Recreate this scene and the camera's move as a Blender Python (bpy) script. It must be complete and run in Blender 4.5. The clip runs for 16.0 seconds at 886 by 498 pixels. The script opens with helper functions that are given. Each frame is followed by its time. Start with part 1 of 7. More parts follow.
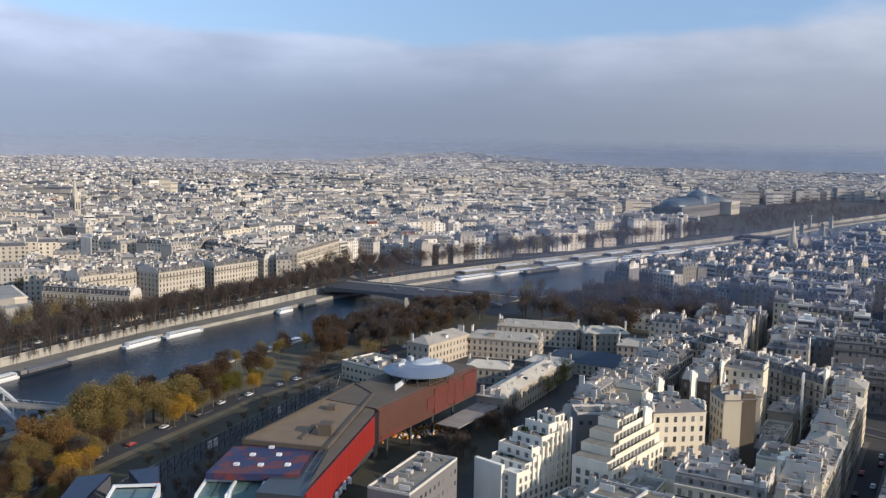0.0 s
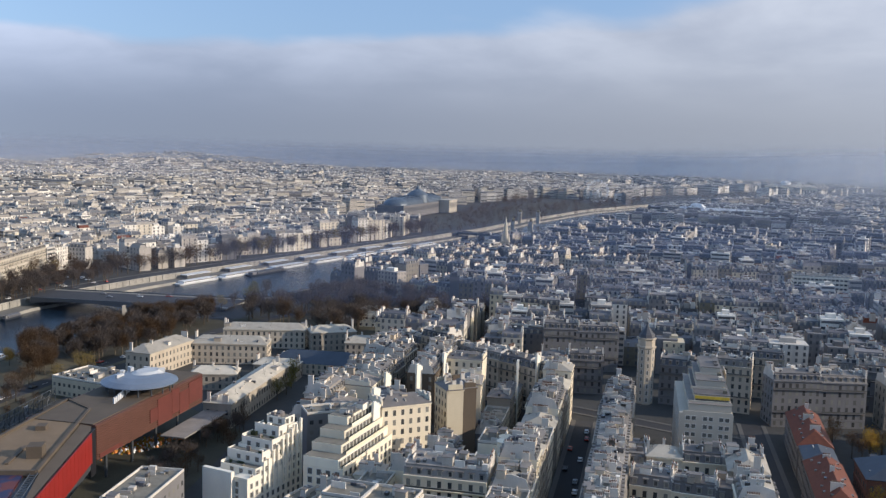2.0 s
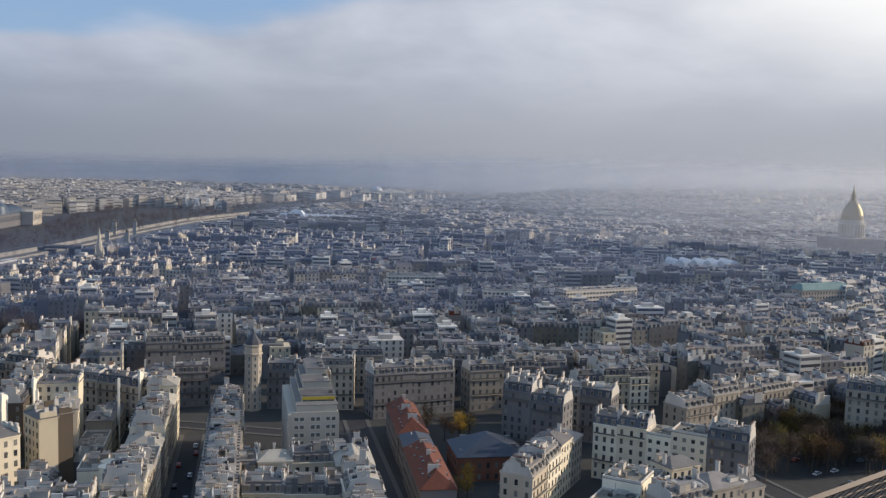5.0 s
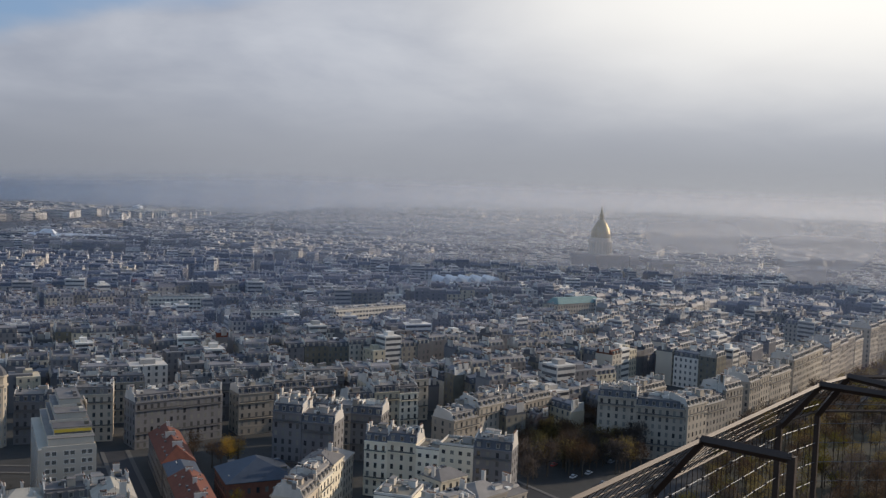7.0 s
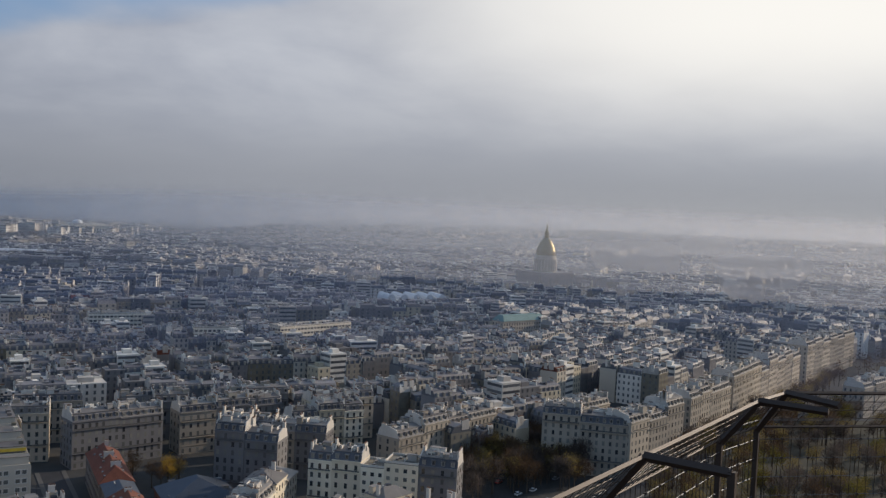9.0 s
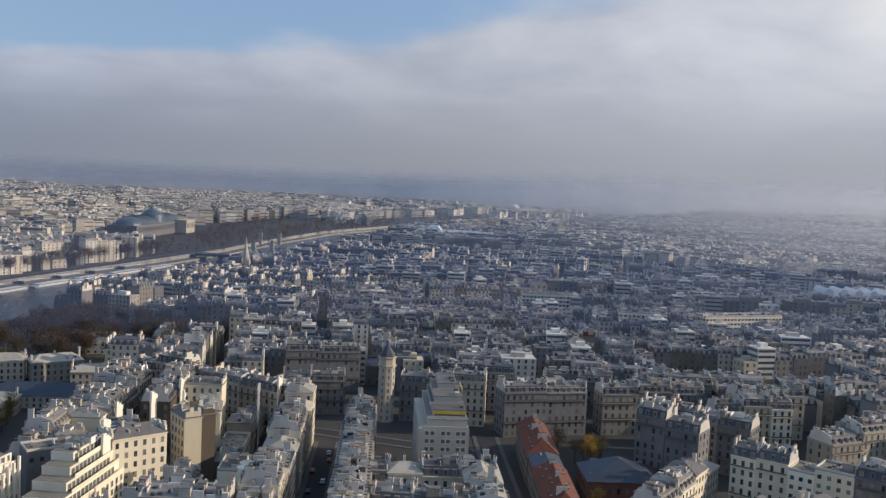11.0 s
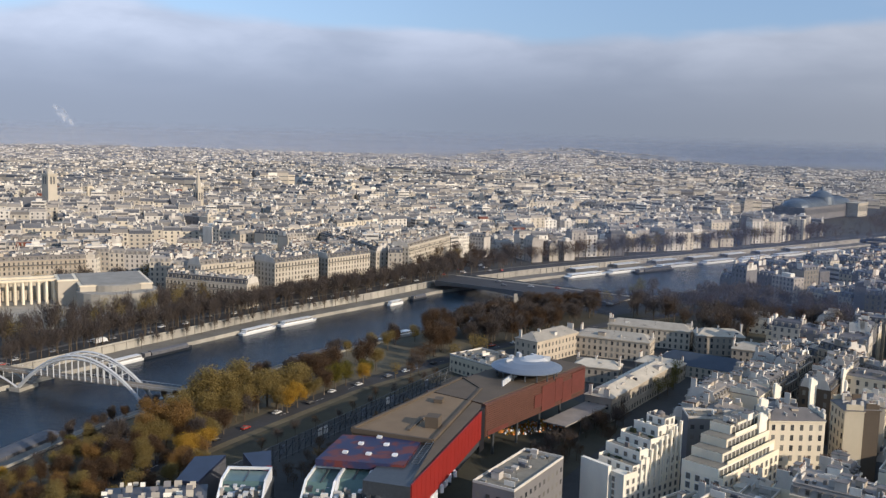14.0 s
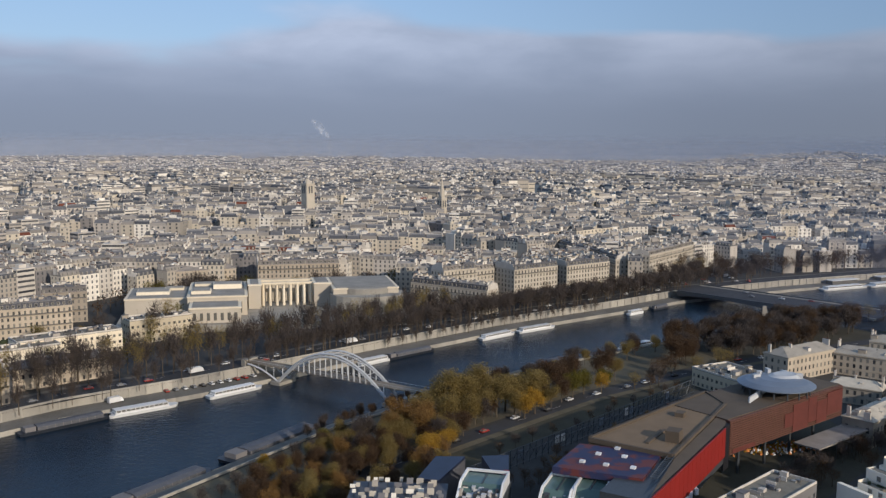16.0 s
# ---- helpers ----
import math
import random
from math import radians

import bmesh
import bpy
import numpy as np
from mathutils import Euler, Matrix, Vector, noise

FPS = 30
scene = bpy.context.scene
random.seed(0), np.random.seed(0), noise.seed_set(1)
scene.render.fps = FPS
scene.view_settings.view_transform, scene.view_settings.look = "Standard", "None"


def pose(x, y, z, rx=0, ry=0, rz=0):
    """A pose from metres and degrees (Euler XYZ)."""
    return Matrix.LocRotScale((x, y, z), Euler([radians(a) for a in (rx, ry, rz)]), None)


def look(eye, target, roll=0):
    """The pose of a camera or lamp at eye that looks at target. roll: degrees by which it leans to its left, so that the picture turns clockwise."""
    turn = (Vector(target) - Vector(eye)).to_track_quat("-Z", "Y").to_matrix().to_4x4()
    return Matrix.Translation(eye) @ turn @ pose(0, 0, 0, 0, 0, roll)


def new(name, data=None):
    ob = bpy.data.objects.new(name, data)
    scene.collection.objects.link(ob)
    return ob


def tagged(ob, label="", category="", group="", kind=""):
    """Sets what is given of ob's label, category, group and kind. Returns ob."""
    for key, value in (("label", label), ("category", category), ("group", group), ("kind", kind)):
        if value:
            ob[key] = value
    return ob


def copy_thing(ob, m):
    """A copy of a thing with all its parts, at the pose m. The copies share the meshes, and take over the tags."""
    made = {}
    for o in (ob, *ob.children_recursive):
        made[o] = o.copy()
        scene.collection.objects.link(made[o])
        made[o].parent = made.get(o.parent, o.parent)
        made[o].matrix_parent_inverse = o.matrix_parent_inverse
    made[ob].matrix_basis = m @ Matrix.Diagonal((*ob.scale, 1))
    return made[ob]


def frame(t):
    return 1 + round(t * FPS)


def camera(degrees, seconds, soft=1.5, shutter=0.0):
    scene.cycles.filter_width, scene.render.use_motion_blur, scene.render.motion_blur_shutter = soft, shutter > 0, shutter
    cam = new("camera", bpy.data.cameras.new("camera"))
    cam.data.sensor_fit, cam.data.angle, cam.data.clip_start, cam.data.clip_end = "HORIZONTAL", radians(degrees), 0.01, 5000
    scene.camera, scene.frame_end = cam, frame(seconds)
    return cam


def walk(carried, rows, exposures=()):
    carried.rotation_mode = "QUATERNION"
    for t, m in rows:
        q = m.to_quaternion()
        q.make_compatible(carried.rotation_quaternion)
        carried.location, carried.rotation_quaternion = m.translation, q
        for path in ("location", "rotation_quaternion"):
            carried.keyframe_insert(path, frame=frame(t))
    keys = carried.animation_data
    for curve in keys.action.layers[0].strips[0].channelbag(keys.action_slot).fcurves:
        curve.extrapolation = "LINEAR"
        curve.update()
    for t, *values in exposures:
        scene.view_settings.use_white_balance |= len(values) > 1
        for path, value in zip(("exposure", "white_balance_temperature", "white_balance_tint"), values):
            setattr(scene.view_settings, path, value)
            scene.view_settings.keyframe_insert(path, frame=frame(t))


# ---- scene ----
# ---- camera: a visitor on the tower's second platform pans across the city ----
EYE = Vector((20.0, 15.0, 117.0))
cam = camera(50.5, 16.0, soft=1.35)


def aim(azimuth, pitch, roll):
    a, p = radians(azimuth), radians(pitch)
    way = Vector((math.sin(a) * math.cos(p), math.cos(a) * math.cos(p), math.sin(p)))
    return look(EYE, EYE + way * 100, roll)


walk(cam, [
    (0.0, aim(43.80, -6.76, 1.08)),
    (0.5, aim(48.44, -6.69, 1.13)),
    (1.0, aim(52.47, -6.56, 1.16)),
    (1.5, aim(56.50, -6.47, 1.28)),
    (2.0, aim(60.52, -6.38, 1.51)),
    (2.5, aim(64.56, -6.32, 1.83)),
    (3.0, aim(68.55, -6.21, 1.92)),
    (3.5, aim(72.53, -6.02, 1.87)),
    (4.0, aim(76.52, -5.80, 1.85)),
    (4.5, aim(80.50, -5.54, 1.72)),
    (7.0, aim(98.49, -3.64, 2.24)),
    (7.5, aim(100.84, -3.05, 2.44)),
    (8.0, aim(102.59, -2.55, 2.58)),
    (8.5, aim(103.28, -2.38, 2.66)),
    (9.2, aim(100.20, -2.55, 2.75)),
    (9.8, aim(93.00, -3.05, 2.82)),
    (10.5, aim(83.19, -3.87, 2.79)),
    (11.0, aim(76.19, -4.51, 2.79)),
    (11.5, aim(69.25, -5.17, 2.73)),
    (12.0, aim(62.24, -5.83, 2.57)),
    (12.5, aim(55.22, -6.42, 2.35)),
    (13.0, aim(48.50, -6.82, 2.23)),
    (13.5, aim(42.43, -7.07, 1.95)),
    (14.0, aim(37.03, -7.19, 1.56)),
    (14.5, aim(32.26, -7.19, 1.02)),
    (15.0, aim(28.11, -7.15, 0.58)),
    (15.5, aim(24.74, -7.07, 0.35)),
    (16.0, aim(22.41, -6.97, 0.34)),
], exposures=[(0.0, -0.06, 6100, 10), (3.0, -0.05, 6200, 10), (4.5, -0.12, 6350, 10), (7.0, -0.45, 6450, 10), (7.5, -0.47, 6450, 10), (8.2, -0.56, 6450, 10), (10.5, -0.48, 6450, 10),
              (11.0, -0.27, 6450, 10), (12.0, -0.09, 6400, 10), (13.0, -0.12, 6400, 10), (13.5, -0.10, 6350, 10), (14.5, -0.20, 6300, 10), (15.2, -0.36, 6200, 10), (16.0, -0.54, 6150, 10)])

# ---- world: winter sky with low broken cloud, one low sun from the south ----
SUN_AZ, SUN_EL = 164.0, 20.0


def node(tree, kind, **inputs):
    n = tree.nodes.new(kind)
    for k, v in inputs.items():
        n.inputs[k.replace("_", " ")].default_value = v
    return n


def math_node(tree, op, a, b=None, c=None, clamp=False):
    n = tree.nodes.new("ShaderNodeMath")
    n.operation, n.use_clamp = op, clamp
    for i, v in enumerate((a, b, c)):
        if v is None:
            continue
        if isinstance(v, (int, float)):
            n.inputs[i].default_value = v
        else:
            tree.links.new(v, n.inputs[i])
    return n.outputs[0]


def mix_node(tree, fac, a, b):
    n = tree.nodes.new("ShaderNodeMix")
    n.data_type = "RGBA"
    for i, v in ((0, fac), (6, a), (7, b)):
        if isinstance(v, (int, float)):
            n.inputs[i].default_value = v
        elif isinstance(v, tuple):
            n.inputs[i].default_value = (*v, 1)
        else:
            tree.links.new(v, n.inputs[i])
    return n.outputs[2]


def ramp_node(tree, fac, lo, hi):
    n = tree.nodes.new("ShaderNodeMapRange")
    n.interpolation_type = "SMOOTHSTEP"
    tree.links.new(fac, n.inputs[0])
    n.inputs[1].default_value, n.inputs[2].default_value = lo, hi
    return n.outputs[0]


def make_world():
    w = bpy.data.worlds.new("sky")
    scene.world = w
    w.use_nodes = True
    t = w.node_tree
    t.nodes.clear()
    out, bg = t.nodes.new("ShaderNodeOutputWorld"), t.nodes.new("ShaderNodeBackground")
    sky = t.nodes.new("ShaderNodeTexSky")
    sky.sky_type, sky.sun_disc = "NISHITA", False
    sky.sun_elevation, sky.sun_rotation = radians(SUN_EL), radians(SUN_AZ)
    sky.air_density, sky.dust_density, sky.ozone_density = 1.0, 0.6, 1.5
    gain = t.nodes.new("ShaderNodeVectorMath")
    gain.operation = "SCALE"
    gain.inputs[3].default_value = 0.10
    t.links.new(sky.outputs[0], gain.inputs[0])
    way = t.nodes.new("ShaderNodeTexCoord").outputs["Generated"]
    sep = t.nodes.new("ShaderNodeSeparateXYZ")
    t.links.new(way, sep.inputs[0])
    x, y, z = sep.outputs
    # cloud sheet: directions carried onto a flat layer overhead
    up = math_node(t, "ADD", math_node(t, "MAXIMUM", z, 0.0), 0.24)
    flat = t.nodes.new("ShaderNodeCombineXYZ")
    t.links.new(math_node(t, "DIVIDE", x, up), flat.inputs[0])
    t.links.new(math_node(t, "DIVIDE", y, up), flat.inputs[1])
    flat.inputs[2].default_value = 3.7

    def cloud_noise(scale, detail, rough, distort):
        n = node(t, "ShaderNodeTexNoise", Scale=scale, Detail=detail, Roughness=rough, Distortion=distort)
        t.links.new(flat.outputs[0], n.inputs["Vector"])
        return n.outputs["Fac"]

    big, fine = cloud_noise(0.85, 4.0, 0.45, 0.2), cloud_noise(2.2, 5.0, 0.5, 0.2)
    # south-east is closed and bright, the north has blue gaps high up
    east = math_node(t, "ADD", math_node(t, "MULTIPLY", x, 0.78), math_node(t, "MULTIPLY", y, -0.62))
    cover = math_node(t, "ADD", big, math_node(t, "MULTIPLY", east, 0.16))
    cover = math_node(t, "ADD", cover, math_node(t, "MULTIPLY", ramp_node(t, z, 0.125, 0.07), 0.24))
    cover = math_node(t, "SUBTRACT", cover, math_node(t, "MULTIPLY", ramp_node(t, z, 0.08, 0.24), 0.17))
    cover = math_node(t, "ADD", cover, math_node(t, "MULTIPLY", math_node(t, "SUBTRACT", fine, 0.5), 0.16))
    glow = t.nodes.new("ShaderNodeVectorMath")
    glow.operation = "DOT_PRODUCT"
    t.links.new(way, glow.inputs[0])
    glow.inputs[1].default_value = (0.76, -0.56, 0.33)
    near_sun = ramp_node(t, glow.outputs["Value"], 0.82, 1.0)
    cover = math_node(t, "ADD", cover, math_node(t, "MULTIPLY", ramp_node(t, glow.outputs["Value"], 0.72, 0.92), 0.25))
    gap = math_node(t, "ADD", math_node(t, "MULTIPLY", x, 0.70), math_node(t, "MULTIPLY", y, 0.70))
    gap = math_node(t, "MULTIPLY", ramp_node(t, gap, 0.86, 0.98), ramp_node(t, z, 0.055, 0.13))
    cover = math_node(t, "SUBTRACT", cover, math_node(t, "MULTIPLY", gap, 0.20))
    cover = ramp_node(t, cover, 0.40, 0.55)
    eastern = ramp_node(t, glow.outputs["Value"], 0.0, 0.9)
    shade = ramp_node(t, fine, 0.25, 0.75)
    cloud = mix_node(t, shade, (0.50, 0.575, 0.73), (0.82, 0.90, 1.09))
    cloud = mix_node(t, eastern, cloud, mix_node(t, shade, (0.53, 0.57, 0.67), (0.76, 0.79, 0.86)))
    cloud = mix_node(t, ramp_node(t, z, 0.0, 0.16), mix_node(t, eastern, (0.32, 0.38, 0.51), (0.50, 0.525, 0.585)), cloud)
    cloud = mix_node(t, math_node(t, "MULTIPLY", near_sun, ramp_node(t, z, 0.03, 0.2)), cloud, (1.42, 1.38, 1.3))
    blue = mix_node(t, 0.55, gain.outputs[0], (0.46, 0.70, 1.12))
    colour = mix_node(t, cover, blue, cloud)
    # mist along the horizon
    low = mix_node(t, eastern, (0.31, 0.355, 0.45), (0.43, 0.45, 0.50))
    low = mix_node(t, near_sun, low, (0.52, 0.53, 0.55))
    colour = mix_node(t, ramp_node(t, z, -0.02, 0.09), low, colour)
    dull = math_node(t, "ADD", math_node(t, "MULTIPLY", x, 0.88), math_node(t, "MULTIPLY", y, 0.47))
    level = math_node(t, "ADD", 1.0, math_node(t, "MULTIPLY", ramp_node(t, y, 0.78, 0.98), 0.17))
    level = math_node(t, "SUBTRACT", level, math_node(t, "MULTIPLY", ramp_node(t, dull, 0.86, 1.0), 0.12))
    toned = t.nodes.new("ShaderNodeVectorMath")
    toned.operation = "SCALE"
    t.links.new(colour, toned.inputs[0])
    t.links.new(level, toned.inputs[3])
    t.links.new(toned.outputs[0], bg.inputs[0])
    bg.inputs[1].default_value = 1.0
    t.links.new(bg.outputs[0], out.inputs[0])


make_world()
sun = new("sun", bpy.data.lights.new("sun", "SUN"))
sun.data.energy, sun.data.angle, sun.data.color = 5.0, radians(0.6), (1.0, 0.85, 0.68)
sa, se = radians(SUN_AZ), radians(SUN_EL)
sun_way = Vector((math.sin(sa) * math.cos(se), math.cos(sa) * math.cos(se), math.sin(se)))
sun.matrix_world = look(sun_way * 900, (0, 0, 0))

# ---- materials ----
def material(name, base, rough=0.7, metal=0.0, vary=0.25, scale=0.4, tint=None, tint_by="island", fine=6.0,
             bump=0.0, spread=0.0, spec=0.4, streak=1.0):
    """A surface with stains at two scales, an own tint for each piece and fine relief."""
    m = bpy.data.materials.new(name)
    m.use_nodes = True
    t = m.node_tree
    p = t.nodes["Principled BSDF"]
    p.inputs["Roughness"].default_value, p.inputs["Metallic"].default_value = rough, metal
    p.inputs["Specular IOR Level"].default_value = spec
    where = t.nodes.new("ShaderNodeNewGeometry")
    mapping = t.nodes.new("ShaderNodeMapping")
    mapping.inputs["Scale"].default_value = (1, 1, streak)
    t.links.new(where.outputs["Position"], mapping.inputs[0])

    def noise_at(s, detail):
        n = node(t, "ShaderNodeTexNoise", Scale=s, Detail=detail, Roughness=0.6)
        t.links.new(mapping.outputs[0], n.inputs["Vector"])
        return n.outputs["Fac"]

    coarse, small = noise_at(scale, 3.0), noise_at(fine, 2.0)
    if tint is None:
        tint = tuple(c * 0.72 for c in base)
    if tint_by == "island":
        pick = where.outputs["Random Per Island"]
    else:
        pick = t.nodes.new("ShaderNodeObjectInfo").outputs["Random"]
    colour = mix_node(t, pick, tuple(base), tuple(tint))
    tone = math_node(t, "ADD", math_node(t, "MULTIPLY", math_node(t, "SUBTRACT", coarse, 0.5), 2.2 * vary), 1.0)
    tone = math_node(t, "ADD", tone, math_node(t, "MULTIPLY", math_node(t, "SUBTRACT", small, 0.5), 1.2 * vary))
    if spread:
        tone = math_node(t, "ADD", tone, math_node(t, "MULTIPLY", math_node(t, "SUBTRACT", pick, 0.5), spread))
    scaled = t.nodes.new("ShaderNodeVectorMath")
    scaled.operation = "SCALE"
    t.links.new(colour, scaled.inputs[0])
    t.links.new(math_node(t, "MAXIMUM", tone, 0.12), scaled.inputs[3])
    t.links.new(scaled.outputs[0], p.inputs["Base Color"])
    if bump:
        b = node(t, "ShaderNodeBump", Strength=bump, Distance=0.1)
        t.links.new(small, b.inputs["Height"])
        t.links.new(b.outputs[0], p.inputs["Normal"])
    return m


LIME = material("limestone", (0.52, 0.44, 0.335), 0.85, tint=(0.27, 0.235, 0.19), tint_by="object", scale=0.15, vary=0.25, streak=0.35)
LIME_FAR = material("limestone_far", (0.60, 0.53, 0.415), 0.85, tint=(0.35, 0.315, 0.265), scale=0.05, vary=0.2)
PLASTER = material("white_plaster", (0.82, 0.74, 0.58), 0.8, tint=(0.66, 0.57, 0.42), tint_by="object", scale=0.2, vary=0.18, streak=0.3)
PLASTER_ISLAND = material("party_plaster", (0.76, 0.71, 0.62), 0.85, tint=(0.36, 0.325, 0.285), scale=0.2, vary=0.3, streak=0.3)
WHITEWALL = material("bright_white_render", (0.82, 0.76, 0.64), 0.8, tint=(0.72, 0.66, 0.54), scale=0.2, vary=0.15, streak=0.3)
BEIGE = material("beige_render", (0.58, 0.50, 0.36), 0.85, scale=0.12, vary=0.2, streak=0.4)
BROWN = material("brown_render", (0.115, 0.088, 0.062), 0.85, scale=0.12, vary=0.25, streak=0.4)
# for grey surfaces, and for walls whose shade is put into the colour
GREY_AND_SHADED = material("grey_and_shaded_render", (0.20, 0.19, 0.186), 0.85, scale=0.1, vary=0.3, streak=0.4)
BRICK = material("brick_red", (0.26, 0.11, 0.07), 0.85, scale=0.3, vary=0.3)
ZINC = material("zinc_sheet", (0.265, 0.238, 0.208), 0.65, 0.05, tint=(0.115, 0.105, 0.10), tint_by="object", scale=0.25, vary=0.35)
# for pale roofs, and for zinc tops with sunlight put into the colour
PALE_AND_SUNLIT_ZINC = material("pale_and_sunlit_zinc", (0.53, 0.47, 0.37), 0.7, 0.0, tint=(0.30, 0.272, 0.225), tint_by="object", scale=0.25, vary=0.3)
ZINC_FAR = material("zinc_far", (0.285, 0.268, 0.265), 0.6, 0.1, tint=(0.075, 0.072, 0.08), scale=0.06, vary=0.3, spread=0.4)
# lighter, warmer copy of zinc_far: sunlight put into the colour
SUNLIT_ZINC_FAR = material("sunlit_zinc_far", (0.40, 0.365, 0.32), 0.7, 0.0, tint=(0.13, 0.12, 0.108), scale=0.06, vary=0.3, spread=0.4, spec=0.2)
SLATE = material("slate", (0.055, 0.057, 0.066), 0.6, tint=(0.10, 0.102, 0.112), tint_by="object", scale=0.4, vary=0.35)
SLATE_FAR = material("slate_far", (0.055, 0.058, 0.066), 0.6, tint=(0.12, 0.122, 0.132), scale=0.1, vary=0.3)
TERRACE = material("terrace_felt", (0.27, 0.24, 0.195), 0.9, tint=(0.13, 0.12, 0.09), scale=0.3, vary=0.4)
REDTILE = material("red_roof_tile", (0.17, 0.05, 0.026), 0.85, tint=(0.11, 0.04, 0.026), scale=0.5, vary=0.4)
POT = material("terracotta_pot", (0.20, 0.12, 0.085), 0.85, scale=1.0)
GLASS = material("window_glass", (0.04, 0.042, 0.048), 0.12, tint=(0.19, 0.18, 0.155), spec=0.5, scale=0.5, spread=0.5)
GLASS_FAR = material("far_glass", (0.05, 0.055, 0.065), 0.35, tint=(0.12, 0.12, 0.12), scale=0.05, spread=0.5)
FRAME = material("window_frame_paint", (0.62, 0.60, 0.55), 0.6, scale=1.0, vary=0.1)
RAIL = material("railing_iron", (0.13, 0.125, 0.115), 0.6, 0.2, scale=2.0)
DORMERWALL = material("dormer_paint", (0.36, 0.33, 0.275), 0.7, tint=(0.20, 0.19, 0.175), scale=0.8, vary=0.2)
IRON = material("black_iron", (0.03, 0.03, 0.035), 0.5, 0.4, scale=2.0)
ASPHALT = material("asphalt", (0.045, 0.045, 0.048), 0.9, scale=0.05, vary=0.35, fine=0.7)
GROUND = material("city_ground", (0.048, 0.046, 0.042), 0.95, tint=(0.04, 0.04, 0.038), scale=0.02, vary=0.4, fine=0.3)
PAVING = material("pale_paving", (0.29, 0.265, 0.22), 0.9, scale=0.06, vary=0.3, fine=1.0)
SIDEWALK = material("grey_sidewalk", (0.125, 0.117, 0.106), 0.9, scale=0.06, vary=0.3, fine=1.0)
LANDING = material("landing_cobbles", (0.17, 0.155, 0.13), 0.9, tint=(0.13, 0.12, 0.10), scale=0.06, vary=0.45, fine=1.0)
QUAY = material("quay_stone", (0.37, 0.345, 0.29), 0.9, tint=(0.25, 0.235, 0.205), scale=0.12, vary=0.35, streak=0.5)
# soil and grass kept dark: shade of the museum garden is in the colour
GRASS = material("shaded_soil_grass", (0.055, 0.05, 0.029), 0.95, tint=(0.046, 0.041, 0.028), scale=0.08, vary=0.5, fine=1.2)
# same ground made lighter, with sun on the riverside strip painted in
SOIL_SUNLIT = material("sunlit_soil_grass", (0.115, 0.095, 0.058), 0.95, tint=(0.09, 0.078, 0.05), scale=0.09, vary=0.5, fine=1.4)
TAN = material("gravel_roof", (0.22, 0.155, 0.095), 0.95, scale=0.12, vary=0.25, fine=3.0)
RUST = material("rust_panel", (0.13, 0.056, 0.037), 0.65, tint=(0.09, 0.04, 0.029), scale=0.3, vary=0.3)
REDPANEL = material("red_panel", (0.27, 0.016, 0.01), 0.55, tint=(0.19, 0.014, 0.01), scale=0.2, vary=0.2)
def painted_roof():
    """Roof felt painted in drifting patches of blue and red."""
    m = material("painted_roof", (0.03, 0.025, 0.04), 0.6, scale=0.25, vary=0.4)
    t = m.node_tree
    where = t.nodes.new("ShaderNodeNewGeometry")
    n = node(t, "ShaderNodeTexNoise", Scale=0.16, Detail=3.0, Roughness=0.55)
    t.links.new(where.outputs["Position"], n.inputs["Vector"])
    colour = mix_node(t, ramp_node(t, n.outputs["Fac"], 0.42, 0.58), (0.022, 0.028, 0.075), (0.12, 0.03, 0.026))
    t.links.new(colour, t.nodes["Principled BSDF"].inputs["Base Color"])
    return m


BLUEROOF = painted_roof()
BLUEZINC = material("blue_zinc", (0.055, 0.07, 0.095), 0.5, 0.2, scale=0.2, vary=0.3)
NAVY = material("navy_roof", (0.022, 0.03, 0.062), 0.45, 0.1, scale=0.2, vary=0.4)
STEEL = material("dark_steel", (0.10, 0.11, 0.12), 0.5, 0.5, scale=1.0)
TOWER = material("tower_brown_paint", (0.058, 0.036, 0.024), 0.55, 0.2, scale=3.0, vary=0.35, fine=40.0)
PALE_STEEL = material("pale_painted_steel", (0.56, 0.57, 0.57), 0.5, scale=0.5, vary=0.15)
WHITEPAINT = material("white_paint", (0.80, 0.80, 0.78), 0.4, scale=0.4, vary=0.12, tint_by="object")
DARKHULL = material("dark_hull", (0.03, 0.035, 0.045), 0.4, scale=0.3, tint_by="object")
DISC = material("disc_glass", (0.17, 0.205, 0.26), 0.35, scale=0.1, vary=0.25)
FADED = material("faded_red_panel", (0.13, 0.034, 0.025), 0.6, scale=0.2, vary=0.3)
GREENGLASS = material("green_glass", (0.10, 0.16, 0.145), 0.25, scale=0.2, vary=0.2)
VAULTGLASS = material("vault_glass", (0.095, 0.125, 0.16), 0.35, 0.1, scale=0.1, vary=0.25)
COPPER = material("green_copper", (0.20, 0.315, 0.285), 0.7, scale=0.2, vary=0.2)
GOLD = material("gilding", (0.30, 0.235, 0.12), 0.35, 0.8, scale=0.3)
DECK = material("timber_deck", (0.24, 0.20, 0.15), 0.8, scale=0.4, vary=0.3)
ORANGE = material("orange_planting", (0.55, 0.20, 0.05), 0.8, scale=0.4, vary=0.5)
YELLOWBAND = material("yellow_blind", (0.70, 0.48, 0.06), 0.7, scale=0.4)
TYRE = material("tyre_rubber", (0.02, 0.02, 0.02), 0.8)
BARK = material("bark", (0.085, 0.065, 0.045), 0.95, tint=(0.12, 0.10, 0.075), tint_by="object", scale=1.0, vary=0.3)


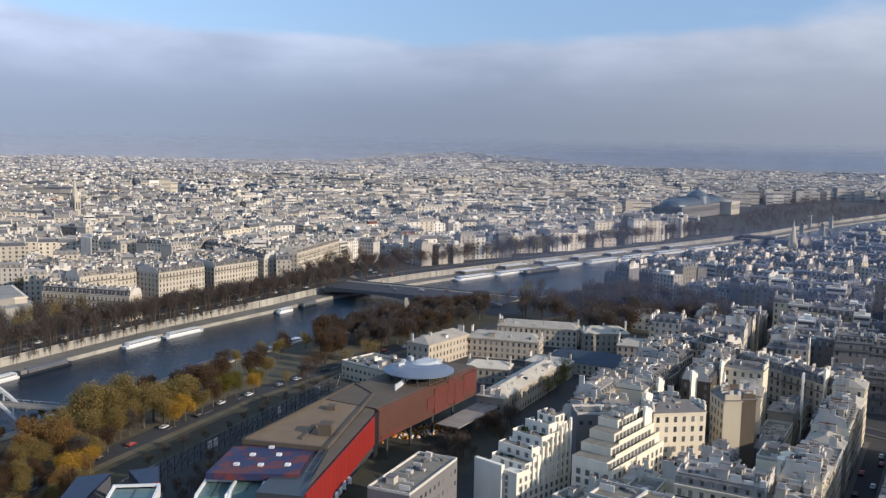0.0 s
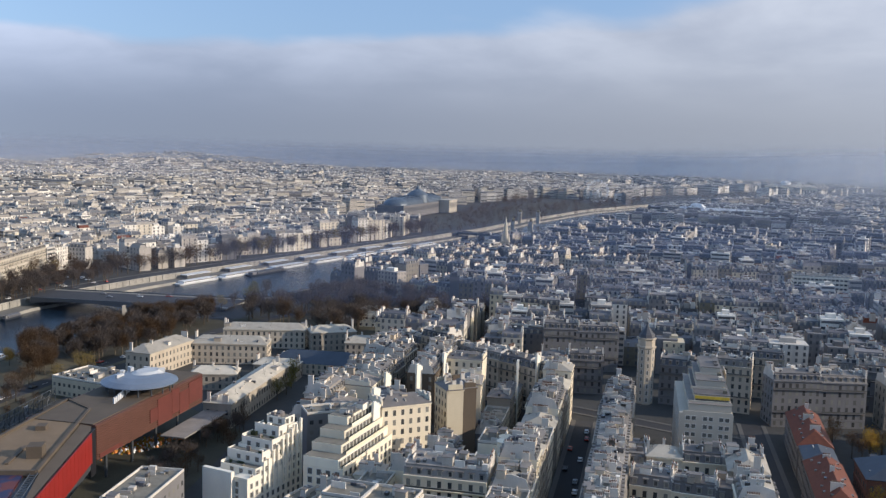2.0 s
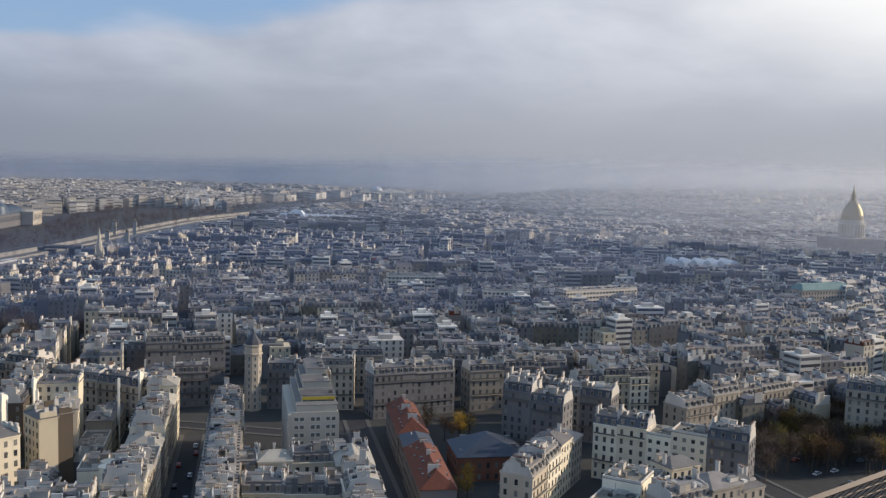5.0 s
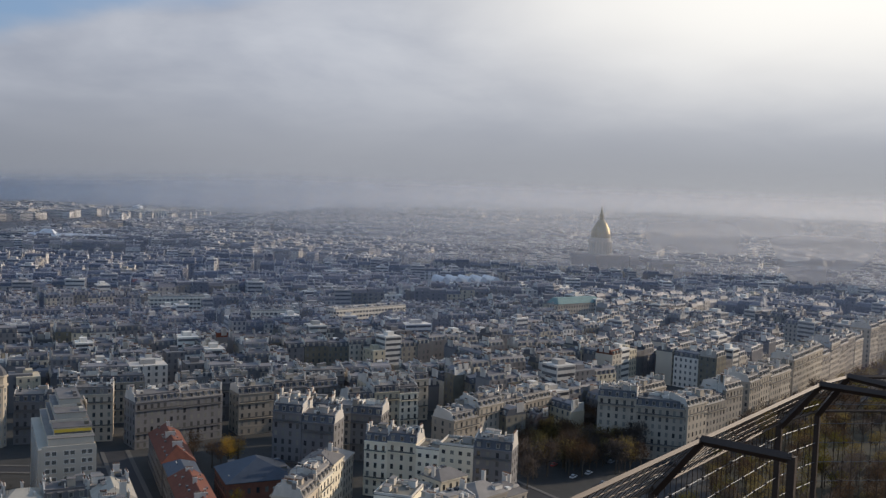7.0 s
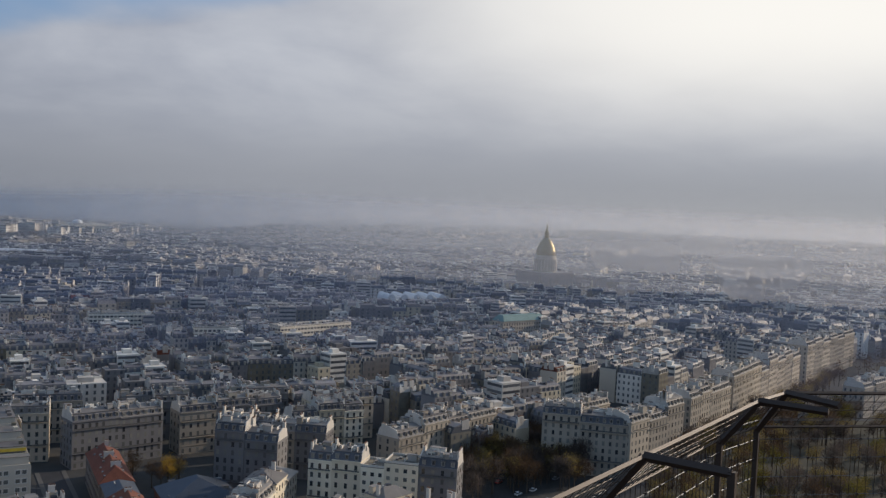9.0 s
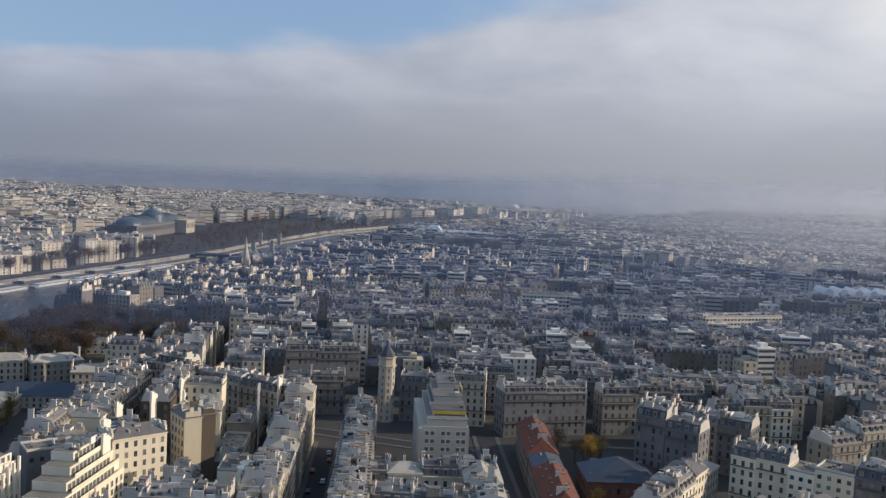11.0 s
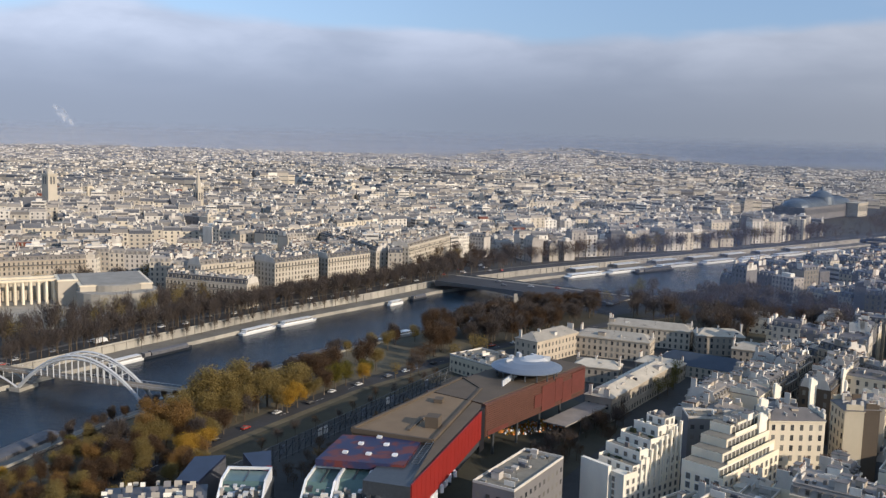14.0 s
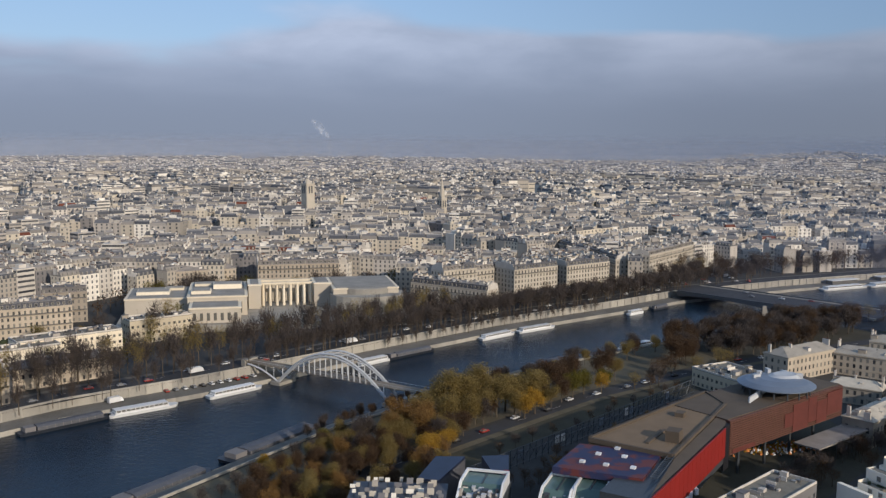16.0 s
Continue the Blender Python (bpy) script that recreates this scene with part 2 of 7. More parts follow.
def foliage(name, base, tint):
    """Thin leaves or twigs: part of the light passes through them."""
    m = material(name, base, 0.85, tint=tint, vary=0.3, spec=0.15)
    t = m.node_tree
    p = t.nodes["Principled BSDF"]
    through_leaf, mix = t.nodes.new("ShaderNodeBsdfTranslucent"), t.nodes.new("ShaderNodeMixShader")
    t.links.new(p.inputs["Base Color"].links[0].from_socket, through_leaf.inputs[0])
    mix.inputs[0].default_value = 0.42
    t.links.new(p.outputs[0], mix.inputs[1])
    t.links.new(through_leaf.outputs[0], mix.inputs[2])
    t.links.new(mix.outputs[0], t.nodes["Material Output"].inputs[0])
    return m


LEAF_YELLOW = foliage("leaf_yellow", (0.50, 0.30, 0.04), (0.33, 0.20, 0.04))
LEAF_RUST = foliage("leaf_rust", (0.30, 0.168, 0.052), (0.18, 0.105, 0.04))
LEAF_OLIVE = foliage("leaf_olive", (0.28, 0.205, 0.068), (0.17, 0.128, 0.052))
LEAF_GREEN = foliage("leaf_green", (0.19, 0.155, 0.025), (0.09, 0.08, 0.02))
LEAF_BROWN = foliage("leaf_russet", (0.125, 0.075, 0.04), (0.07, 0.046, 0.03))
TWIG = foliage("bare_twig", (0.135, 0.108, 0.09), (0.075, 0.062, 0.055))
HEDGE = material("dark_hedge", (0.035, 0.045, 0.018), 0.9, scale=0.3, vary=0.5)
CARPAINT = [material("car_" + n, c, 0.3, 0.2, scale=1.0, vary=0.05) for n, c in
            (("white", (0.75, 0.75, 0.74)), ("grey", (0.22, 0.23, 0.25)), ("black", (0.03, 0.03, 0.035)), ("red", (0.4, 0.04, 0.03)))]


def make_water():
    m = material("river_water", (0.008, 0.02, 0.036), 0.2, scale=0.02, vary=0.3, spec=0.12)
    t = m.node_tree
    p = t.nodes["Principled BSDF"]
    where = t.nodes.new("ShaderNodeNewGeometry")
    n = node(t, "ShaderNodeTexNoise", Scale=0.35, Detail=4.0, Roughness=0.65)
    t.links.new(where.outputs["Position"], n.inputs["Vector"])
    b = node(t, "ShaderNodeBump", Strength=0.5, Distance=0.6)
    t.links.new(n.outputs["Fac"], b.inputs["Height"])
    t.links.new(b.outputs[0], p.inputs["Normal"])
    return m


WATER = make_water()

# ---- mesh building ----
class Shape:
    """Collects faces, each with a material slot, into one mesh."""

    def __init__(self, *materials):
        self.v, self.f, self.s, self.mats = [], [], [], list(materials)

    def slot(self, mat):
        if mat not in self.mats:
            self.mats.append(mat)
        return self.mats.index(mat)

    def face(self, points, mat):
        n = len(self.v)
        self.v.extend(points)
        self.f.append(tuple(range(n, n + len(points))))
        self.s.append(self.slot(mat))

    def loft(self, rings, mat, cap=True, base=False, close=True):
        """Joins rings of equal length by quads."""
        n, k, s = len(self.v), len(rings[0]), self.slot(mat)
        for r in rings:
            self.v.extend(r)
        for j in range(len(rings) - 1):
            for i in range(k if close else k - 1):
                a, b = n + j * k + i, n + j * k + (i + 1) % k
                self.f.append((a, b, b + k, a + k))
                self.s.append(s)
        if cap:
            self.f.append(tuple(n + (len(rings) - 1) * k + i for i in range(k)))
            self.s.append(s)
        if base:
            self.f.append(tuple(n + i for i in reversed(range(k))))
            self.s.append(s)

    def prism(self, ring, z0, z1, mat, base=False):
        self.loft([[(x, y, z0) for x, y in ring], [(x, y, z1) for x, y in ring]], mat, True, base)

    def box(self, x0, y0, z0, x1, y1, z1, mat, base=False):
        self.prism([(x0, y0), (x1, y0), (x1, y1), (x0, y1)], z0, z1, mat, base)

    def tube(self, path, radii, mat, sides=6, cap=True):
        rings = []
        for i, p in enumerate(path):
            p = Vector(p)
            d = Vector(path[min(i + 1, len(path) - 1)]) - Vector(path[max(i - 1, 0)])
            u = d.cross((0, 0, 1) if abs(d.normalized().z) < 0.9 else (1, 0, 0)).normalized()
            w = d.cross(u).normalized()
            r = radii[i] if isinstance(radii, (list, tuple)) else radii
            rings.append([tuple(p + (u * math.cos(a) + w * math.sin(a)) * r) for a in
                          (2 * math.pi * k / sides for k in range(sides))])
        self.loft(rings, mat, cap, cap)

    def beam(self, a, b, r, mat):
        self.tube([a, b], r, mat, 4)

    def mesh(self, name):
        me = bpy.data.meshes.new(name)
        me.from_pydata(self.v, [], self.f)
        me.polygons.foreach_set("material_index", self.s)
        for m in self.mats:
            me.materials.append(m)
        me.update()
        return me


def thing(name, at, turn, label, category, group="", kind=""):
    """An empty at a thing's base that holds its parts."""
    ob = new(name)
    ob.matrix_basis = pose(at[0], at[1], at[2], 0, 0, turn)
    ob.empty_display_size = 0.5
    return tagged(ob, label, category, group, kind)


def part(name, shape, parent, label="", kind="", at=None):
    ob = new(name, shape.mesh(name) if isinstance(shape, Shape) else shape)
    ob.parent = parent
    if at is not None:
        ob.matrix_basis = at
    return tagged(ob, label, "", "", kind)


def setting(name, shape, label, category):
    return tagged(new(name, shape.mesh(name)), label, category, "", "structure")


def stuff(name, shape, label, category):
    return tagged(new(name, shape.mesh(name)), label, category, "", "stuff")


def rect(cx, cy, w, d, turn=0.0):
    c, s = math.cos(radians(turn)), math.sin(radians(turn))
    return [(cx + c * u - s * v, cy + s * u + c * v) for u, v in
            ((-w / 2, -d / 2), (w / 2, -d / 2), (w / 2, d / 2), (-w / 2, d / 2))]


# ---- the river's course and the lie of the land ----
NORTH_X = (-400, -60, 20, 82, 182, 276, 383, 442, 560, 700, 1018, 1200, 1400, 1700, 2300, 3000, 4600)
NORTH_Y = (180, 395, 436, 454, 495, 531, 560, 579, 592, 596, 596, 602, 625, 640, 560, 220, -500)
SOUTH_X = (-400, -60, 42, 117, 161, 240, 335, 430, 560, 700, 1018, 1200, 1400, 1700, 2300, 3000, 4600)
SOUTH_Y = (20, 262, 330, 383, 405, 440, 466, 478, 481, 488, 503, 512, 530, 545, 430, 90, -640)


def north_bank(x):
    return float(np.interp(x, NORTH_X, NORTH_Y))


def south_bank(x):
    return float(np.interp(x, SOUTH_X, SOUTH_Y))


def smooth(a, b, v):
    v = min(1.0, max(0.0, (v - a) / (b - a)))
    return v * v * (3 - 2 * v)


def land(x, y):
    """Height of the ground above the tower's foot."""
    d = y - north_bank(x) - 20
    z = smooth(40, 900, d) * (14 - 6 * smooth(500, 1600, x)) if d > 0 else 0.0
    if d < 0:
        z += 46 * smooth(1250, 2900, 0.6 * x - 0.8 * y)
    z += 34 * math.exp(-(((x - 2380) / 330) ** 2 + ((y - 2420) / 330) ** 2))
    z += 5 * smooth(1800, 3300, y) if d > 0 else 0.0
    return z


WATER_Z, LOW_Z = -6.0, -3.8

# ---- ground, river, quays ----
def make_ground():
    s = Shape(GROUND)
    xs = sorted(set([-400 + 40 * i for i in range(60)] + [2000 + 200 * i for i in range(15)] + [4980]))
    for a, b in zip(xs, xs[1:]):
        for side in (1, -1):
            steps = (0, 20, 60, 120, 200, 300, 450, 600, 800, 1000, 1400, 1900, 2400, 2800, 3100, 3400, 3800, 4300, 4960)

            def at(x, d):
                y = north_bank(x) + 14 + d if side > 0 else south_bank(x) - 16 - d
                return (x, y, land(x, y))
            for d, e in zip(steps, steps[1:]):
                q = [at(a, d), at(b, d), at(b, e), at(a, e)]
                s.face(q if side > 0 else q[::-1], GROUND)
    # foot of the banks under the river
    s.face([(-420, -700, -9), (4990, -700, -9), (4990, 760, -9), (-420, 760, -9)], GROUND)
    setting("ground", s, "dark city ground of worn paving and soil", "ground")


def bank_strip(s, bank, d0, z0, d1, z1, x0, x1, mat, step=12):
    n = max(1, int((x1 - x0) / step))
    for i in range(n):
        a, b = x0 + (x1 - x0) * i / n, x0 + (x1 - x0) * (i + 1) / n
        q = [(a, bank(a) + d0, z0), (b, bank(b) + d0, z0), (b, bank(b) + d1, z1), (a, bank(a) + d1, z1)]
        s.face(q, mat)


def make_river():
    s = Shape(WATER)
    xs = [-400 + 20 * i for i in range(250)]
    for a, b in zip(xs, xs[1:]):
        s.face([(a, south_bank(a) - 1, WATER_Z), (b, south_bank(b) - 1, WATER_Z), (b, north_bank(b) + 1, WATER_Z),
                (a, north_bank(a) + 1, WATER_Z)], WATER)
    setting("water", s, "dark blue river with fine ripples", "water")
    for name, bank, sign, width in (("quay_north", north_bank, 1, 14), ("quay_south", south_bank, -1, 16)):
        q = Shape(QUAY, LANDING)
        bank_strip(q, bank, 0, WATER_Z - 2, 0, LOW_Z, -390, 2400, QUAY)
        bank_strip(q, bank, 0, LOW_Z, sign * width, LOW_Z, -390, 2400, LANDING)
        bank_strip(q, bank, sign * width, LOW_Z, sign * (width + 0.3), 0.95, -390, 2400, QUAY)
        bank_strip(q, bank, sign * (width + 0.3), 0.95, sign * (width + 0.9), 0.95, -390, 2400, QUAY)
        bank_strip(q, bank, sign * (width + 0.9), 0.95, sign * (width + 0.9), -0.6, -390, 2400, QUAY)
        b = Shape(QUAY)
        for i in range(150):
            x = -80 + 7.5 * i
            y, z = bank(x) + sign * (width - 0.1), LOW_Z
            b.box(x - 0.3, y - 0.25, z, x + 0.3, y + 0.25, z + 4.3, QUAY)
        stuff("quay_buttress", b, "shallow stone buttresses along the quay wall", "buttress")
        setting(name, q, "pale stone quay with a lower landing and a parapet", "quay")


def make_roads():
    for name, bank, d0, d1 in (("road_north", north_bank, 18, 32), ("road_south", south_bank, -64, -73)):
        r = Shape(ASPHALT, SIDEWALK, SOIL_SUNLIT)
        n = 240
        for i in range(n):
            a, b = -380 + 11 * i, -380 + 11 * (i + 1)
            for lo, hi, z, m in ((d0, d1, 0.06, ASPHALT), (d1, d1 + (4 if d1 > 0 else -4), 0.18, SIDEWALK if d1 > 0 else SOIL_SUNLIT)):
                pts = [(a, bank(a) + lo), (b, bank(b) + lo), (b, bank(b) + hi), (a, bank(a) + hi)]
                r.face([(x, y, land(x, y) + z) for x, y in pts], m)
            if i % 2 == 0:
                mid = (d0 + d1) / 2
                pts = [(a, bank(a) + mid - 0.1), (a + 5, bank(a + 5) + mid - 0.1), (a + 5, bank(a + 5) + mid + 0.1), (a, bank(a) + mid + 0.1)]
                r.face([(x, y, land(x, y) + 0.09) for x, y in pts], FRAME)
        setting(name, r, "asphalt riverside road with a pale pavement", "road")
    r = Shape(ASPHALT, SIDEWALK)

    def street(p0, p1, w, z=0.05):
        d = (Vector(p1) - Vector(p0)).normalized()
        k = Vector((-d.y, d.x))
        for lo, hi, dz, m in ((-w / 2 + 1.8, w / 2 - 1.8, 0, ASPHALT), (-w / 2, -w / 2 + 1.8, 0.14, SIDEWALK), (w / 2 - 1.8, w / 2, 0.14, SIDEWALK)):
            a, b = Vector(p0), Vector(p1)
            q = [a + k * lo, b + k * lo, b + k * hi, a + k * hi]
            r.face([(v.x, v.y, z + dz) for v in q], m)
    street((160, 83), (394, 154), 11)
    street((200, 21), (430, 92), 12)
    street((402, 90), (418, 300), 11, 0.08)
    street((150, 170), (470, 300), 12, 0.06)
    street((340, -90), (560, 20), 13, 0.07)
    street((300, -40), (640, -420), 26, 0.04)
    setting("road_streets", r, "narrow asphalt streets with pale kerbed pavements", "road")


def make_park():
    s = Shape(GRASS, SOIL_SUNLIT)
    s.face([(x, y, 0.03) for x, y in ((250, -150), (395, -160), (900, -700), (500, -900), (200, -500))], GRASS)
    s.face([(x, y, 0.03) for x, y in ((195, 215), (300, 262), (315, 310), (250, 330), (150, 262), (172, 226))], GRASS)
    s.face([(x, y, 0.03) for x, y in ((300, 395), (470, 420), (470, 455), (330, 440))], GRASS)
    s.face([(x, y, 0.025) for x, y in ((475, 285), (590, 290), (590, 440), (475, 430))], GRASS)
    s.face([(x, y, land(x, y) + 0.3) for x, y in ((1080, 650), (1900, 670), (1900, 800), (1080, 790))], GRASS)
    for i in range(30):
        a, b = 40 + 10 * i, 50 + 10 * i
        for lo, hi in ((-18, -61.5), (-77, -92)):
            s.face([(a, south_bank(a) + hi, 0.04), (b, south_bank(b) + hi, 0.04), (b, south_bank(b) + lo, 0.04), (a, south_bank(a) + lo, 0.04)], SOIL_SUNLIT if lo > -30 else GRASS)
    setting("ground_gardens", s, "winter grass and soil of the gardens in shaded and sunlit tones", "lawn")


make_ground()
make_river()
make_roads()
make_park()

# ---- houses ----
def window_shape(w, h):
    """A framed casement: surround, reveal and dark glass in one skin."""
    s = Shape(FRAME, GLASS)

    def ring(e, y):
        return [(-w / 2 - e, y, -e), (w / 2 + e, y, -e), (w / 2 + e, y, h + e), (-w / 2 - e, y, h + e)]
    s.loft([ring(0.14, 0.05), ring(0.14, -0.09), ring(0.0, -0.09), ring(-0.03, -0.03)], FRAME, False)
    s.f.append((12, 13, 14, 15))
    s.s.append(1)
    return s


WINDOWS = {}


def window_mesh(w, h):
    key = (round(w, 1), round(h, 1))
    if key not in WINDOWS:
        WINDOWS[key] = window_shape(*key).mesh("window")
    return WINDOWS[key]


def chimney_shape(length, height, pots, mat):
    """A long flue stack with a coping and a row of clay pots, along y."""
    s = Shape(mat, POT)
    s.box(-0.38, -length / 2, -1.2, 0.38, length / 2, height, mat)
    s.box(-0.46, -length / 2 - 0.08, height, 0.46, length / 2 + 0.08, height + 0.14, mat)
    for i in range(pots):
        y = -length / 2 + (i + 0.5) * length / pots
        s.loft([[(r * math.cos(a), y + r * math.sin(a), height + z) for a in (0.5, 1.75, 3.0, 4.25, 5.5)]
                for r, z in ((0.17, 0.14), (0.13, 0.75))], POT)
    return s


CHIMNEYS = [chimney_shape(2.4, 1.6, 5, PLASTER_ISLAND).mesh("chimney"), chimney_shape(3.6, 2.2, 8, PLASTER_ISLAND).mesh("chimney"),
            chimney_shape(1.4, 2.6, 3, PLASTER_ISLAND).mesh("chimney"), chimney_shape(2.0, 3.6, 4, PLASTER_ISLAND).mesh("chimney")]


def dormer_shape(mat):
    s = Shape(mat, DORMERWALL, GLASS)
    s.box(-0.75, -0.1, 0, 0.75, 1.5, 1.7, DORMERWALL)
    s.loft([[(-0.95, -0.25, 1.7), (0.95, -0.25, 1.7), (0.95, 1.7, 1.7), (-0.95, 1.7, 1.7)],
            [(-0.5, -0.1, 2.05), (0.5, -0.1, 2.05), (0.5, 1.7, 2.05), (-0.5, 1.7, 2.05)]], mat)
    s.box(-0.5, -0.16, 0.25, 0.5, -0.08, 1.5, GLASS)
    return s


DORMER = dormer_shape(ZINC).mesh("dormer")
FLOOR = 3.1
rnd = random.Random(7)
house_labels = {
    "mansard": "cream stone apartment house with grey zinc mansard roof",
    "slate": "cream stone apartment house with dark slate mansard roof",
    "flat": "pale rendered apartment house with a flat terrace roof",
    "hip": "pale stone wing with a low grey zinc roof",
    "pale": "cream stone house with a low pale zinc roof",
    "blue": "low hall with a blue-grey metal roof",
    "red": "long low house with an orange-red tiled roof",
}


def roof_shape(w, d, h, style, sheet=None):
    s = Shape()
    if style in ("mansard", "slate"):
        steep = SLATE if style == "slate" else ZINC
        i, t = 1.5, 2.9
        low = [(-w / 2, -d / 2 + 0.1, h), (w / 2, -d / 2 + 0.1, h), (w / 2, d / 2 - 0.1, h), (-w / 2, d / 2 - 0.1, h)]
        top = [(-w / 2, -d / 2 + i, h + t), (w / 2, -d / 2 + i, h + t), (w / 2, d / 2 - i, h + t), (-w / 2, d / 2 - i, h + t)]
        s.loft([low, top], steep, cap=False)
        e = [(-w / 2, -d / 2 + i - 0.25, h + t), (w / 2, -d / 2 + i - 0.25, h + t), (w / 2, d / 2 - i + 0.25, h + t), (-w / 2, d / 2 - i + 0.25, h + t)]
        e2 = [(x, y, z + 0.14) for x, y, z in e]
        ridge = [(-w / 2, -0.1, h + t + 1.0), (w / 2, -0.1, h + t + 1.0), (w / 2, 0.1, h + t + 1.0), (-w / 2, 0.1, h + t + 1.0)]
        s.loft([e, e2, ridge], sheet or ZINC, True, True)
    elif style == "flat":
        s.box(-w / 2, -d / 2, h, w / 2, d / 2, h + 0.25, TERRACE)
        def edge(e, z):
            return [(-w / 2 + e, -d / 2 + e, z), (w / 2 - e, -d / 2 + e, z), (w / 2 - e, d / 2 - e, z), (-w / 2 + e, d / 2 - e, z)]
        s.loft([edge(0.01, h + 0.1), edge(0.01, h + 1.0), edge(0.3, h + 1.0), edge(0.3, h + 0.2)], PLASTER_ISLAND, False)
    else:
        mat = PALE_AND_SUNLIT_ZINC if style == "pale" else REDTILE if style == "red" else BLUEZINC if style == "blue" else ZINC
        t = d * (0.42 if style == "red" else 0.24)
        o = 0.4
        low = [(-w / 2 - o, -d / 2 - o, h), (w / 2 + o, -d / 2 - o, h), (w / 2 + o, d / 2 + o, h), (-w / 2 - o, d / 2 + o, h)]
        low2 = [(x, y, z + 0.2) for x, y, z in low]
        r = w / 2 - d * 0.35
        s.loft([low, low2, [(-r, -0.1, h + t), (r, -0.1, h + t), (r, 0.1, h + t), (-r, 0.1, h + t)]], mat, True, True)
    return s


def clutter_shape(w, d, z, n):
    """Vents, skylights, low walls and aerials that crowd a roof."""
    s = Shape(PLASTER_ISLAND, ZINC, SLATE, GLASS, IRON)
    for k in range(n):
        x, y, kind = rnd.uniform(-w / 2 + 0.8, w / 2 - 0.8), rnd.uniform(-d / 2 + 1.8, d / 2 - 1.8), rnd.random()
        z0 = z - 0.5
        if kind < 0.28:
            e = rnd.uniform(1.0, 2.4)
            u, v = (0.14, e) if rnd.random() < 0.6 else (e, 0.14)
            s.box(x - u, max(y - v, -d / 2 + 1.5), z0, x + u, min(y + v, d / 2 - 1.5), z + rnd.uniform(0.7, 1.9), PLASTER_ISLAND)
        elif kind < 0.5:
            s.box(x - 0.5, y - 0.7, z0, x + 0.5, y + 0.7, z + rnd.uniform(0.5, 0.9), GLASS)
        elif kind < 0.78:
            a, b = rnd.uniform(0.3, 1.1), rnd.uniform(0.3, 1.1)
            s.box(x - a, y - b, z0, x + a, y + b, z + rnd.uniform(0.6, 1.6), rnd.choice((ZINC, PLASTER_ISLAND, SLATE)))
        elif kind < 0.9:
            a, b, t = rnd.uniform(1.0, 1.9), rnd.uniform(0.8, 1.4), z + rnd.uniform(1.4, 2.4)
            s.box(x - a, y - b, z0, x + a, y + b, t, rnd.choice((PLASTER_ISLAND, LIME)))
            s.box(x - a - 0.15, y - b - 0.15, t, x + a + 0.15, y + b + 0.15, t + 0.12, ZINC, True)
        else:
            t = z + rnd.uniform(2.4, 4.2)
            s.beam((x, y, z0), (x, y, t), 0.035, IRON)
            for j in range(3):
                s.beam((x - 0.5, y, t - 0.3 * j), (x + 0.5, y, t - 0.3 * j), 0.02, IRON)
    return s


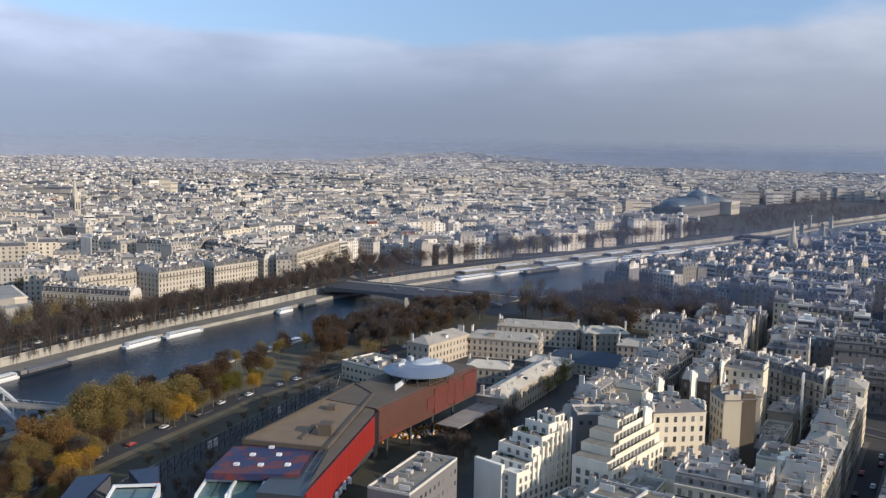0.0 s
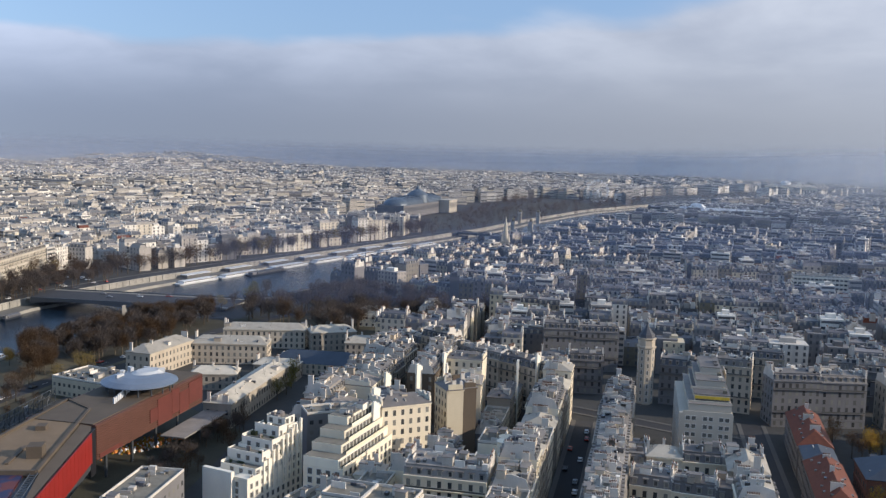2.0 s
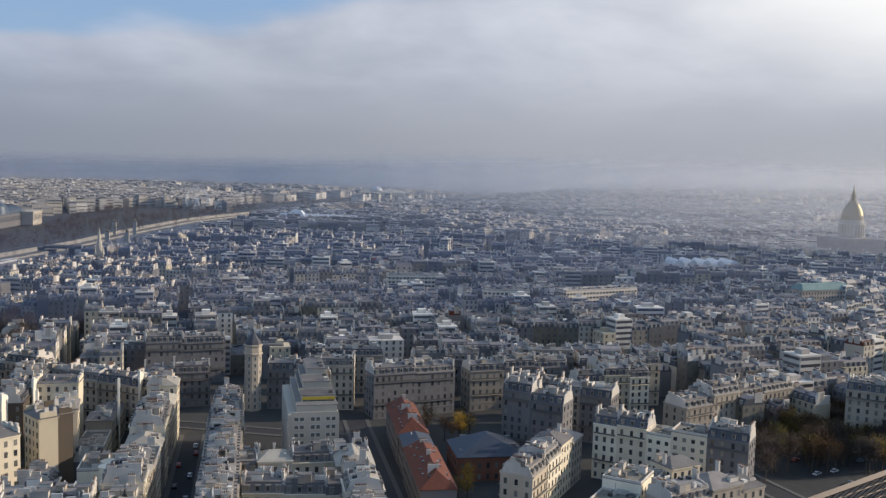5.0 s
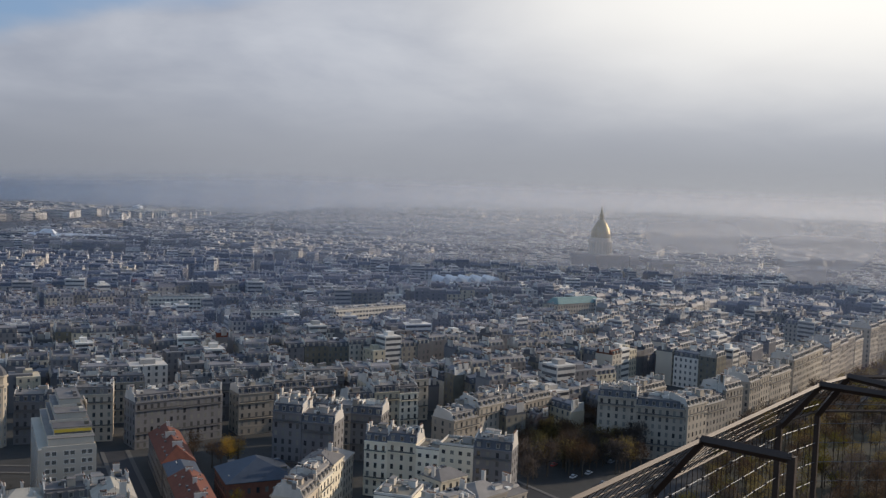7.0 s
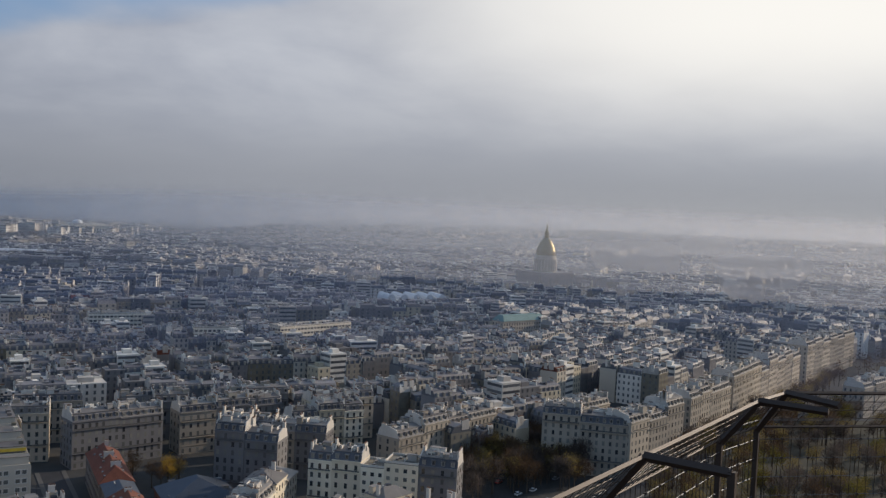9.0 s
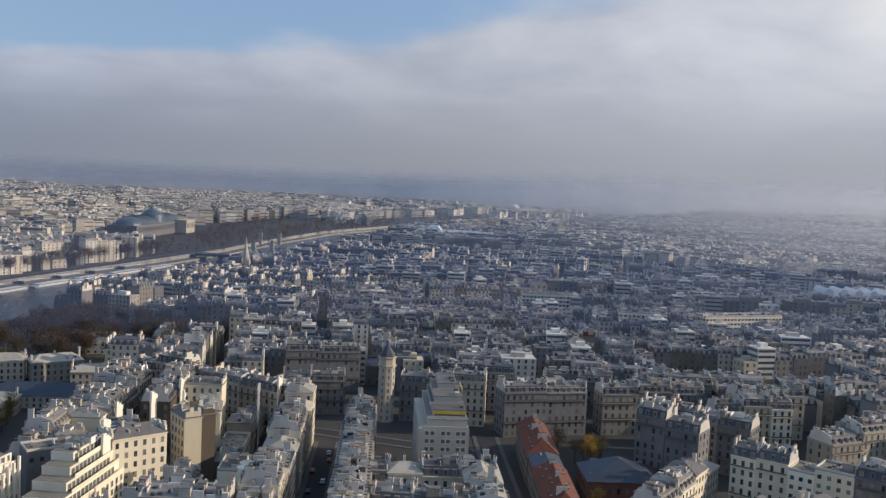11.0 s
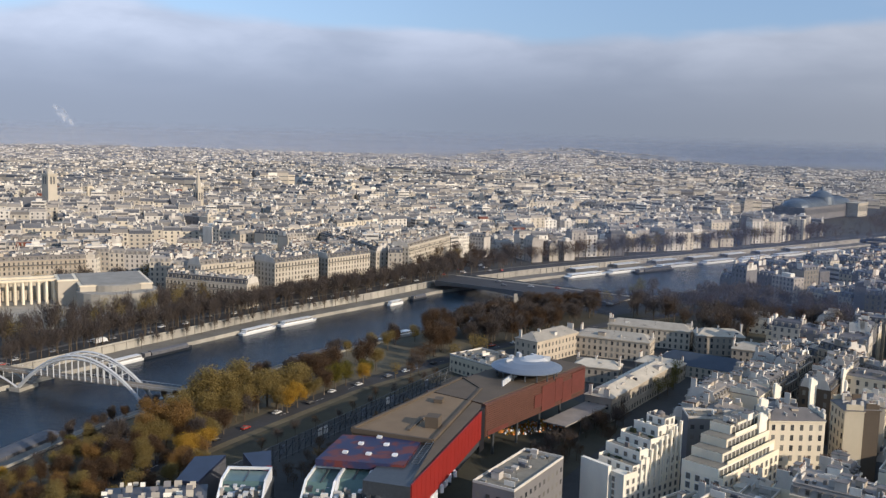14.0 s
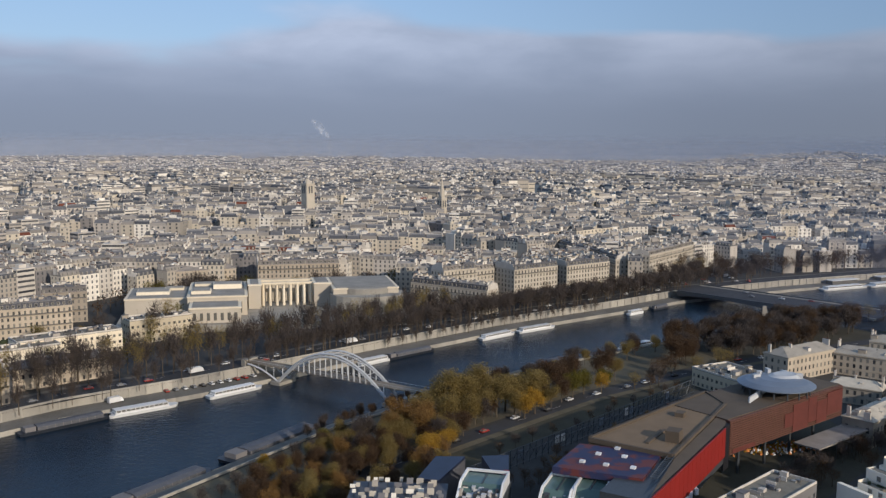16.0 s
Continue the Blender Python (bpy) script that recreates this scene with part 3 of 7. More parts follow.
def house(x, y, w, d, turn, h, style="mansard", wall=None, fine=True, sides=False, label="", chimneys=True, z=None, category="house"):
    """One house: w along its street front, which faces its own -y."""
    base = (land(x, y) if z is None else z)
    fine = fine and math.hypot(x - 20, y - 15) < 272
    wall = wall or (PLASTER if style == "flat" else LIME)
    ob = thing("house", (x, y, base), turn, label or house_labels[style], category, "houses of the quarter")
    s = Shape(wall)
    s.box(-w / 2, -d / 2, -1.0, w / 2, d / 2, h, wall)
    floors = max(2, int((h - 0.8) / FLOOR))
    rise = (h - 0.6) / floors
    if style in ("mansard", "slate", "hip", "blue", "pale"):
        for sg in (-1, 1):
            y0, y1 = sorted((sg * d / 2, sg * (d / 2 + 0.45)))
            s.box(-w / 2, y0, h - 0.45, w / 2, y1, h + 0.02, wall, True)
            y0, y1 = sorted((sg * d / 2, sg * (d / 2 + 0.16)))
            s.box(-w / 2, y0, rise - 0.15, w / 2, y1, rise + 0.15, wall, True)
    part("wall", s, ob)
    if style in ("mansard", "slate"):
        for k in (2, floors - 1):
            for sg in (-1, 1):
                b = Shape(RAIL)
                y0, y1 = sorted((sg * (d / 2 + 0.02), sg * (d / 2 + 0.7)))
                b.box(-w / 2 + 0.4, y0, k * rise - 0.06, w / 2 - 0.4, y1, k * rise + 0.08, wall, True)
                y0, y1 = sorted((sg * (d / 2 + 0.62), sg * (d / 2 + 0.68)))
                b.box(-w / 2 + 0.4, y0, k * rise + 0.35, w / 2 - 0.4, y1, k * rise + 0.85, RAIL, True)
                part("balcony", b, ob)
    # most near tops north of y 36 get the paler sheet as painted sunlight
    cover = part("roof", roof_shape(w, d, h, style, PALE_AND_SUNLIT_ZINC if fine and y > 36 and rnd.random() < 0.75 else None), ob)
    if style != "red":
        zt = {"flat": h + 0.3, "hip": h + 0.6, "blue": h + 0.6, "pale": h + 0.6}.get(style, h + 3.3)
        part("roof_clutter", clutter_shape(w, d, zt, int(w * d * (0.05 if style in ("flat", "hip", "blue", "pale") else 0.19 if fine else 0.10))), ob, "vents, skylights and low walls", "stuff")
    if style == "red":
        for sg in (-1, 1):
            for i in range(int(w / 5)):
                u, v = -w / 2 + 4 + i * 5 + rnd.uniform(-0.8, 0.8), sg * d * rnd.choice((0.2, 0.32))
                zt = h + 0.42 * d * (1 - 2 * abs(v) / d)
                k = Shape(ZINC, GLASS)
                k.box(u - 0.55, v - 0.5, zt - 0.4, u + 0.55, v + 0.5, zt + 0.55, rnd.choice((GLASS, GLASS, ZINC, DORMERWALL)))
                part("skylight", k, cover)
        for i in range(3):
            part("chimney", CHIMNEYS[rnd.randrange(3)], cover, at=pose(-w / 3 + i * w / 3, rnd.uniform(-1, 1), h + 0.32 * d))
    # window bays
    bays = max(2, int(w / 2.9))
    tall = 1.95 if style != "flat" else 1.45
    wide = 1.15 if style != "flat" else 1.35 if h < 26 else 2.2
    spots = []
    for k in range(floors):
        for i in range(bays):
            u = -w / 2 + (i + 0.5) * w / bays
            for sg in (-1, 1):
                spots.append((u, sg * (d / 2 + 0.02), k * rise + 0.75, 0 if sg < 0 else 180))
    if sides:
        n = max(1, int(d / 3.2))
        for k in range(floors):
            for i in range(n):
                v = -d / 2 + (i + 0.5) * d / n
                for sg in (-1, 1):
                    spots.append((sg * (w / 2 + 0.02), v, k * rise + 0.75, -90 if sg < 0 else 90))
    if fine:
        me = window_mesh(wide, tall)
        for u, v, zz, a in spots:
            part("window", me, ob, at=pose(u, v, zz, 0, 0, a))
    else:
        g = Shape(GLASS)
        for u, v, zz, a in spots:
            c, q = math.cos(radians(a)), math.sin(radians(a))
            e, o = wide / 2, 0.03
            g.face([(u - c * e + q * o, v - q * e - c * o, zz), (u + c * e + q * o, v + q * e - c * o, zz),
                    (u + c * e + q * o, v + q * e - c * o, zz + tall), (u - c * e + q * o, v - q * e - c * o, zz + tall)], GLASS)
        part("glazing", g, ob, kind="stuff")
    if style in ("mansard", "slate") and not fine:
        q = Shape(DORMERWALL, GLASS, ZINC)
        for i in range(bays):
            u = -w / 2 + (i + 0.5) * w / bays
            for sg in (-1, 1):
                y0, y1 = sorted((sg * (d / 2 - 0.25), sg * (d / 2 - 1.6)))
                q.box(u - 0.7, y0, h + 0.35, u + 0.7, y1, h + 2.1, DORMERWALL)
                q.box(u - 0.85, y0 - 0.15, h + 2.1, u + 0.85, y1 + 0.15, h + 2.3, ZINC, True)
                y0, y1 = sorted((sg * (d / 2 - 0.25), sg * (d / 2 - 0.2)))
                q.box(u - 0.45, y0, h + 0.6, u + 0.45, y1, h + 1.9, GLASS)
        part("dormer_rest", q, cover, kind="stuff")
    elif style in ("mansard", "slate"):
        for i in range(bays):
            u = -w / 2 + (i + 0.5) * w / bays
            for sg in (-1, 1):
                part("dormer", DORMER, cover, at=pose(u, sg * (d / 2 - 0.35), h + 0.35, 0, 0, 0 if sg < 0 else 180))
    if chimneys and style not in ("flat", "red", "blue"):
        top = h + (3.2 if style in ("mansard", "slate") else d * 0.14)
        if style in ("mansard", "slate"):
            for sg in (-1, 1):
                p = Shape(PLASTER_ISLAND)
                u = sg * (w / 2 - 0.2)
                ring = [(-d / 2 + 0.3, h), (d / 2 - 0.3, h), (d / 2 - 1.6, h + 3.3), (0.4, h + 4.3), (-0.4, h + 4.3), (-d / 2 + 1.6, h + 3.3)]
                p.loft([[(u - 0.21, a, b) for a, b in ring], [(u + 0.21, a, b) for a, b in ring]], PLASTER_ISLAND, True, True)
                part("party_wall", p, cover)
        for sg in (-1, 1):
            for k in range(rnd.randint(1, 2) if style != "hip" else rnd.randint(0, 1)):
                v = rnd.uniform(-d / 2 + 2.2, d / 2 - 2.2)
                part("chimney", rnd.choice(CHIMNEYS), cover, at=pose(sg * (w / 2 - 0.45), v, top))
        if rnd.random() < 0.5:
            part("chimney", CHIMNEYS[2], cover, at=pose(rnd.uniform(-w / 4, w / 4), rnd.uniform(-1, 1), top))
    return ob


def row(p0, p1, d, h, styles=("mansard", "mansard", "slate"), fine=True, lot=(13, 19), side=1, walls=(None,), jump=2.6, sides=False):
    """Houses wall to wall from p0 to p1; side 1: they stand to the left of the way."""
    a, b = Vector(p0), Vector(p1)
    run, way = (b - a).length, (b - a).normalized()
    left = Vector((-way.y, way.x)) * side
    turn = math.degrees(math.atan2(way.y, way.x)) + (0 if side > 0 else 180)
    u = 0.0
    while u < run - 4:
        w = rnd.uniform(*lot)
        if run - u - w < lot[0] * 0.7:
            w = run - u
        c = a + way * (u + w / 2) + left * (d / 2)
        end = u == 0.0 or u + w > run - 1
        house(c.x, c.y, w - 0.02, d + rnd.uniform(-0.8, 0.2), turn, h + rnd.uniform(-jump, jump), rnd.choice(styles), rnd.choice(walls), fine, end or sides)
        u += w

# ---- the quarter below the tower, south of the gardens ----
def terrace_house():
    """White stepped apartment house, each upper storey set back behind a planted terrace."""
    ob = thing("terrace_house", (248, 212, 0), 3, "white stepped apartment house with planted roof terraces", "house", "houses of the quarter")
    s = Shape(WHITEWALL)
    s.box(-14, -8, -1, 15, 8, 12, WHITEWALL)
    s.box(-15.5, -3, -1, -14, 8.4, 14.5, WHITEWALL, True)
    s.box(-14.2, -8.2, 11.8, -8, -3, 12.9, WHITEWALL, True)
    part("wall", s, ob)
    z = 12
    for x0, x1, y0, y1, hh in ((-10, 15, -8, 7, 2.9), (-6, 15, -8, 6.5, 2.9), (-1, 14.6, -7.6, 5, 2.9), (4, 14, -7, 3.4, 2.9), (8, 13.4, -6, 2, 2.2)):
        x = x0
        while x < x1 - 2:
            w = rnd.uniform(3.6, 6.0)
            if x1 - x - w < 3:
                w = x1 - x
            back, top = rnd.choice((0, 0, 0.5, 1.1)), z + hh - rnd.choice((0, 0, 0, 0.6))
            u0, u1, v0, v1 = x, x + w - 0.04, y0 + back, y1 - rnd.uniform(0.0, 2.0)
            t = Shape(WHITEWALL, TERRACE, HEDGE, ZINC, GLASS)
            t.box(u0, v0, z - 0.1, u1, v1, top, WHITEWALL)
            t.box(u0 + 0.25, v0 + 0.25, top, u1 - 0.25, v1 - 0.25, top + 0.1, TERRACE)
            for side in (v0, v1 - 0.2):
                t.box(u0, side, top, u1, side + 0.2, top + rnd.choice((0.5, 0.9, 1.1)), WHITEWALL)
            t.box(u0, v0, top, u0 + 0.2, v1, top + rnd.choice((0.5, 0.9)), WHITEWALL)
            for k in range(rnd.randint(2, 4)):
                a0, b0 = rnd.uniform(u0 + 0.3, u1 - 1.4), rnd.uniform(v0 + 0.4, v1 - 1.5)
                t.box(a0, b0, top, a0 + rnd.uniform(0.5, 1.4), b0 + rnd.uniform(0.5, 2.4), top + rnd.uniform(0.5, 1.6), rnd.choice((HEDGE, HEDGE, WHITEWALL, ZINC, TERRACE)))
            part("storey", t, ob)
            for i in range(max(1, int(w / 2.7))):
                part("window", window_mesh(rnd.choice((1.1, 1.6)), 1.7), ob, at=pose(u0 + 1.2 + i * 2.6, v0 - 0.02, z + 0.5))
            if x == x0:
                for i in range(int((v1 - v0) / 3.6)):
                    part("window", window_mesh(1.4, 1.5), ob, at=pose(u0 - 0.02, v0 + 2 + i * 3.6, z + 0.6, 0, 0, -90))
            x += w
        z += hh
    d = Shape(WHITEWALL)
    d.tube([(11, -2, z - 0.6), (11, -2, z + 1.2), (11, -2, z + 1.8)], [1.5, 1.4, 0.4], ZINC, 12)
    part("lift_house", d, ob, "round-topped lift house")
    for k in range(9):
        f = Shape(WHITEWALL)
        u, top = -6 + 2.5 * k, 15 + 1.3 * k
        f.box(u - 0.35, -8.5, 6, u + 0.35, -7.7, top + rnd.uniform(-0.4, 1.0), WHITEWALL)
        part("fin_wall", f, ob)
    me = window_mesh(1.1, 1.6)
    for k in range(5):
        for i in range(10):
            part("window", me, ob, at=pose(-12 + i * 2.75, -8.02, 0.9 + k * 2.75))
        for i in range(4):
            if i % 3:
                part("window", me, ob, at=pose(-14.02, -7.6 + i * 3.6, 0.9 + k * 2.2, 0, 0, -90)) if i < 2 else None


def balcony_house():
    """Cream house with three falling tiers of long balconies."""
    ob = thing("balcony_house", (270, 190, 0), 9, "cream apartment house with tiers of long balconies", "house", "houses of the quarter")
    s = Shape(BEIGE)
    s.box(-19, -7, -1, 19, 7, 15, PLASTER)
    part("wall", s, ob)
    for k in range(4):
        t = Shape(PLASTER)
        z, y0 = 15 + 2.9 * k, -7 + 1.7 * k
        x0 = -19 + 5.5 * k
        t.box(x0, y0 + 1.7, z, 19, 7, z + 2.9, PLASTER)
        t.box(x0 + 0.2, y0 + 1.9, z + 2.9, 18.8, 6.8, z + 3.02, TERRACE)
        part("storey", t, ob)
        for i in range(int((17 - x0) / 2.6)):
            part("window", window_mesh(2.0, 2.1), ob, at=pose(x0 + 2 + i * 2.6, y0 + 1.68, z + 0.1))
        p = Shape(PLASTER)
        p.box(x0, y0 - 0.1, z - 0.1, 19, y0 + 0.2, z + 1.0, PLASTER, True)
        for i in range(8):
            p.box(x0 + 1 + i * 2.3, y0 + 0.3, z, x0 + 2.2 + i * 2.3, y0 + 0.9, z + 0.8, HEDGE)
        part("balcony", p, ob)
    part("roof_clutter", clutter_shape(18, 8, 26.6, 16), ob, "vents and low walls", "stuff", pose(8, 2, 0))
    me = window_mesh(1.5, 1.9)
    for k in range(5):
        for i in range(11):
            part("window", me, ob, at=pose(-17 + i * 3.4, -7.02, 0.8 + 2.85 * k))
        for i in range(4):
            part("window", me, ob, at=pose(-19.02, -5 + i * 3.2, 0.8 + 2.85 * k, 0, 0, -90))


def band_house():
    """Tall white stepped house with a yellow blind along its top storey."""
    ob = thing("band_house", (362, 97, 0), 18, "tall white modern house with a yellow blind on top", "house", "houses of the quarter")
    # white walls dulled to far limestone: cloud shade put into the colour
    s = Shape(LIME_FAR)
    s.box(-22, -9, -1, 24, 9, 26.5, LIME_FAR)
    part("wall", s, ob)
    for k, (x0, y0, y1, hh) in enumerate(((-20.5, -8.4, 6, 3), (-17, -8, 4, 2.8), (-8, -7, 3, 2.8), (2, -6, 1, 2.6))):
        t = Shape(LIME_FAR)
        z = 26.5 + 2.85 * k
        t.box(x0, y0, z, 23.5 - k, y1, z + hh, LIME_FAR)
        t.box(x0 - 0.2, y0 - 0.2, z + hh, 23.7 - k, y1 + 0.2, z + hh + 0.2, ZINC)
        for q in range(6):
            x = rnd.uniform(x0 + 1, 20)
            t.box(x, y0 + 0.8, z + hh, x + rnd.uniform(1, 3), y0 + 2.2, z + hh + rnd.uniform(0.6, 1.3), rnd.choice((ZINC, TERRACE, LIME_FAR)))
        part("storey", t, ob)
        r = Shape(LIME_FAR)
        r.box(x0 - 1.5, y0 - 0.4, z - 0.1, x0 - 1.2, y1 + 2, z + 0.9, LIME_FAR, True)
        part("parapet", r, ob)
    b = Shape(YELLOWBAND)
    b.box(-17.35, -7.8, 30.7, -17.05, 3.9, 31.7, YELLOWBAND, True)
    part("blind", b, ob, "yellow canvas blind")
    g = Shape(GLASS)
    g.box(-17.2, -7.6, 29.8, -17.02, 3.6, 30.6, GLASS, True)
    part("glazing", g, ob, "dark ribbon of glazing")
    me = window_mesh(1.4, 1.4)
    for k in range(9):
        for v in (-7, -5, -1.5, 0.4, 4.2, 6.2):
            part("window", me, ob, at=pose(-22.02, v, 1.0 + 2.9 * k, 0, 0, -90))
        for i in range(12):
            part("window", me, ob, at=pose(-19 + 3.6 * i, -9.02, 1.0 + 2.9 * k))
            part("window", me, ob, at=pose(-19 + 3.6 * i, 9.02, 1.0 + 2.9 * k, 0, 0, 180))
    c = Shape(PALE_STEEL)
    c.tube([(20, -9, 26), (20, -9, 33)], 0.9, LIME_FAR, 8)
    c.box(12, -9.4, 25, 24, -9.0, 33.5, LIME_FAR, True)
    part("screen_wall", c, ob, "bright white curved screen wall")


def gable_house(x, y, w, d, turn, h, wall, label):
    """A house whose tall blank end walls rise over its neighbours."""
    ob = house(x, y, w, d, turn, h, "hip", wall, True, label=label)
    for sg in (-1, 1):
        u = sg * (w / 2 - 0.15)
        s = Shape(wall)
        s.box(u - 0.3, -d / 2 + 0.4, h - 1, u + 0.3, d / 2 - 0.4, h + 2.2, wall)
        side = part("party_wall", s, ob, "bare party wall")
        for k in range(3 if d > 8 else 1):
            v = -d / 3 + k * d / 3
            f = Shape(wall)
            e = min(0.9, d * 0.075)
            f.box(u - 0.4, v - e, h + 1.9, u + 0.4, v + e, h + 3.4 - 0.5 * k, PLASTER_ISLAND)
            part("flue", f, side)


terrace_house()
balcony_house()
for x, y, w, d, turn, h, st in ((250, 180, 13, 9, 12, 11, "pale"), (238, 172, 14, 10, 17, 12, "flat"), (262, 176, 11, 8, 17, 13, "pale"), (252, 168, 15, 9, 17, 14, "flat"), (241, 186, 11, 8, 3, 9, "flat"), (268, 166, 12, 9, 17, 15, "mansard")):
    house(x, y, w, d, turn, h, st, PLASTER)
band_house()
# block north of the first street
row((222, 108), (394, 160), 12, 21, lot=(10, 16), styles=("pale", "slate", "pale", "flat", "mansard", "pale"), walls=(None, None, PLASTER), jump=3.2)
row((286, 228), (414, 268), 12, 19, side=-1, lot=(12, 16), styles=("mansard", "slate", "mansard"))
row((404, 164), (424, 256), 13, 22, side=1, lot=(14, 18))
row((222, 121), (214, 160), 12, 21, side=-1, styles=("flat", "mansard"), walls=(PLASTER,), lot=(13, 16))
row((278, 157), (300, 163), 11, 12, styles=("mansard", "flat"), walls=(PLASTER, None), lot=(11, 14))
row((328, 163), (392, 183), 10, 13, styles=("mansard", "slate", "hip", "flat"), lot=(9, 14), walls=(None, PLASTER, GREY_AND_SHADED), jump=4.0)
row((352, 205), (402, 222), 12, 23, styles=("slate", "slate"), lot=(14, 17), walls=(GREY_AND_SHADED, BROWN))
row((335, 232), (385, 246), 11, 20, styles=("slate",), lot=(14, 17), side=-1)
house(260, 146, 25, 17, -73, 20, "mansard", PLASTER, label="cream house with a zinc mansard and round dormers")
apse = house(298, 149, 15, 11, 17, 19, "flat", PLASTER, label="pale house with rounded stair towers")
for u in (-8.5, -3.5):
    s = Shape(PLASTER)
    s.tube([(u, -3.5, -0.5), (u, -3.5, 20.5), (u, -3.5, 20.9)], [2.4, 2.4, 2.6], PLASTER, 16)
    part("stair_tower", s, apse, "rounded pale stair tower")
gable_house(299.5, 189, 19, 12, -34, 25, PLASTER, "cream house with rows of small square windows")
gable_house(317.5, 178.9, 12, 6.4, 51, 28, BEIGE, "tall narrow house with a blank beige side")
gable_house(322.2, 175.4, 12, 5.2, 51, 28.4, BROWN, "tall narrow house with a blank brown side")
gable_house(334, 179, 14, 9, 24, 27, PLASTER, "tall narrow house with a pinkish plaster side")
gable_house(376, 203, 16, 11, 107, 25, PLASTER, "white house with a tall bare party wall")
gable_house(300, 218, 18, 12, 17, 19, PLASTER, "low white house with a hipped grey roof")
gable_house(316, 205, 14, 12, 17, 20, GREY_AND_SHADED, "grey rendered courtyard house")
gable_house(324, 222, 14, 11, 17, 22, PLASTER, "white courtyard house with tall flues")
# grey wall colour stands for the shade of the houses around it
house(286, 208, 22, 10, -40, 22, "flat", GREY_AND_SHADED, label="house wall over a dark courtyard, its shade painted grey")


def flue_wall(x, y, turn, run, top, mat=WHITEWALL):
    """A tall bare party wall with chimney flues standing over the roofs."""
    ob = thing("flue_wall", (x, y, 0), turn, "tall bright party wall with chimney flues", "party wall", "party walls")
    s = Shape(mat)
    s.box(-run / 2, -0.3, -0.5, run / 2, 0.3, top - 2.5, mat)
    part("slab", s, ob)
    for k in range(3):
        f = Shape(mat)
        u, e = -run / 2 + (k + 0.5) * run / 3, run / 3.4
        f.loft([[(u - e / 1.4, -0.45, top - 2.6), (u + e / 1.4, -0.45, top - 2.6), (u + e / 1.4, 0.45, top - 2.6), (u - e / 1.4, 0.45, top - 2.6)],
                [(u - e / 2, -0.4, top + 1.2 - k), (u + e / 2, -0.4, top + 1.2 - k), (u + e / 2, 0.4, top + 1.2 - k), (u - e / 2, 0.4, top + 1.2 - k)]], mat)
        part("flue", f, ob)


for x, y, top in ((299, 199, 28), (339, 205, 28), (346, 196, 28), (373, 177, 27), (368, 209, 27), (286, 190, 27), (320, 176, 26), (392, 176, 26), (352, 230, 24), (330, 214, 25)):
    flue_wall(x, y, 17 + rnd.uniform(-10, 14), rnd.uniform(5, 9), top)
# block between the first and second streets
row((232, 96), (388, 143), 12, 21, side=-1, lot=(12, 17), jump=2.0)
row((246, 44), (326, 68), 12, 20, side=1, lot=(10, 15), styles=("mansard", "pale", "mansard"), walls=(None, PLASTER))
row((303, 112), (318, 66), 11, 18, side=1, lot=(10, 14), styles=("pale", "mansard"), walls=(PLASTER, None), jump=1.5)
row((283, 98), (290, 60), 12, 17.5, side=1, lot=(10, 13), styles=("mansard", "pale", "mansard"), walls=(PLASTER,), jump=1.0)
row((262, 96), (268, 58), 11, 16, side=1, lot=(11, 14), styles=("pale", "flat", "mansard"), walls=(PLASTER, None))
row((240, 92), (250, 60), 12, 19, side=1, lot=(14, 17), styles=("mansard", "pale"))
# across the cross street; grey on these cream fronts is cloud shade as colour
row((440, 136), (446, 96), 13, 20, side=1, lot=(11, 15), styles=("slate", "mansard", "slate"), walls=(None, GREY_AND_SHADED), jump=1.6)
row((432, 84), (452, 49), 14, 20, side=1, lot=(18, 22), styles=("mansard", "slate"), walls=(GREY_AND_SHADED,), sides=True, jump=0.8)
row((455, 42), (476, -4), 13, 20, side=1, lot=(15, 20), styles=("slate", "mansard", "slate"), walls=(GREY_AND_SHADED, None), jump=1.2)
row((472, 126), (480, 88), 12, 20, fine=False, side=1, lot=(14, 19), styles=("slate",), walls=(GREY_AND_SHADED, None), jump=0.8)
row((477, 72), (486, 40), 12, 19, fine=False, side=1, lot=(12, 17), walls=(None, GREY_AND_SHADED))
row((490, 28), (498, -8), 12, 19, fine=False, side=1, lot=(12, 17), styles=("slate", "mansard", "hip"), walls=(None, GREY_AND_SHADED))
row((428, 24), (412, -20), 13, 20, side=1, fine=False, lot=(10, 15), walls=(None, GREY_AND_SHADED), styles=("slate", "mansard"), jump=1.6)
row((450, -8), (462, -42), 12, 19, fine=False, side=1, lot=(11, 15), styles=("slate", "mansard", "hip"), walls=(None, PLASTER, BEIGE))
row((474, -18), (486, -50), 12, 19, fine=False, side=1, lot=(11, 15), walls=(None, PLASTER, BEIGE))
row((440, -62), (478, -76), 12, 18, fine=False, side=-1, lot=(11, 15), walls=(None, PLASTER))
row((470, 207), (488, 172), 14, 21.5, fine=False, side=1, lot=(16, 20), styles=("slate", "mansard"), walls=(GREY_AND_SHADED, LIME), jump=0.8)
row((428, 190), (440, 163), 12, 18, side=1, lot=(12, 16), styles=("mansard", "hip"), walls=(GREY_AND_SHADED, PLASTER))
banded = house(485, 227, 38, 14, -78, 20, "flat", GREY_AND_SHADED, False, True, "dark modern block with long bands of balconies", category="apartment block")
for k in range(6):
    s = Shape(PALE_STEEL)
    s.box(-18.6, -8.2, 2.6 + 3.1 * k, 18.6, -7.05, 3.5 + 3.1 * k, GREY_AND_SHADED, True)
    part("balcony", s, banded, "long grey balcony front" if k == 0 else "")
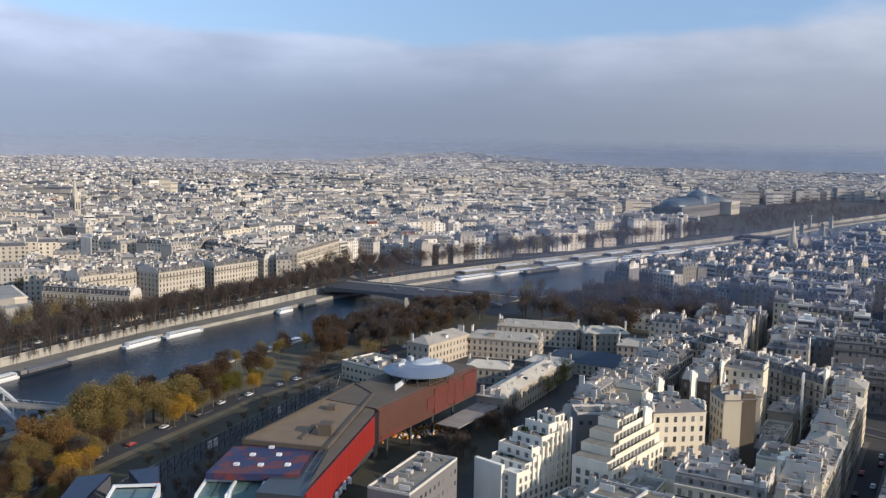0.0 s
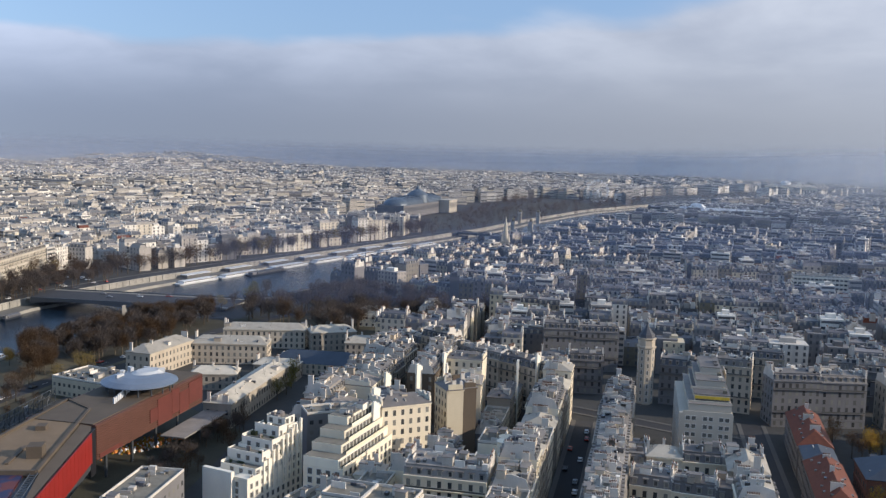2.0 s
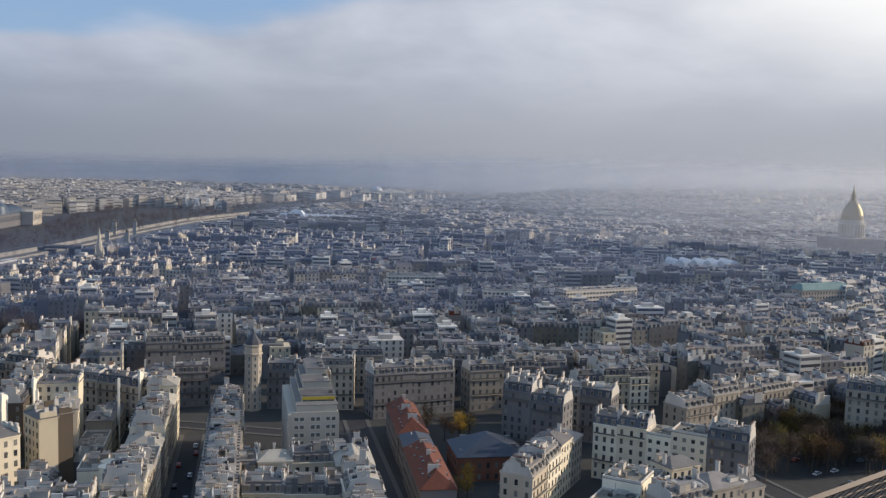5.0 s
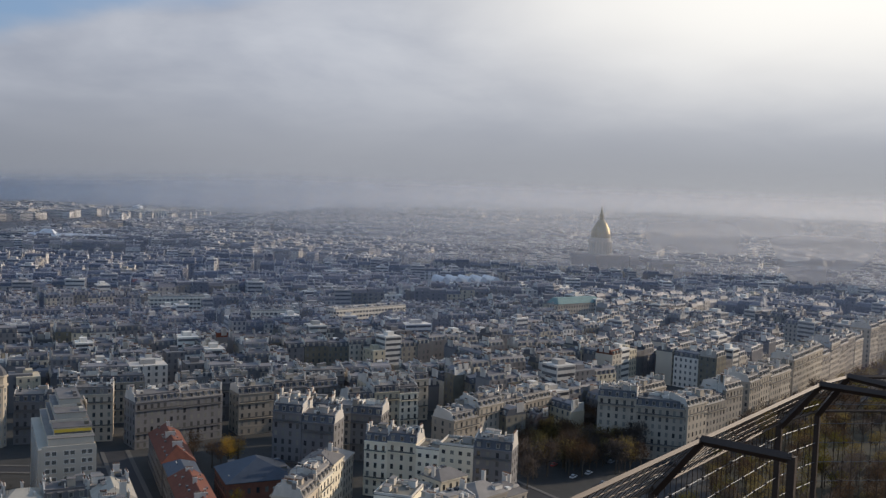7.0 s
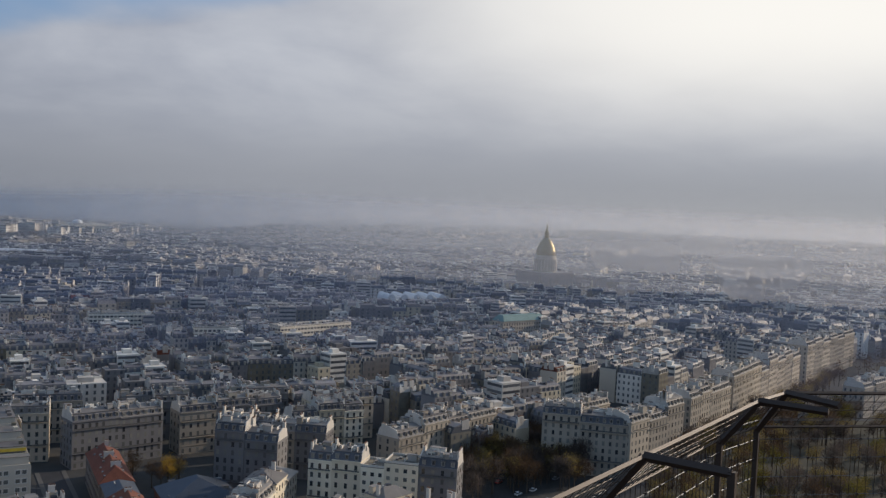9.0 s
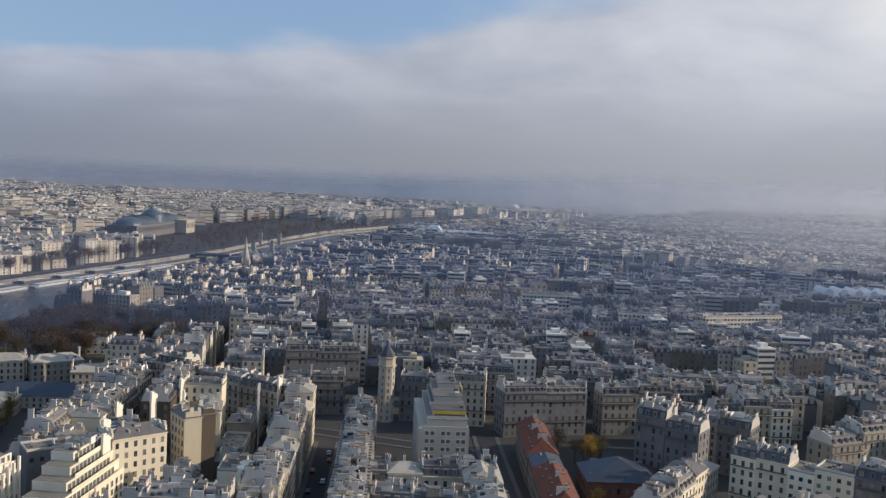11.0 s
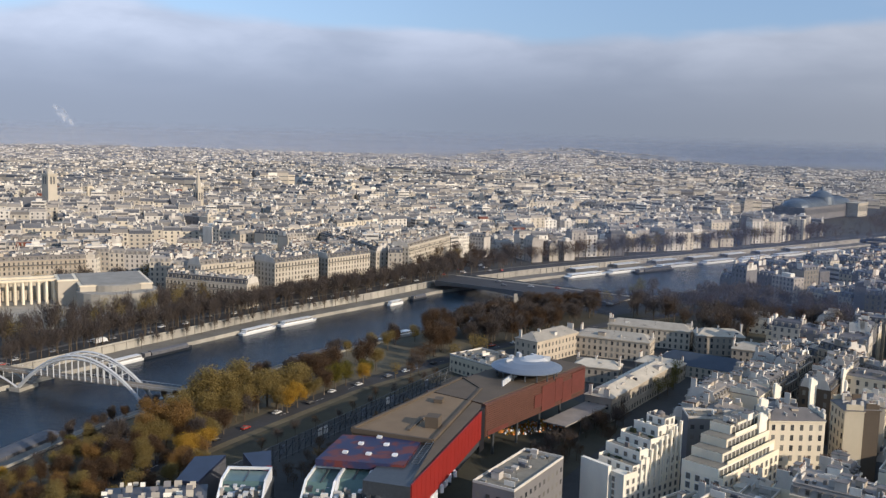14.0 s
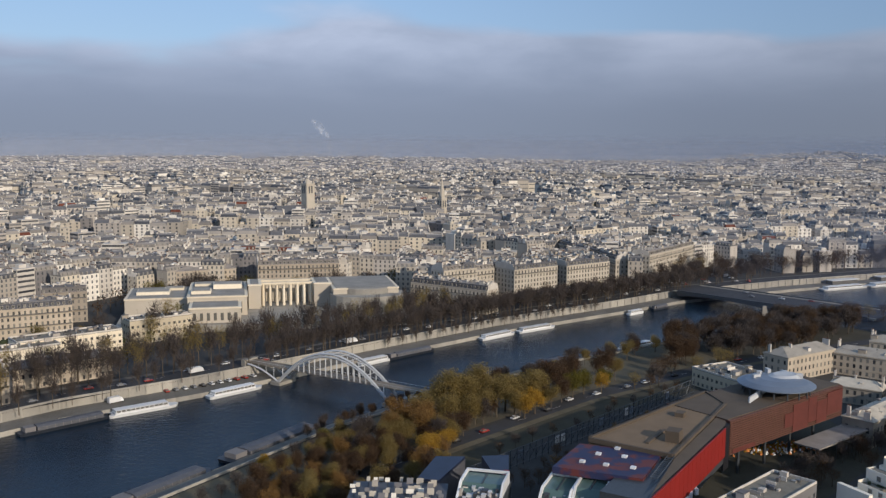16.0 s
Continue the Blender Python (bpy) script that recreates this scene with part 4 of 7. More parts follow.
# red roofed range and the hall in its yard
red = house(334, 48, 44, 12, 15, 12, "red", GREY_AND_SHADED)
house(394, 64, 44, 12, 15, 12, "red", GREY_AND_SHADED)
house(364, 56, 17, 11, 15, 12, "blue", GREY_AND_SHADED, label="low link wing with a blue-grey metal roof")
hall = house(370, 30, 22, 26, 16, 9, "blue", BRICK, label="brick hall with a blue-grey metal roof", sides=True)
row((394, 25), (385, 1), 13, 25, side=1, styles=("slate",), walls=(GREY_AND_SHADED,), lot=(12, 14))
row((319, 12), (368, -6), 12, 17, side=1, styles=("mansard", "hip"), lot=(12, 16), walls=(None, PLASTER))
row((370, -10), (347, -62), 12, 20, side=1, styles=("mansard", "hip", "slate", "flat"), lot=(9, 13), walls=(None, PLASTER, GREY_AND_SHADED), jump=3.4)
row((300, -4), (338, -20), 13, 18, side=-1, styles=("hip", "mansard", "flat"), lot=(12, 15))
row((298, -30), (322, -62), 13, 19, side=1, styles=("mansard", "hip"), lot=(13, 16))
row((322, -24), (336, -44), 11, 17, side=1, styles=("flat", "hip"), lot=(10, 13), walls=(PLASTER,))
# lit corner block on the avenue along the park
row((408, -155), (440, -196), 14, 26, side=1, fine=True, lot=(16, 19))
row((425, -119), (409, -154), 14, 26, side=1, fine=True, lot=(17, 20))
row((452, -128), (476, -160), 13, 24, side=-1, fine=False)
row((460, -210), (500, -254), 14, 26, side=1, fine=False)
row((512, -262), (624, -376), 14, 26, side=1, fine=False, lot=(18, 22))
row((640, -392), (726, -492), 15, 27, side=1, fine=False, lot=(18, 22))
row((540, -352), (606, -456), 14, 20, side=-1, fine=False, lot=(16, 20))
house(1014, -692, 140, 16, -48, 11, "flat", PLASTER, False, label="long low white building beside the park trees", category="building")
row((404, -50), (448, -104), 13, 22, side=1, fine=False, lot=(15, 20))

# turret on the corner house
turret = thing("corner_turret", (438, 142, 0), 10, "tall cream corner turret with a pointed slate dome", "turret")
s = Shape(LIME)
oct_ring = [(3.9 * math.cos(k * math.pi / 4), 3.9 * math.sin(k * math.pi / 4)) for k in range(8)]
s.loft([[(x * f, y * f, z) for x, y in oct_ring] for f, z in ((1, -1), (1, 26), (1.14, 26.3), (1.14, 27), (1, 27.2), (1, 30), (1.12, 30.3), (1.12, 31))], LIME)
part("drum", s, turret)
for k in range(8):
    a = math.pi / 8 + k * math.pi / 4
    for z in range(8):
        part("window", window_mesh(0.9, 1.9), turret, at=pose(3.62 * math.cos(a), 3.62 * math.sin(a), 1.2 + 3.2 * z, 0, 0, math.degrees(a) + 90))
s = Shape(SLATE)
s.tube([(0, 0, 31), (0, 0, 32.4), (0, 0, 34), (0, 0, 35.6), (0, 0, 38)], [3.9, 3.5, 2.2, 0.9, 0.06], SLATE, 8)
part("dome", s, turret, "pointed slate dome")

# ---- government wings among the trees ----
for x0, y0, x1, y1, dd, hh, st in ((299, 276, 364, 299, 12, 10, "pale"), (338, 364, 374, 371, 14, 12, "pale"),
                                   (380, 368, 400, 334, 14, 10.5, "pale"), (372, 318, 380, 298, 11, 7.5, "pale"), (392, 322, 408, 280, 20, 5.5, "blue"),
                                   (417, 380, 441, 341, 13, 10.5, "pale"), (436, 335, 455, 318, 14, 10.5, "pale"), (428, 304, 440, 282, 13, 10.5, "pale"),
                                   (340, 330, 352, 312, 12, 7.5, "pale")):
    dx, dy = x1 - x0, y1 - y0
    house((x0 + x1) / 2, (y0 + y1) / 2, math.hypot(dx, dy), dd, math.degrees(math.atan2(dy, dx)), hh, st,
          LIME, math.hypot(x0, y0) < 420, sides=True, label="long cream palace wing with a low pale zinc roof", category="building")
house(307, 356, 32, 22, 96, 8, "flat", BEIGE, True, sides=True, label="low flat-roofed block with pale yellow walls", category="building")
# the small white house in the riverside garden
house(520, 350, 22, 12, 20, 9, "flat", fine=False, sides=True)
house(548, 322, 20, 12, 20, 9, "slate", fine=False, sides=True)

# ---- the rest of the city ----
def in_poly(x, y, ring):
    inside = False
    for (ax, ay), (bx, by) in zip(ring, ring[1:] + ring[:1]):
        if (ay > y) != (by > y) and x < (bx - ax) * (y - ay) / (by - ay) + ax:
            inside = not inside
    return inside


OPEN = [
    [(430, -75), (500, -75), (500, 215), (430, 215)],                                                                    # blocks past the cross street
    [(-100, -400), (200, -600), (440, -40), (440, 300), (470, 280), (600, 280), (600, 480), (100, 480), (-100, 300)],   # built by hand
    [(380, -20), (400, -40), (452, -122), (404, -160), (250, -160)],
    [(395, -118), (445, -118), (500, -170), (640, -350), (1250, -1300), (300, -1200), (200, -300)],                      # park on the right
    [(985, -115), (1030, -115), (1035, -208), (990, -208)],                                                              # vaulted market halls
    [(1120, -480), (1230, -330), (1420, -330), (1420, -470)],                                                            # the domed church
    [(1230, -40), (1330, -60), (1420, 470), (1300, 480)],                                                                # esplanade
    [(1080, 640), (2000, 660), (2000, 880), (1200, 880), (1080, 790)],                                                   # gardens and exhibition hall
    [(2000, 640), (2900, 420), (2950, 560), (2050, 790)],                                                                # gardens beyond
    [(-60, 380), (60, 440), (250, 520), (250, 700), (60, 690), (-60, 690)],                                              # colonnaded museum and its neighbours
    [(435, 600), (560, 610), (590, 690), (500, 700), (430, 640)],                                                        # the square at the bridge
]


def is_open(x, y):
    n, s = north_bank(x), south_bank(x)
    if s - 46 < y < n + (80 if 200 < x < 420 else 44):
        return True
    return any(in_poly(x, y, r) for r in OPEN)


def in_view(x, y):
    a = math.degrees(math.atan2(x - EYE.x, y - EYE.y))
    return -9 < a < 134


def plain_house(s, cx, cy, w, d, turn, h, level, wall, roof, base, bands=False):
    """A joined house for the distance: walls, cornice, mansard, stacks and windows."""
    c, q = math.cos(radians(turn)), math.sin(radians(turn))

    def at(u, v, z):
        return (cx + c * u - q * v, cy + q * u + c * v, base + z)

    def ring(a, b, z):
        return [at(-a, -b, z), at(a, -b, z), at(a, b, z), at(-a, b, z)]
    a, b = w / 2, d / 2
    flat = roof is TERRACE
    # right-bank roofs take the sunlit copy, left-bank roofs the darker one
    top = SUNLIT_ZINC_FAR if cy > north_bank(cx) else ZINC_FAR
    s.loft([ring(a, b, -4), ring(a, b, h)], wall, flat)
    if flat:
        s.loft([ring(a * 0.4, b * 0.4, h), ring(a * 0.4, b * 0.4, h + 2.4)], wall)
    else:
        t = 2.8 if level < 3 else 3.2
        i = min(1.6, b * 0.35)
        s.loft([ring(a, b, h), ring(a - (0 if level < 2 else 0.8), b - i, h + t)], roof if roof in (SLATE_FAR, REDTILE) else top, False)
        s.loft([ring(a - (0 if level < 2 else 0.8), b - i, h + t), [at(-a, -0.1, h + t + 0.9), at(a, -0.1, h + t + 0.9), at(a, 0.1, h + t + 0.9), at(-a, 0.1, h + t + 0.9)]], top)
        if level == 3:
            for k in range(1):
                u, v, e, f = rnd.uniform(-a * 0.8, a * 0.8), rnd.uniform(-b * 0.5, b * 0.5), rnd.uniform(0.5, 2.2), rnd.uniform(0.5, 2.6)
                r0 = [at(u - e, v - f, h + 1), at(u + e, v - f, h + 1), at(u + e, v + f, h + 1), at(u - e, v + f, h + 1)]
                s.loft([r0, [(x, y, base + h + t + rnd.uniform(1.2, 3.6)) for x, y, _ in r0]], PLASTER_ISLAND)
        if level < 3:
            if rnd.random() < 0.6:
                u = rnd.choice((-1, 1)) * (a - 0.2)
                r0 = [at(u - 0.22, -b + 0.6, h - 0.5), at(u + 0.22, -b + 0.6, h - 0.5), at(u + 0.22, b - 0.6, h - 0.5), at(u - 0.22, b - 0.6, h - 0.5)]
                s.loft([r0, [(x, y, base + h + rnd.uniform(2.0, 4.0)) for x, y, _ in r0]], PLASTER_ISLAND)
            for k in range(4 if level == 1 else 1):
                u, v, e, f = rnd.uniform(-a * 0.7, a * 0.7), rnd.uniform(-b * 0.45, b * 0.45), rnd.uniform(0.4, 1.6), rnd.uniform(0.4, 1.2)
                r0 = [at(u - e, v - f, h + t - 0.4), at(u + e, v - f, h + t - 0.4), at(u + e, v + f, h + t - 0.4), at(u - e, v + f, h + t - 0.4)]
                s.loft([r0, [(x, y, base + h + t + rnd.uniform(1.0, 1.9)) for x, y, _ in r0]], rnd.choice((PLASTER_ISLAND, ZINC_FAR, SLATE_FAR)))
            for sg in (-1, 1):
                for k in range(2 if level == 1 else 1):
                    u, v, e = sg * (a - 0.4), rnd.uniform(-b * 0.5, b * 0.5), rnd.uniform(0.9, 1.9)
                    z1 = h + t + rnd.uniform(1.6, 2.9)
                    r0 = [at(u - 0.5, v - e, h + 1), at(u + 0.5, v - e, h + 1), at(u + 0.5, v + e, h + 1), at(u - 0.5, v + e, h + 1)]
                    s.loft([r0, [(x, y, base + z1) for x, y, _ in r0]], PLASTER_ISLAND)
                    if level == 1:
                        r1 = [at(u - 0.16, v - e * 0.85, z1), at(u + 0.16, v - e * 0.85, z1), at(u + 0.16, v + e * 0.85, z1), at(u - 0.16, v + e * 0.85, z1)]
                        s.loft([r1, [(x, y, z + 0.6) for x, y, z in r1]], POT)
    floors = max(2, int(h / 3.2))
    if bands:
        for k in range(floors):
            for sg in (-1, 1):
                v, z = sg * (b + 0.05), k * h / floors + 1.0
                s.face([at(a * 0.94 * sg, v, z), at(-a * 0.94 * sg, v, z), at(-a * 0.94 * sg, v, z + 1.5), at(a * 0.94 * sg, v, z + 1.5)], GLASS_FAR)
                s.face([at(sg * (a + 0.05), -b * 0.9 * sg, z), at(sg * (a + 0.05), b * 0.9 * sg, z), at(sg * (a + 0.05), b * 0.9 * sg, z + 1.5), at(sg * (a + 0.05), -b * 0.9 * sg, z + 1.5)], GLASS_FAR)
    elif level < 3:
        n = max(2, int(w / (3.1 if level == 1 else 4.6)))
        for sg in (-1, 1):
            for k in range(floors):
                for i in range(n):
                    u, e, z = -a + (i + 0.5) * w / n, (0.6 if level == 1 else 0.85), k * h / floors + 0.9
                    v = sg * (b + 0.04)
                    pts = [at(u - e * -sg, v, z), at(u + e * -sg, v, z), at(u + e * -sg, v, z + 1.9), at(u - e * -sg, v, z + 1.9)]
                    s.face(pts, GLASS_FAR)
            if not flat and level == 1:
                for i in range(n):
                    u, v = -a + (i + 0.5) * w / n, sg * (b - 0.3)
                    r0 = [at(u - 0.6, v - 0.5, h + 0.4), at(u + 0.6, v - 0.5, h + 0.4), at(u + 0.6, v + 0.5, h + 0.4), at(u - 0.6, v + 0.5, h + 0.4)]
                    s.loft([r0, [(x, y, z + 1.8) for x, y, z in r0]], DORMERWALL)
        if level == 1 and rnd.random() < 0.6:
            n = max(1, int(d / 3.6))
            for sg in (-1, 1):
                for k in range(floors):
                    for i in range(n):
                        v, z, u = -b + (i + 0.5) * d / n, k * h / floors + 0.9, sg * (a + 0.04)
                        s.face([at(u, v - 0.5 * sg, z), at(u, v + 0.5 * sg, z), at(u, v + 0.5 * sg, z + 1.6), at(u, v - 0.5 * sg, z + 1.6)], GLASS_FAR)
    else:
        for sg in (-1, 1):
            for k in range(1, floors, 2):
                v, z = sg * (b + 0.05), k * h / floors
                pts = [at(-a * 0.9 * -sg, v, z), at(a * 0.9 * -sg, v, z), at(a * 0.9 * -sg, v, z + 1.5), at(-a * 0.9 * -sg, v, z + 1.5)]
                s.face(pts, GLASS_FAR)


def make_city():
    """Districts of blocks, each district with its own street direction."""
    r = random.Random(11)
    seeds = [(560, 190, -70), (540, 60, -72), (560, -120, -62), (560, -260, -47), (760, 230, -66), (700, 20, -74), (900, -300, -47), (420, 760, 20), (760, 760, -14), (250, 900, -18), (900, 320, -80), (860, -120, -78)]
    while len(seeds) < 96:
        dist, az = 700 + 2900 * r.random() ** 0.8, r.uniform(-12, 136)
        seeds.append((EYE.x + dist * math.sin(radians(az)), EYE.y + dist * math.cos(radians(az)), r.uniform(-32, 32) - az))
    pts = np.array([(a, b) for a, b, _ in seeds])
    shapes = {k: Shape(LIME_FAR, ZINC_FAR, SLATE_FAR, PLASTER_ISLAND, GLASS_FAR, POT, DORMERWALL, TERRACE, SUNLIT_ZINC_FAR) for k in ("a", "b", "c", "d", "e")}
    count = 0
    for si, (sx, sy, turn) in enumerate(seeds):
        dist = math.hypot(sx - EYE.x, sy - EYE.y)
        reach = 300 if dist < 1000 else 560 if dist < 2200 else 700
        bl, bw, street = (92, 43, 10.5) if dist < 1500 else (104, 52, 12.5) if dist < 2600 else (120, 66, 16)
        c, q = math.cos(radians(turn)), math.sin(radians(turn))
        v = -reach
        while v < reach:
            u = -reach + r.uniform(0, 40)
            bww = bw * r.uniform(0.8, 1.25)
            v += bww / 2
            while u < reach:
                bll = bl * r.uniform(0.6, 1.35)
                bx, by = sx + c * (u + bll / 2) - q * v, sy + q * (u + bll / 2) + c * v
                u += bll + street
                de = math.hypot(bx - EYE.x, by - EYE.y)
                if de > 3380 or not in_view(bx, by):
                    continue
                if np.argmin(((pts - (bx, by)) ** 2).sum(1)) != si:
                    continue
                level = 1 if de < 850 else 2 if de < 1350 else 3
                depth = 12.5 if level < 3 else 15
                height = r.uniform(17, 23) if r.random() < 0.85 else r.uniform(10, 15)
                lots = []
                for sg in (-1, 1):
                    x = -bll / 2
                    while x < bll / 2 - 3:
                        w = (r.uniform(8.5, 15) if by < south_bank(bx) else r.uniform(11, 19)) if level == 1 else r.uniform(11, 18) if level == 2 else r.uniform(12, 22)
                        if bll / 2 - x - w < 9:
                            w = bll / 2 - x
                        lots.append((x + w / 2, sg * (bww / 2 - depth / 2), w, 0))
                        x += w
                gap = bww - 2 * depth
                if gap > 9:
                    for sg in (-1, 1):
                        y = -gap / 2
                        while y < gap / 2 - 3:
                            w = min(r.uniform(13, 19), gap / 2 - y)
                            if gap / 2 - y - w < 7:
                                w = gap / 2 - y
                            lots.append((sg * (bll / 2 - depth / 2), y + w / 2, w, 90))
                            y += w
                    k = -bll / 2 + depth + 6
                    while k < bll / 2 - depth - 8:
                        w = r.uniform(10, 18)
                        lots.append((k + w / 2, r.uniform(-gap / 5, gap / 5), w, 91 if r.random() < 0.5 else 1))
                        k += w + r.uniform(2, 7)
                for lx, ly, w, t in lots:
                    x, y = bx + c * lx - q * ly, by + q * lx + c * ly
                    if is_open(x, y) or math.hypot(x - EYE.x, y - EYE.y) > 3420:
                        continue
                    inner = t in (1, 91)
                    modern = not inner and r.random() < (0.09 if by < south_bank(bx) else 0.05)
                    h = height * (r.uniform(0.88, 1.1) if r.random() < 0.9 else r.uniform(0.55, 0.85)) * (r.uniform(0.72, 0.95) if inner else 1)
                    if modern:
                        h = height * r.uniform(1.05, 1.3)
                    d = depth * r.uniform(0.85, 1.0) if not inner else r.uniform(8, 12)
                    roof = r.choice((ZINC_FAR, ZINC_FAR, ZINC_FAR, SLATE_FAR, SLATE_FAR, TERRACE))
                    if level < 3 and r.random() < 0.015:
                        roof = REDTILE
                    if modern:
                        roof = TERRACE
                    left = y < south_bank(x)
                    # left bank: cloud shade put into the colours by darker walls and more slate
                    wall = r.choice((LIME_FAR, GREY_AND_SHADED, GREY_AND_SHADED, GREY_AND_SHADED, GREY_AND_SHADED, PLASTER_ISLAND, TERRACE, TERRACE, BEIGE) if left else
                                    (LIME_FAR, LIME_FAR, LIME_FAR, LIME_FAR, PLASTER_ISLAND, PLASTER_ISLAND, PLASTER_ISLAND, GREY_AND_SHADED))
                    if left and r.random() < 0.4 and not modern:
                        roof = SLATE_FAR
                    key = "a" if level == 1 and y < south_bank(x) else "b" if level == 1 else "c" if level == 2 and y < south_bank(x) else "d" if level == 2 else "e"
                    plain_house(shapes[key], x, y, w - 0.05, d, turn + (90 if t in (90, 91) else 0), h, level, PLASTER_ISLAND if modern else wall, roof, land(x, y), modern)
                    count += 1
            v += bww / 2 + street
    for key, label in (("a", "close-packed grey-roofed apartment houses of the left bank"), ("b", "cream apartment houses climbing from the right bank"),
                       ("c", "hazy grey roofs of the farther left bank"), ("d", "sunlit cream houses of the farther right bank"), ("e", "dense pale houses reaching the misty horizon")):
        if shapes[key].f:
            stuff("city_houses", shapes[key], label, "city houses")


make_city()

# ---- trees ----
def tree_shapes(kind, seed, tall=15.0):
    """Trunk with limbs, and a crown of small leaf tufts or bare twigs."""
    r = random.Random(seed)
    t = Shape(BARK)
    t.tube([(0, 0, -0.5), (0.05, 0, tall * 0.2), (0.1, 0.1, tall * 0.45), (0, 0.1, tall * 0.8)], [0.34, 0.27, 0.2, 0.06], BARK, 6)
    limbs = []
    for i in range(9):
        a, z = i * 2.4 + r.uniform(-0.3, 0.3), tall * r.uniform(0.28, 0.6)
        out, up = tall * r.uniform(0.16, 0.27), tall * r.uniform(0.15, 0.32)
        tip = (math.cos(a) * out, math.sin(a) * out, z + up)
        t.tube([(0.05, 0.05, z), (tip[0] * 0.5, tip[1] * 0.5, z + up * 0.4), tip], [0.15, 0.1, 0.04], BARK, 4)
        limbs.append(tip)
    leaf = {"yellow": LEAF_YELLOW, "olive": LEAF_OLIVE, "green": LEAF_GREEN, "russet": LEAF_BROWN, "rust": LEAF_RUST, "bare": TWIG}[kind]
    c = Shape(leaf)
    lumps = [Vector((x * 0.9, y * 0.9, z)) for x, y, z in limbs] + [Vector((0, 0, tall * 0.8)), Vector((0, 0, tall * 0.6))]
    lumps += [Vector((x * 0.75, y * 0.75, z - tall * 0.16)) for x, y, z in limbs[::2]]
    n = 5200 if kind != "bare" else 1800
    for i in range(n):
        k = r.choice(lumps)
        v = Vector((r.gauss(0, 1), r.gauss(0, 1), r.gauss(0, 1))).normalized() * tall * 0.16 * r.uniform(0.15, 1.2)
        p = k + v
        if kind == "bare":
            d = (v + Vector((0, 0, tall * 0.08))).normalized() * r.uniform(0.9, 2.2)
            u = d.cross(Vector((r.uniform(-1, 1), r.uniform(-1, 1), 0.3))).normalized() * 0.14
            c.face([tuple(p - u), tuple(p + u), tuple(p + d)], leaf)
        else:
            a = Vector((r.gauss(0, 1), r.gauss(0, 1), r.gauss(0, 1))).normalized()
            b = a.cross(Vector((r.gauss(0, 1), r.gauss(0, 1), r.gauss(0, 1)))).normalized()
            e = r.uniform(0.13, 0.29)
            c.face([tuple(p - a * e), tuple(p + a * e * 0.6 - b * e * 0.8), tuple(p + a * e * 0.6 + b * e * 0.8)], leaf)
    return t, c


TREE_LABELS = {"yellow": "plane tree with golden yellow autumn leaves", "olive": "tree with thinning olive brown leaves",
               "green": "tree still carrying yellow-green leaves", "russet": "tree with dark russet brown leaves", "rust": "tree with orange brown autumn leaves", "bare": "bare brown winter tree"}
TREES, TREE_SHAPES, BELT, planted = {}, {}, Shape(BARK), []
for kind in TREE_LABELS:
    TREES[kind], TREE_SHAPES[kind] = [], []
    for seed in range(3):
        trunk, crown = tree_shapes(kind, seed + 10)
        ob = thing("tree", (0, 0, 0), 0, TREE_LABELS[kind], "tree", "trees of the quays and gardens")
        TREE_SHAPES[kind].append((trunk, crown))
        part("trunk", trunk, ob)
        part("crown", crown, ob)
        TREES[kind].append([ob, False])
tr = random.Random(5)


def tree(x, y, kind, size=1.0, z=None, slim=1.0):
    pick = tr.randrange(3)
    slot = TREES[kind][pick]
    z = land(x, y) if z is None else z
    k = size * tr.uniform(0.85, 1.15)
    turn, tall = tr.uniform(0, 360), k * tr.uniform(0.9, 1.1)
    k *= slim
    m = pose(x, y, z, 0, 0, turn)
    planted.append(kind)
    if len(planted) > 285:
        c, q = math.cos(radians(turn)), math.sin(radians(turn))
        for shape in TREE_SHAPES[kind][pick]:
            n = len(BELT.v)
            BELT.v.extend((x + k * (c * a - q * b), y + k * (q * a + c * b), z + tall * h) for a, b, h in shape.v)
            some = shape.f if shape.mats[0] is BARK else shape.f[::3] if kind == "bare" else shape.f[::4]
            BELT.f.extend(tuple(i + n for i in f) for f in some)
            BELT.s.extend([BELT.slot(shape.mats[0])] * len(some))
        return
    if slot[1]:
        ob = copy_thing(slot[0], m)
    else:
        ob, slot[1] = slot[0], True
        ob.matrix_basis = m
    ob.scale = (k, k, tall)


def trees_along(p0, p1, n, kinds, size=1.0, spread=3.0, z=None, slim=1.0):
    for i in range(n):
        f = (i + 0.5) / n
        tree(p0[0] + (p1[0] - p0[0]) * f + tr.uniform(-spread, spread), p0[1] + (p1[1] - p0[1]) * f + tr.uniform(-spread, spread), tr.choice(kinds), size, z, slim)


def trees_in(ring, n, kinds, size=1.0):
    xs, ys = [p[0] for p in ring], [p[1] for p in ring]
    k = 0
    while k < n:
        x, y = tr.uniform(min(xs), max(xs)), tr.uniform(min(ys), max(ys))
        if in_poly(x, y, ring):
            tree(x, y, tr.choice(kinds), size)
            k += 1


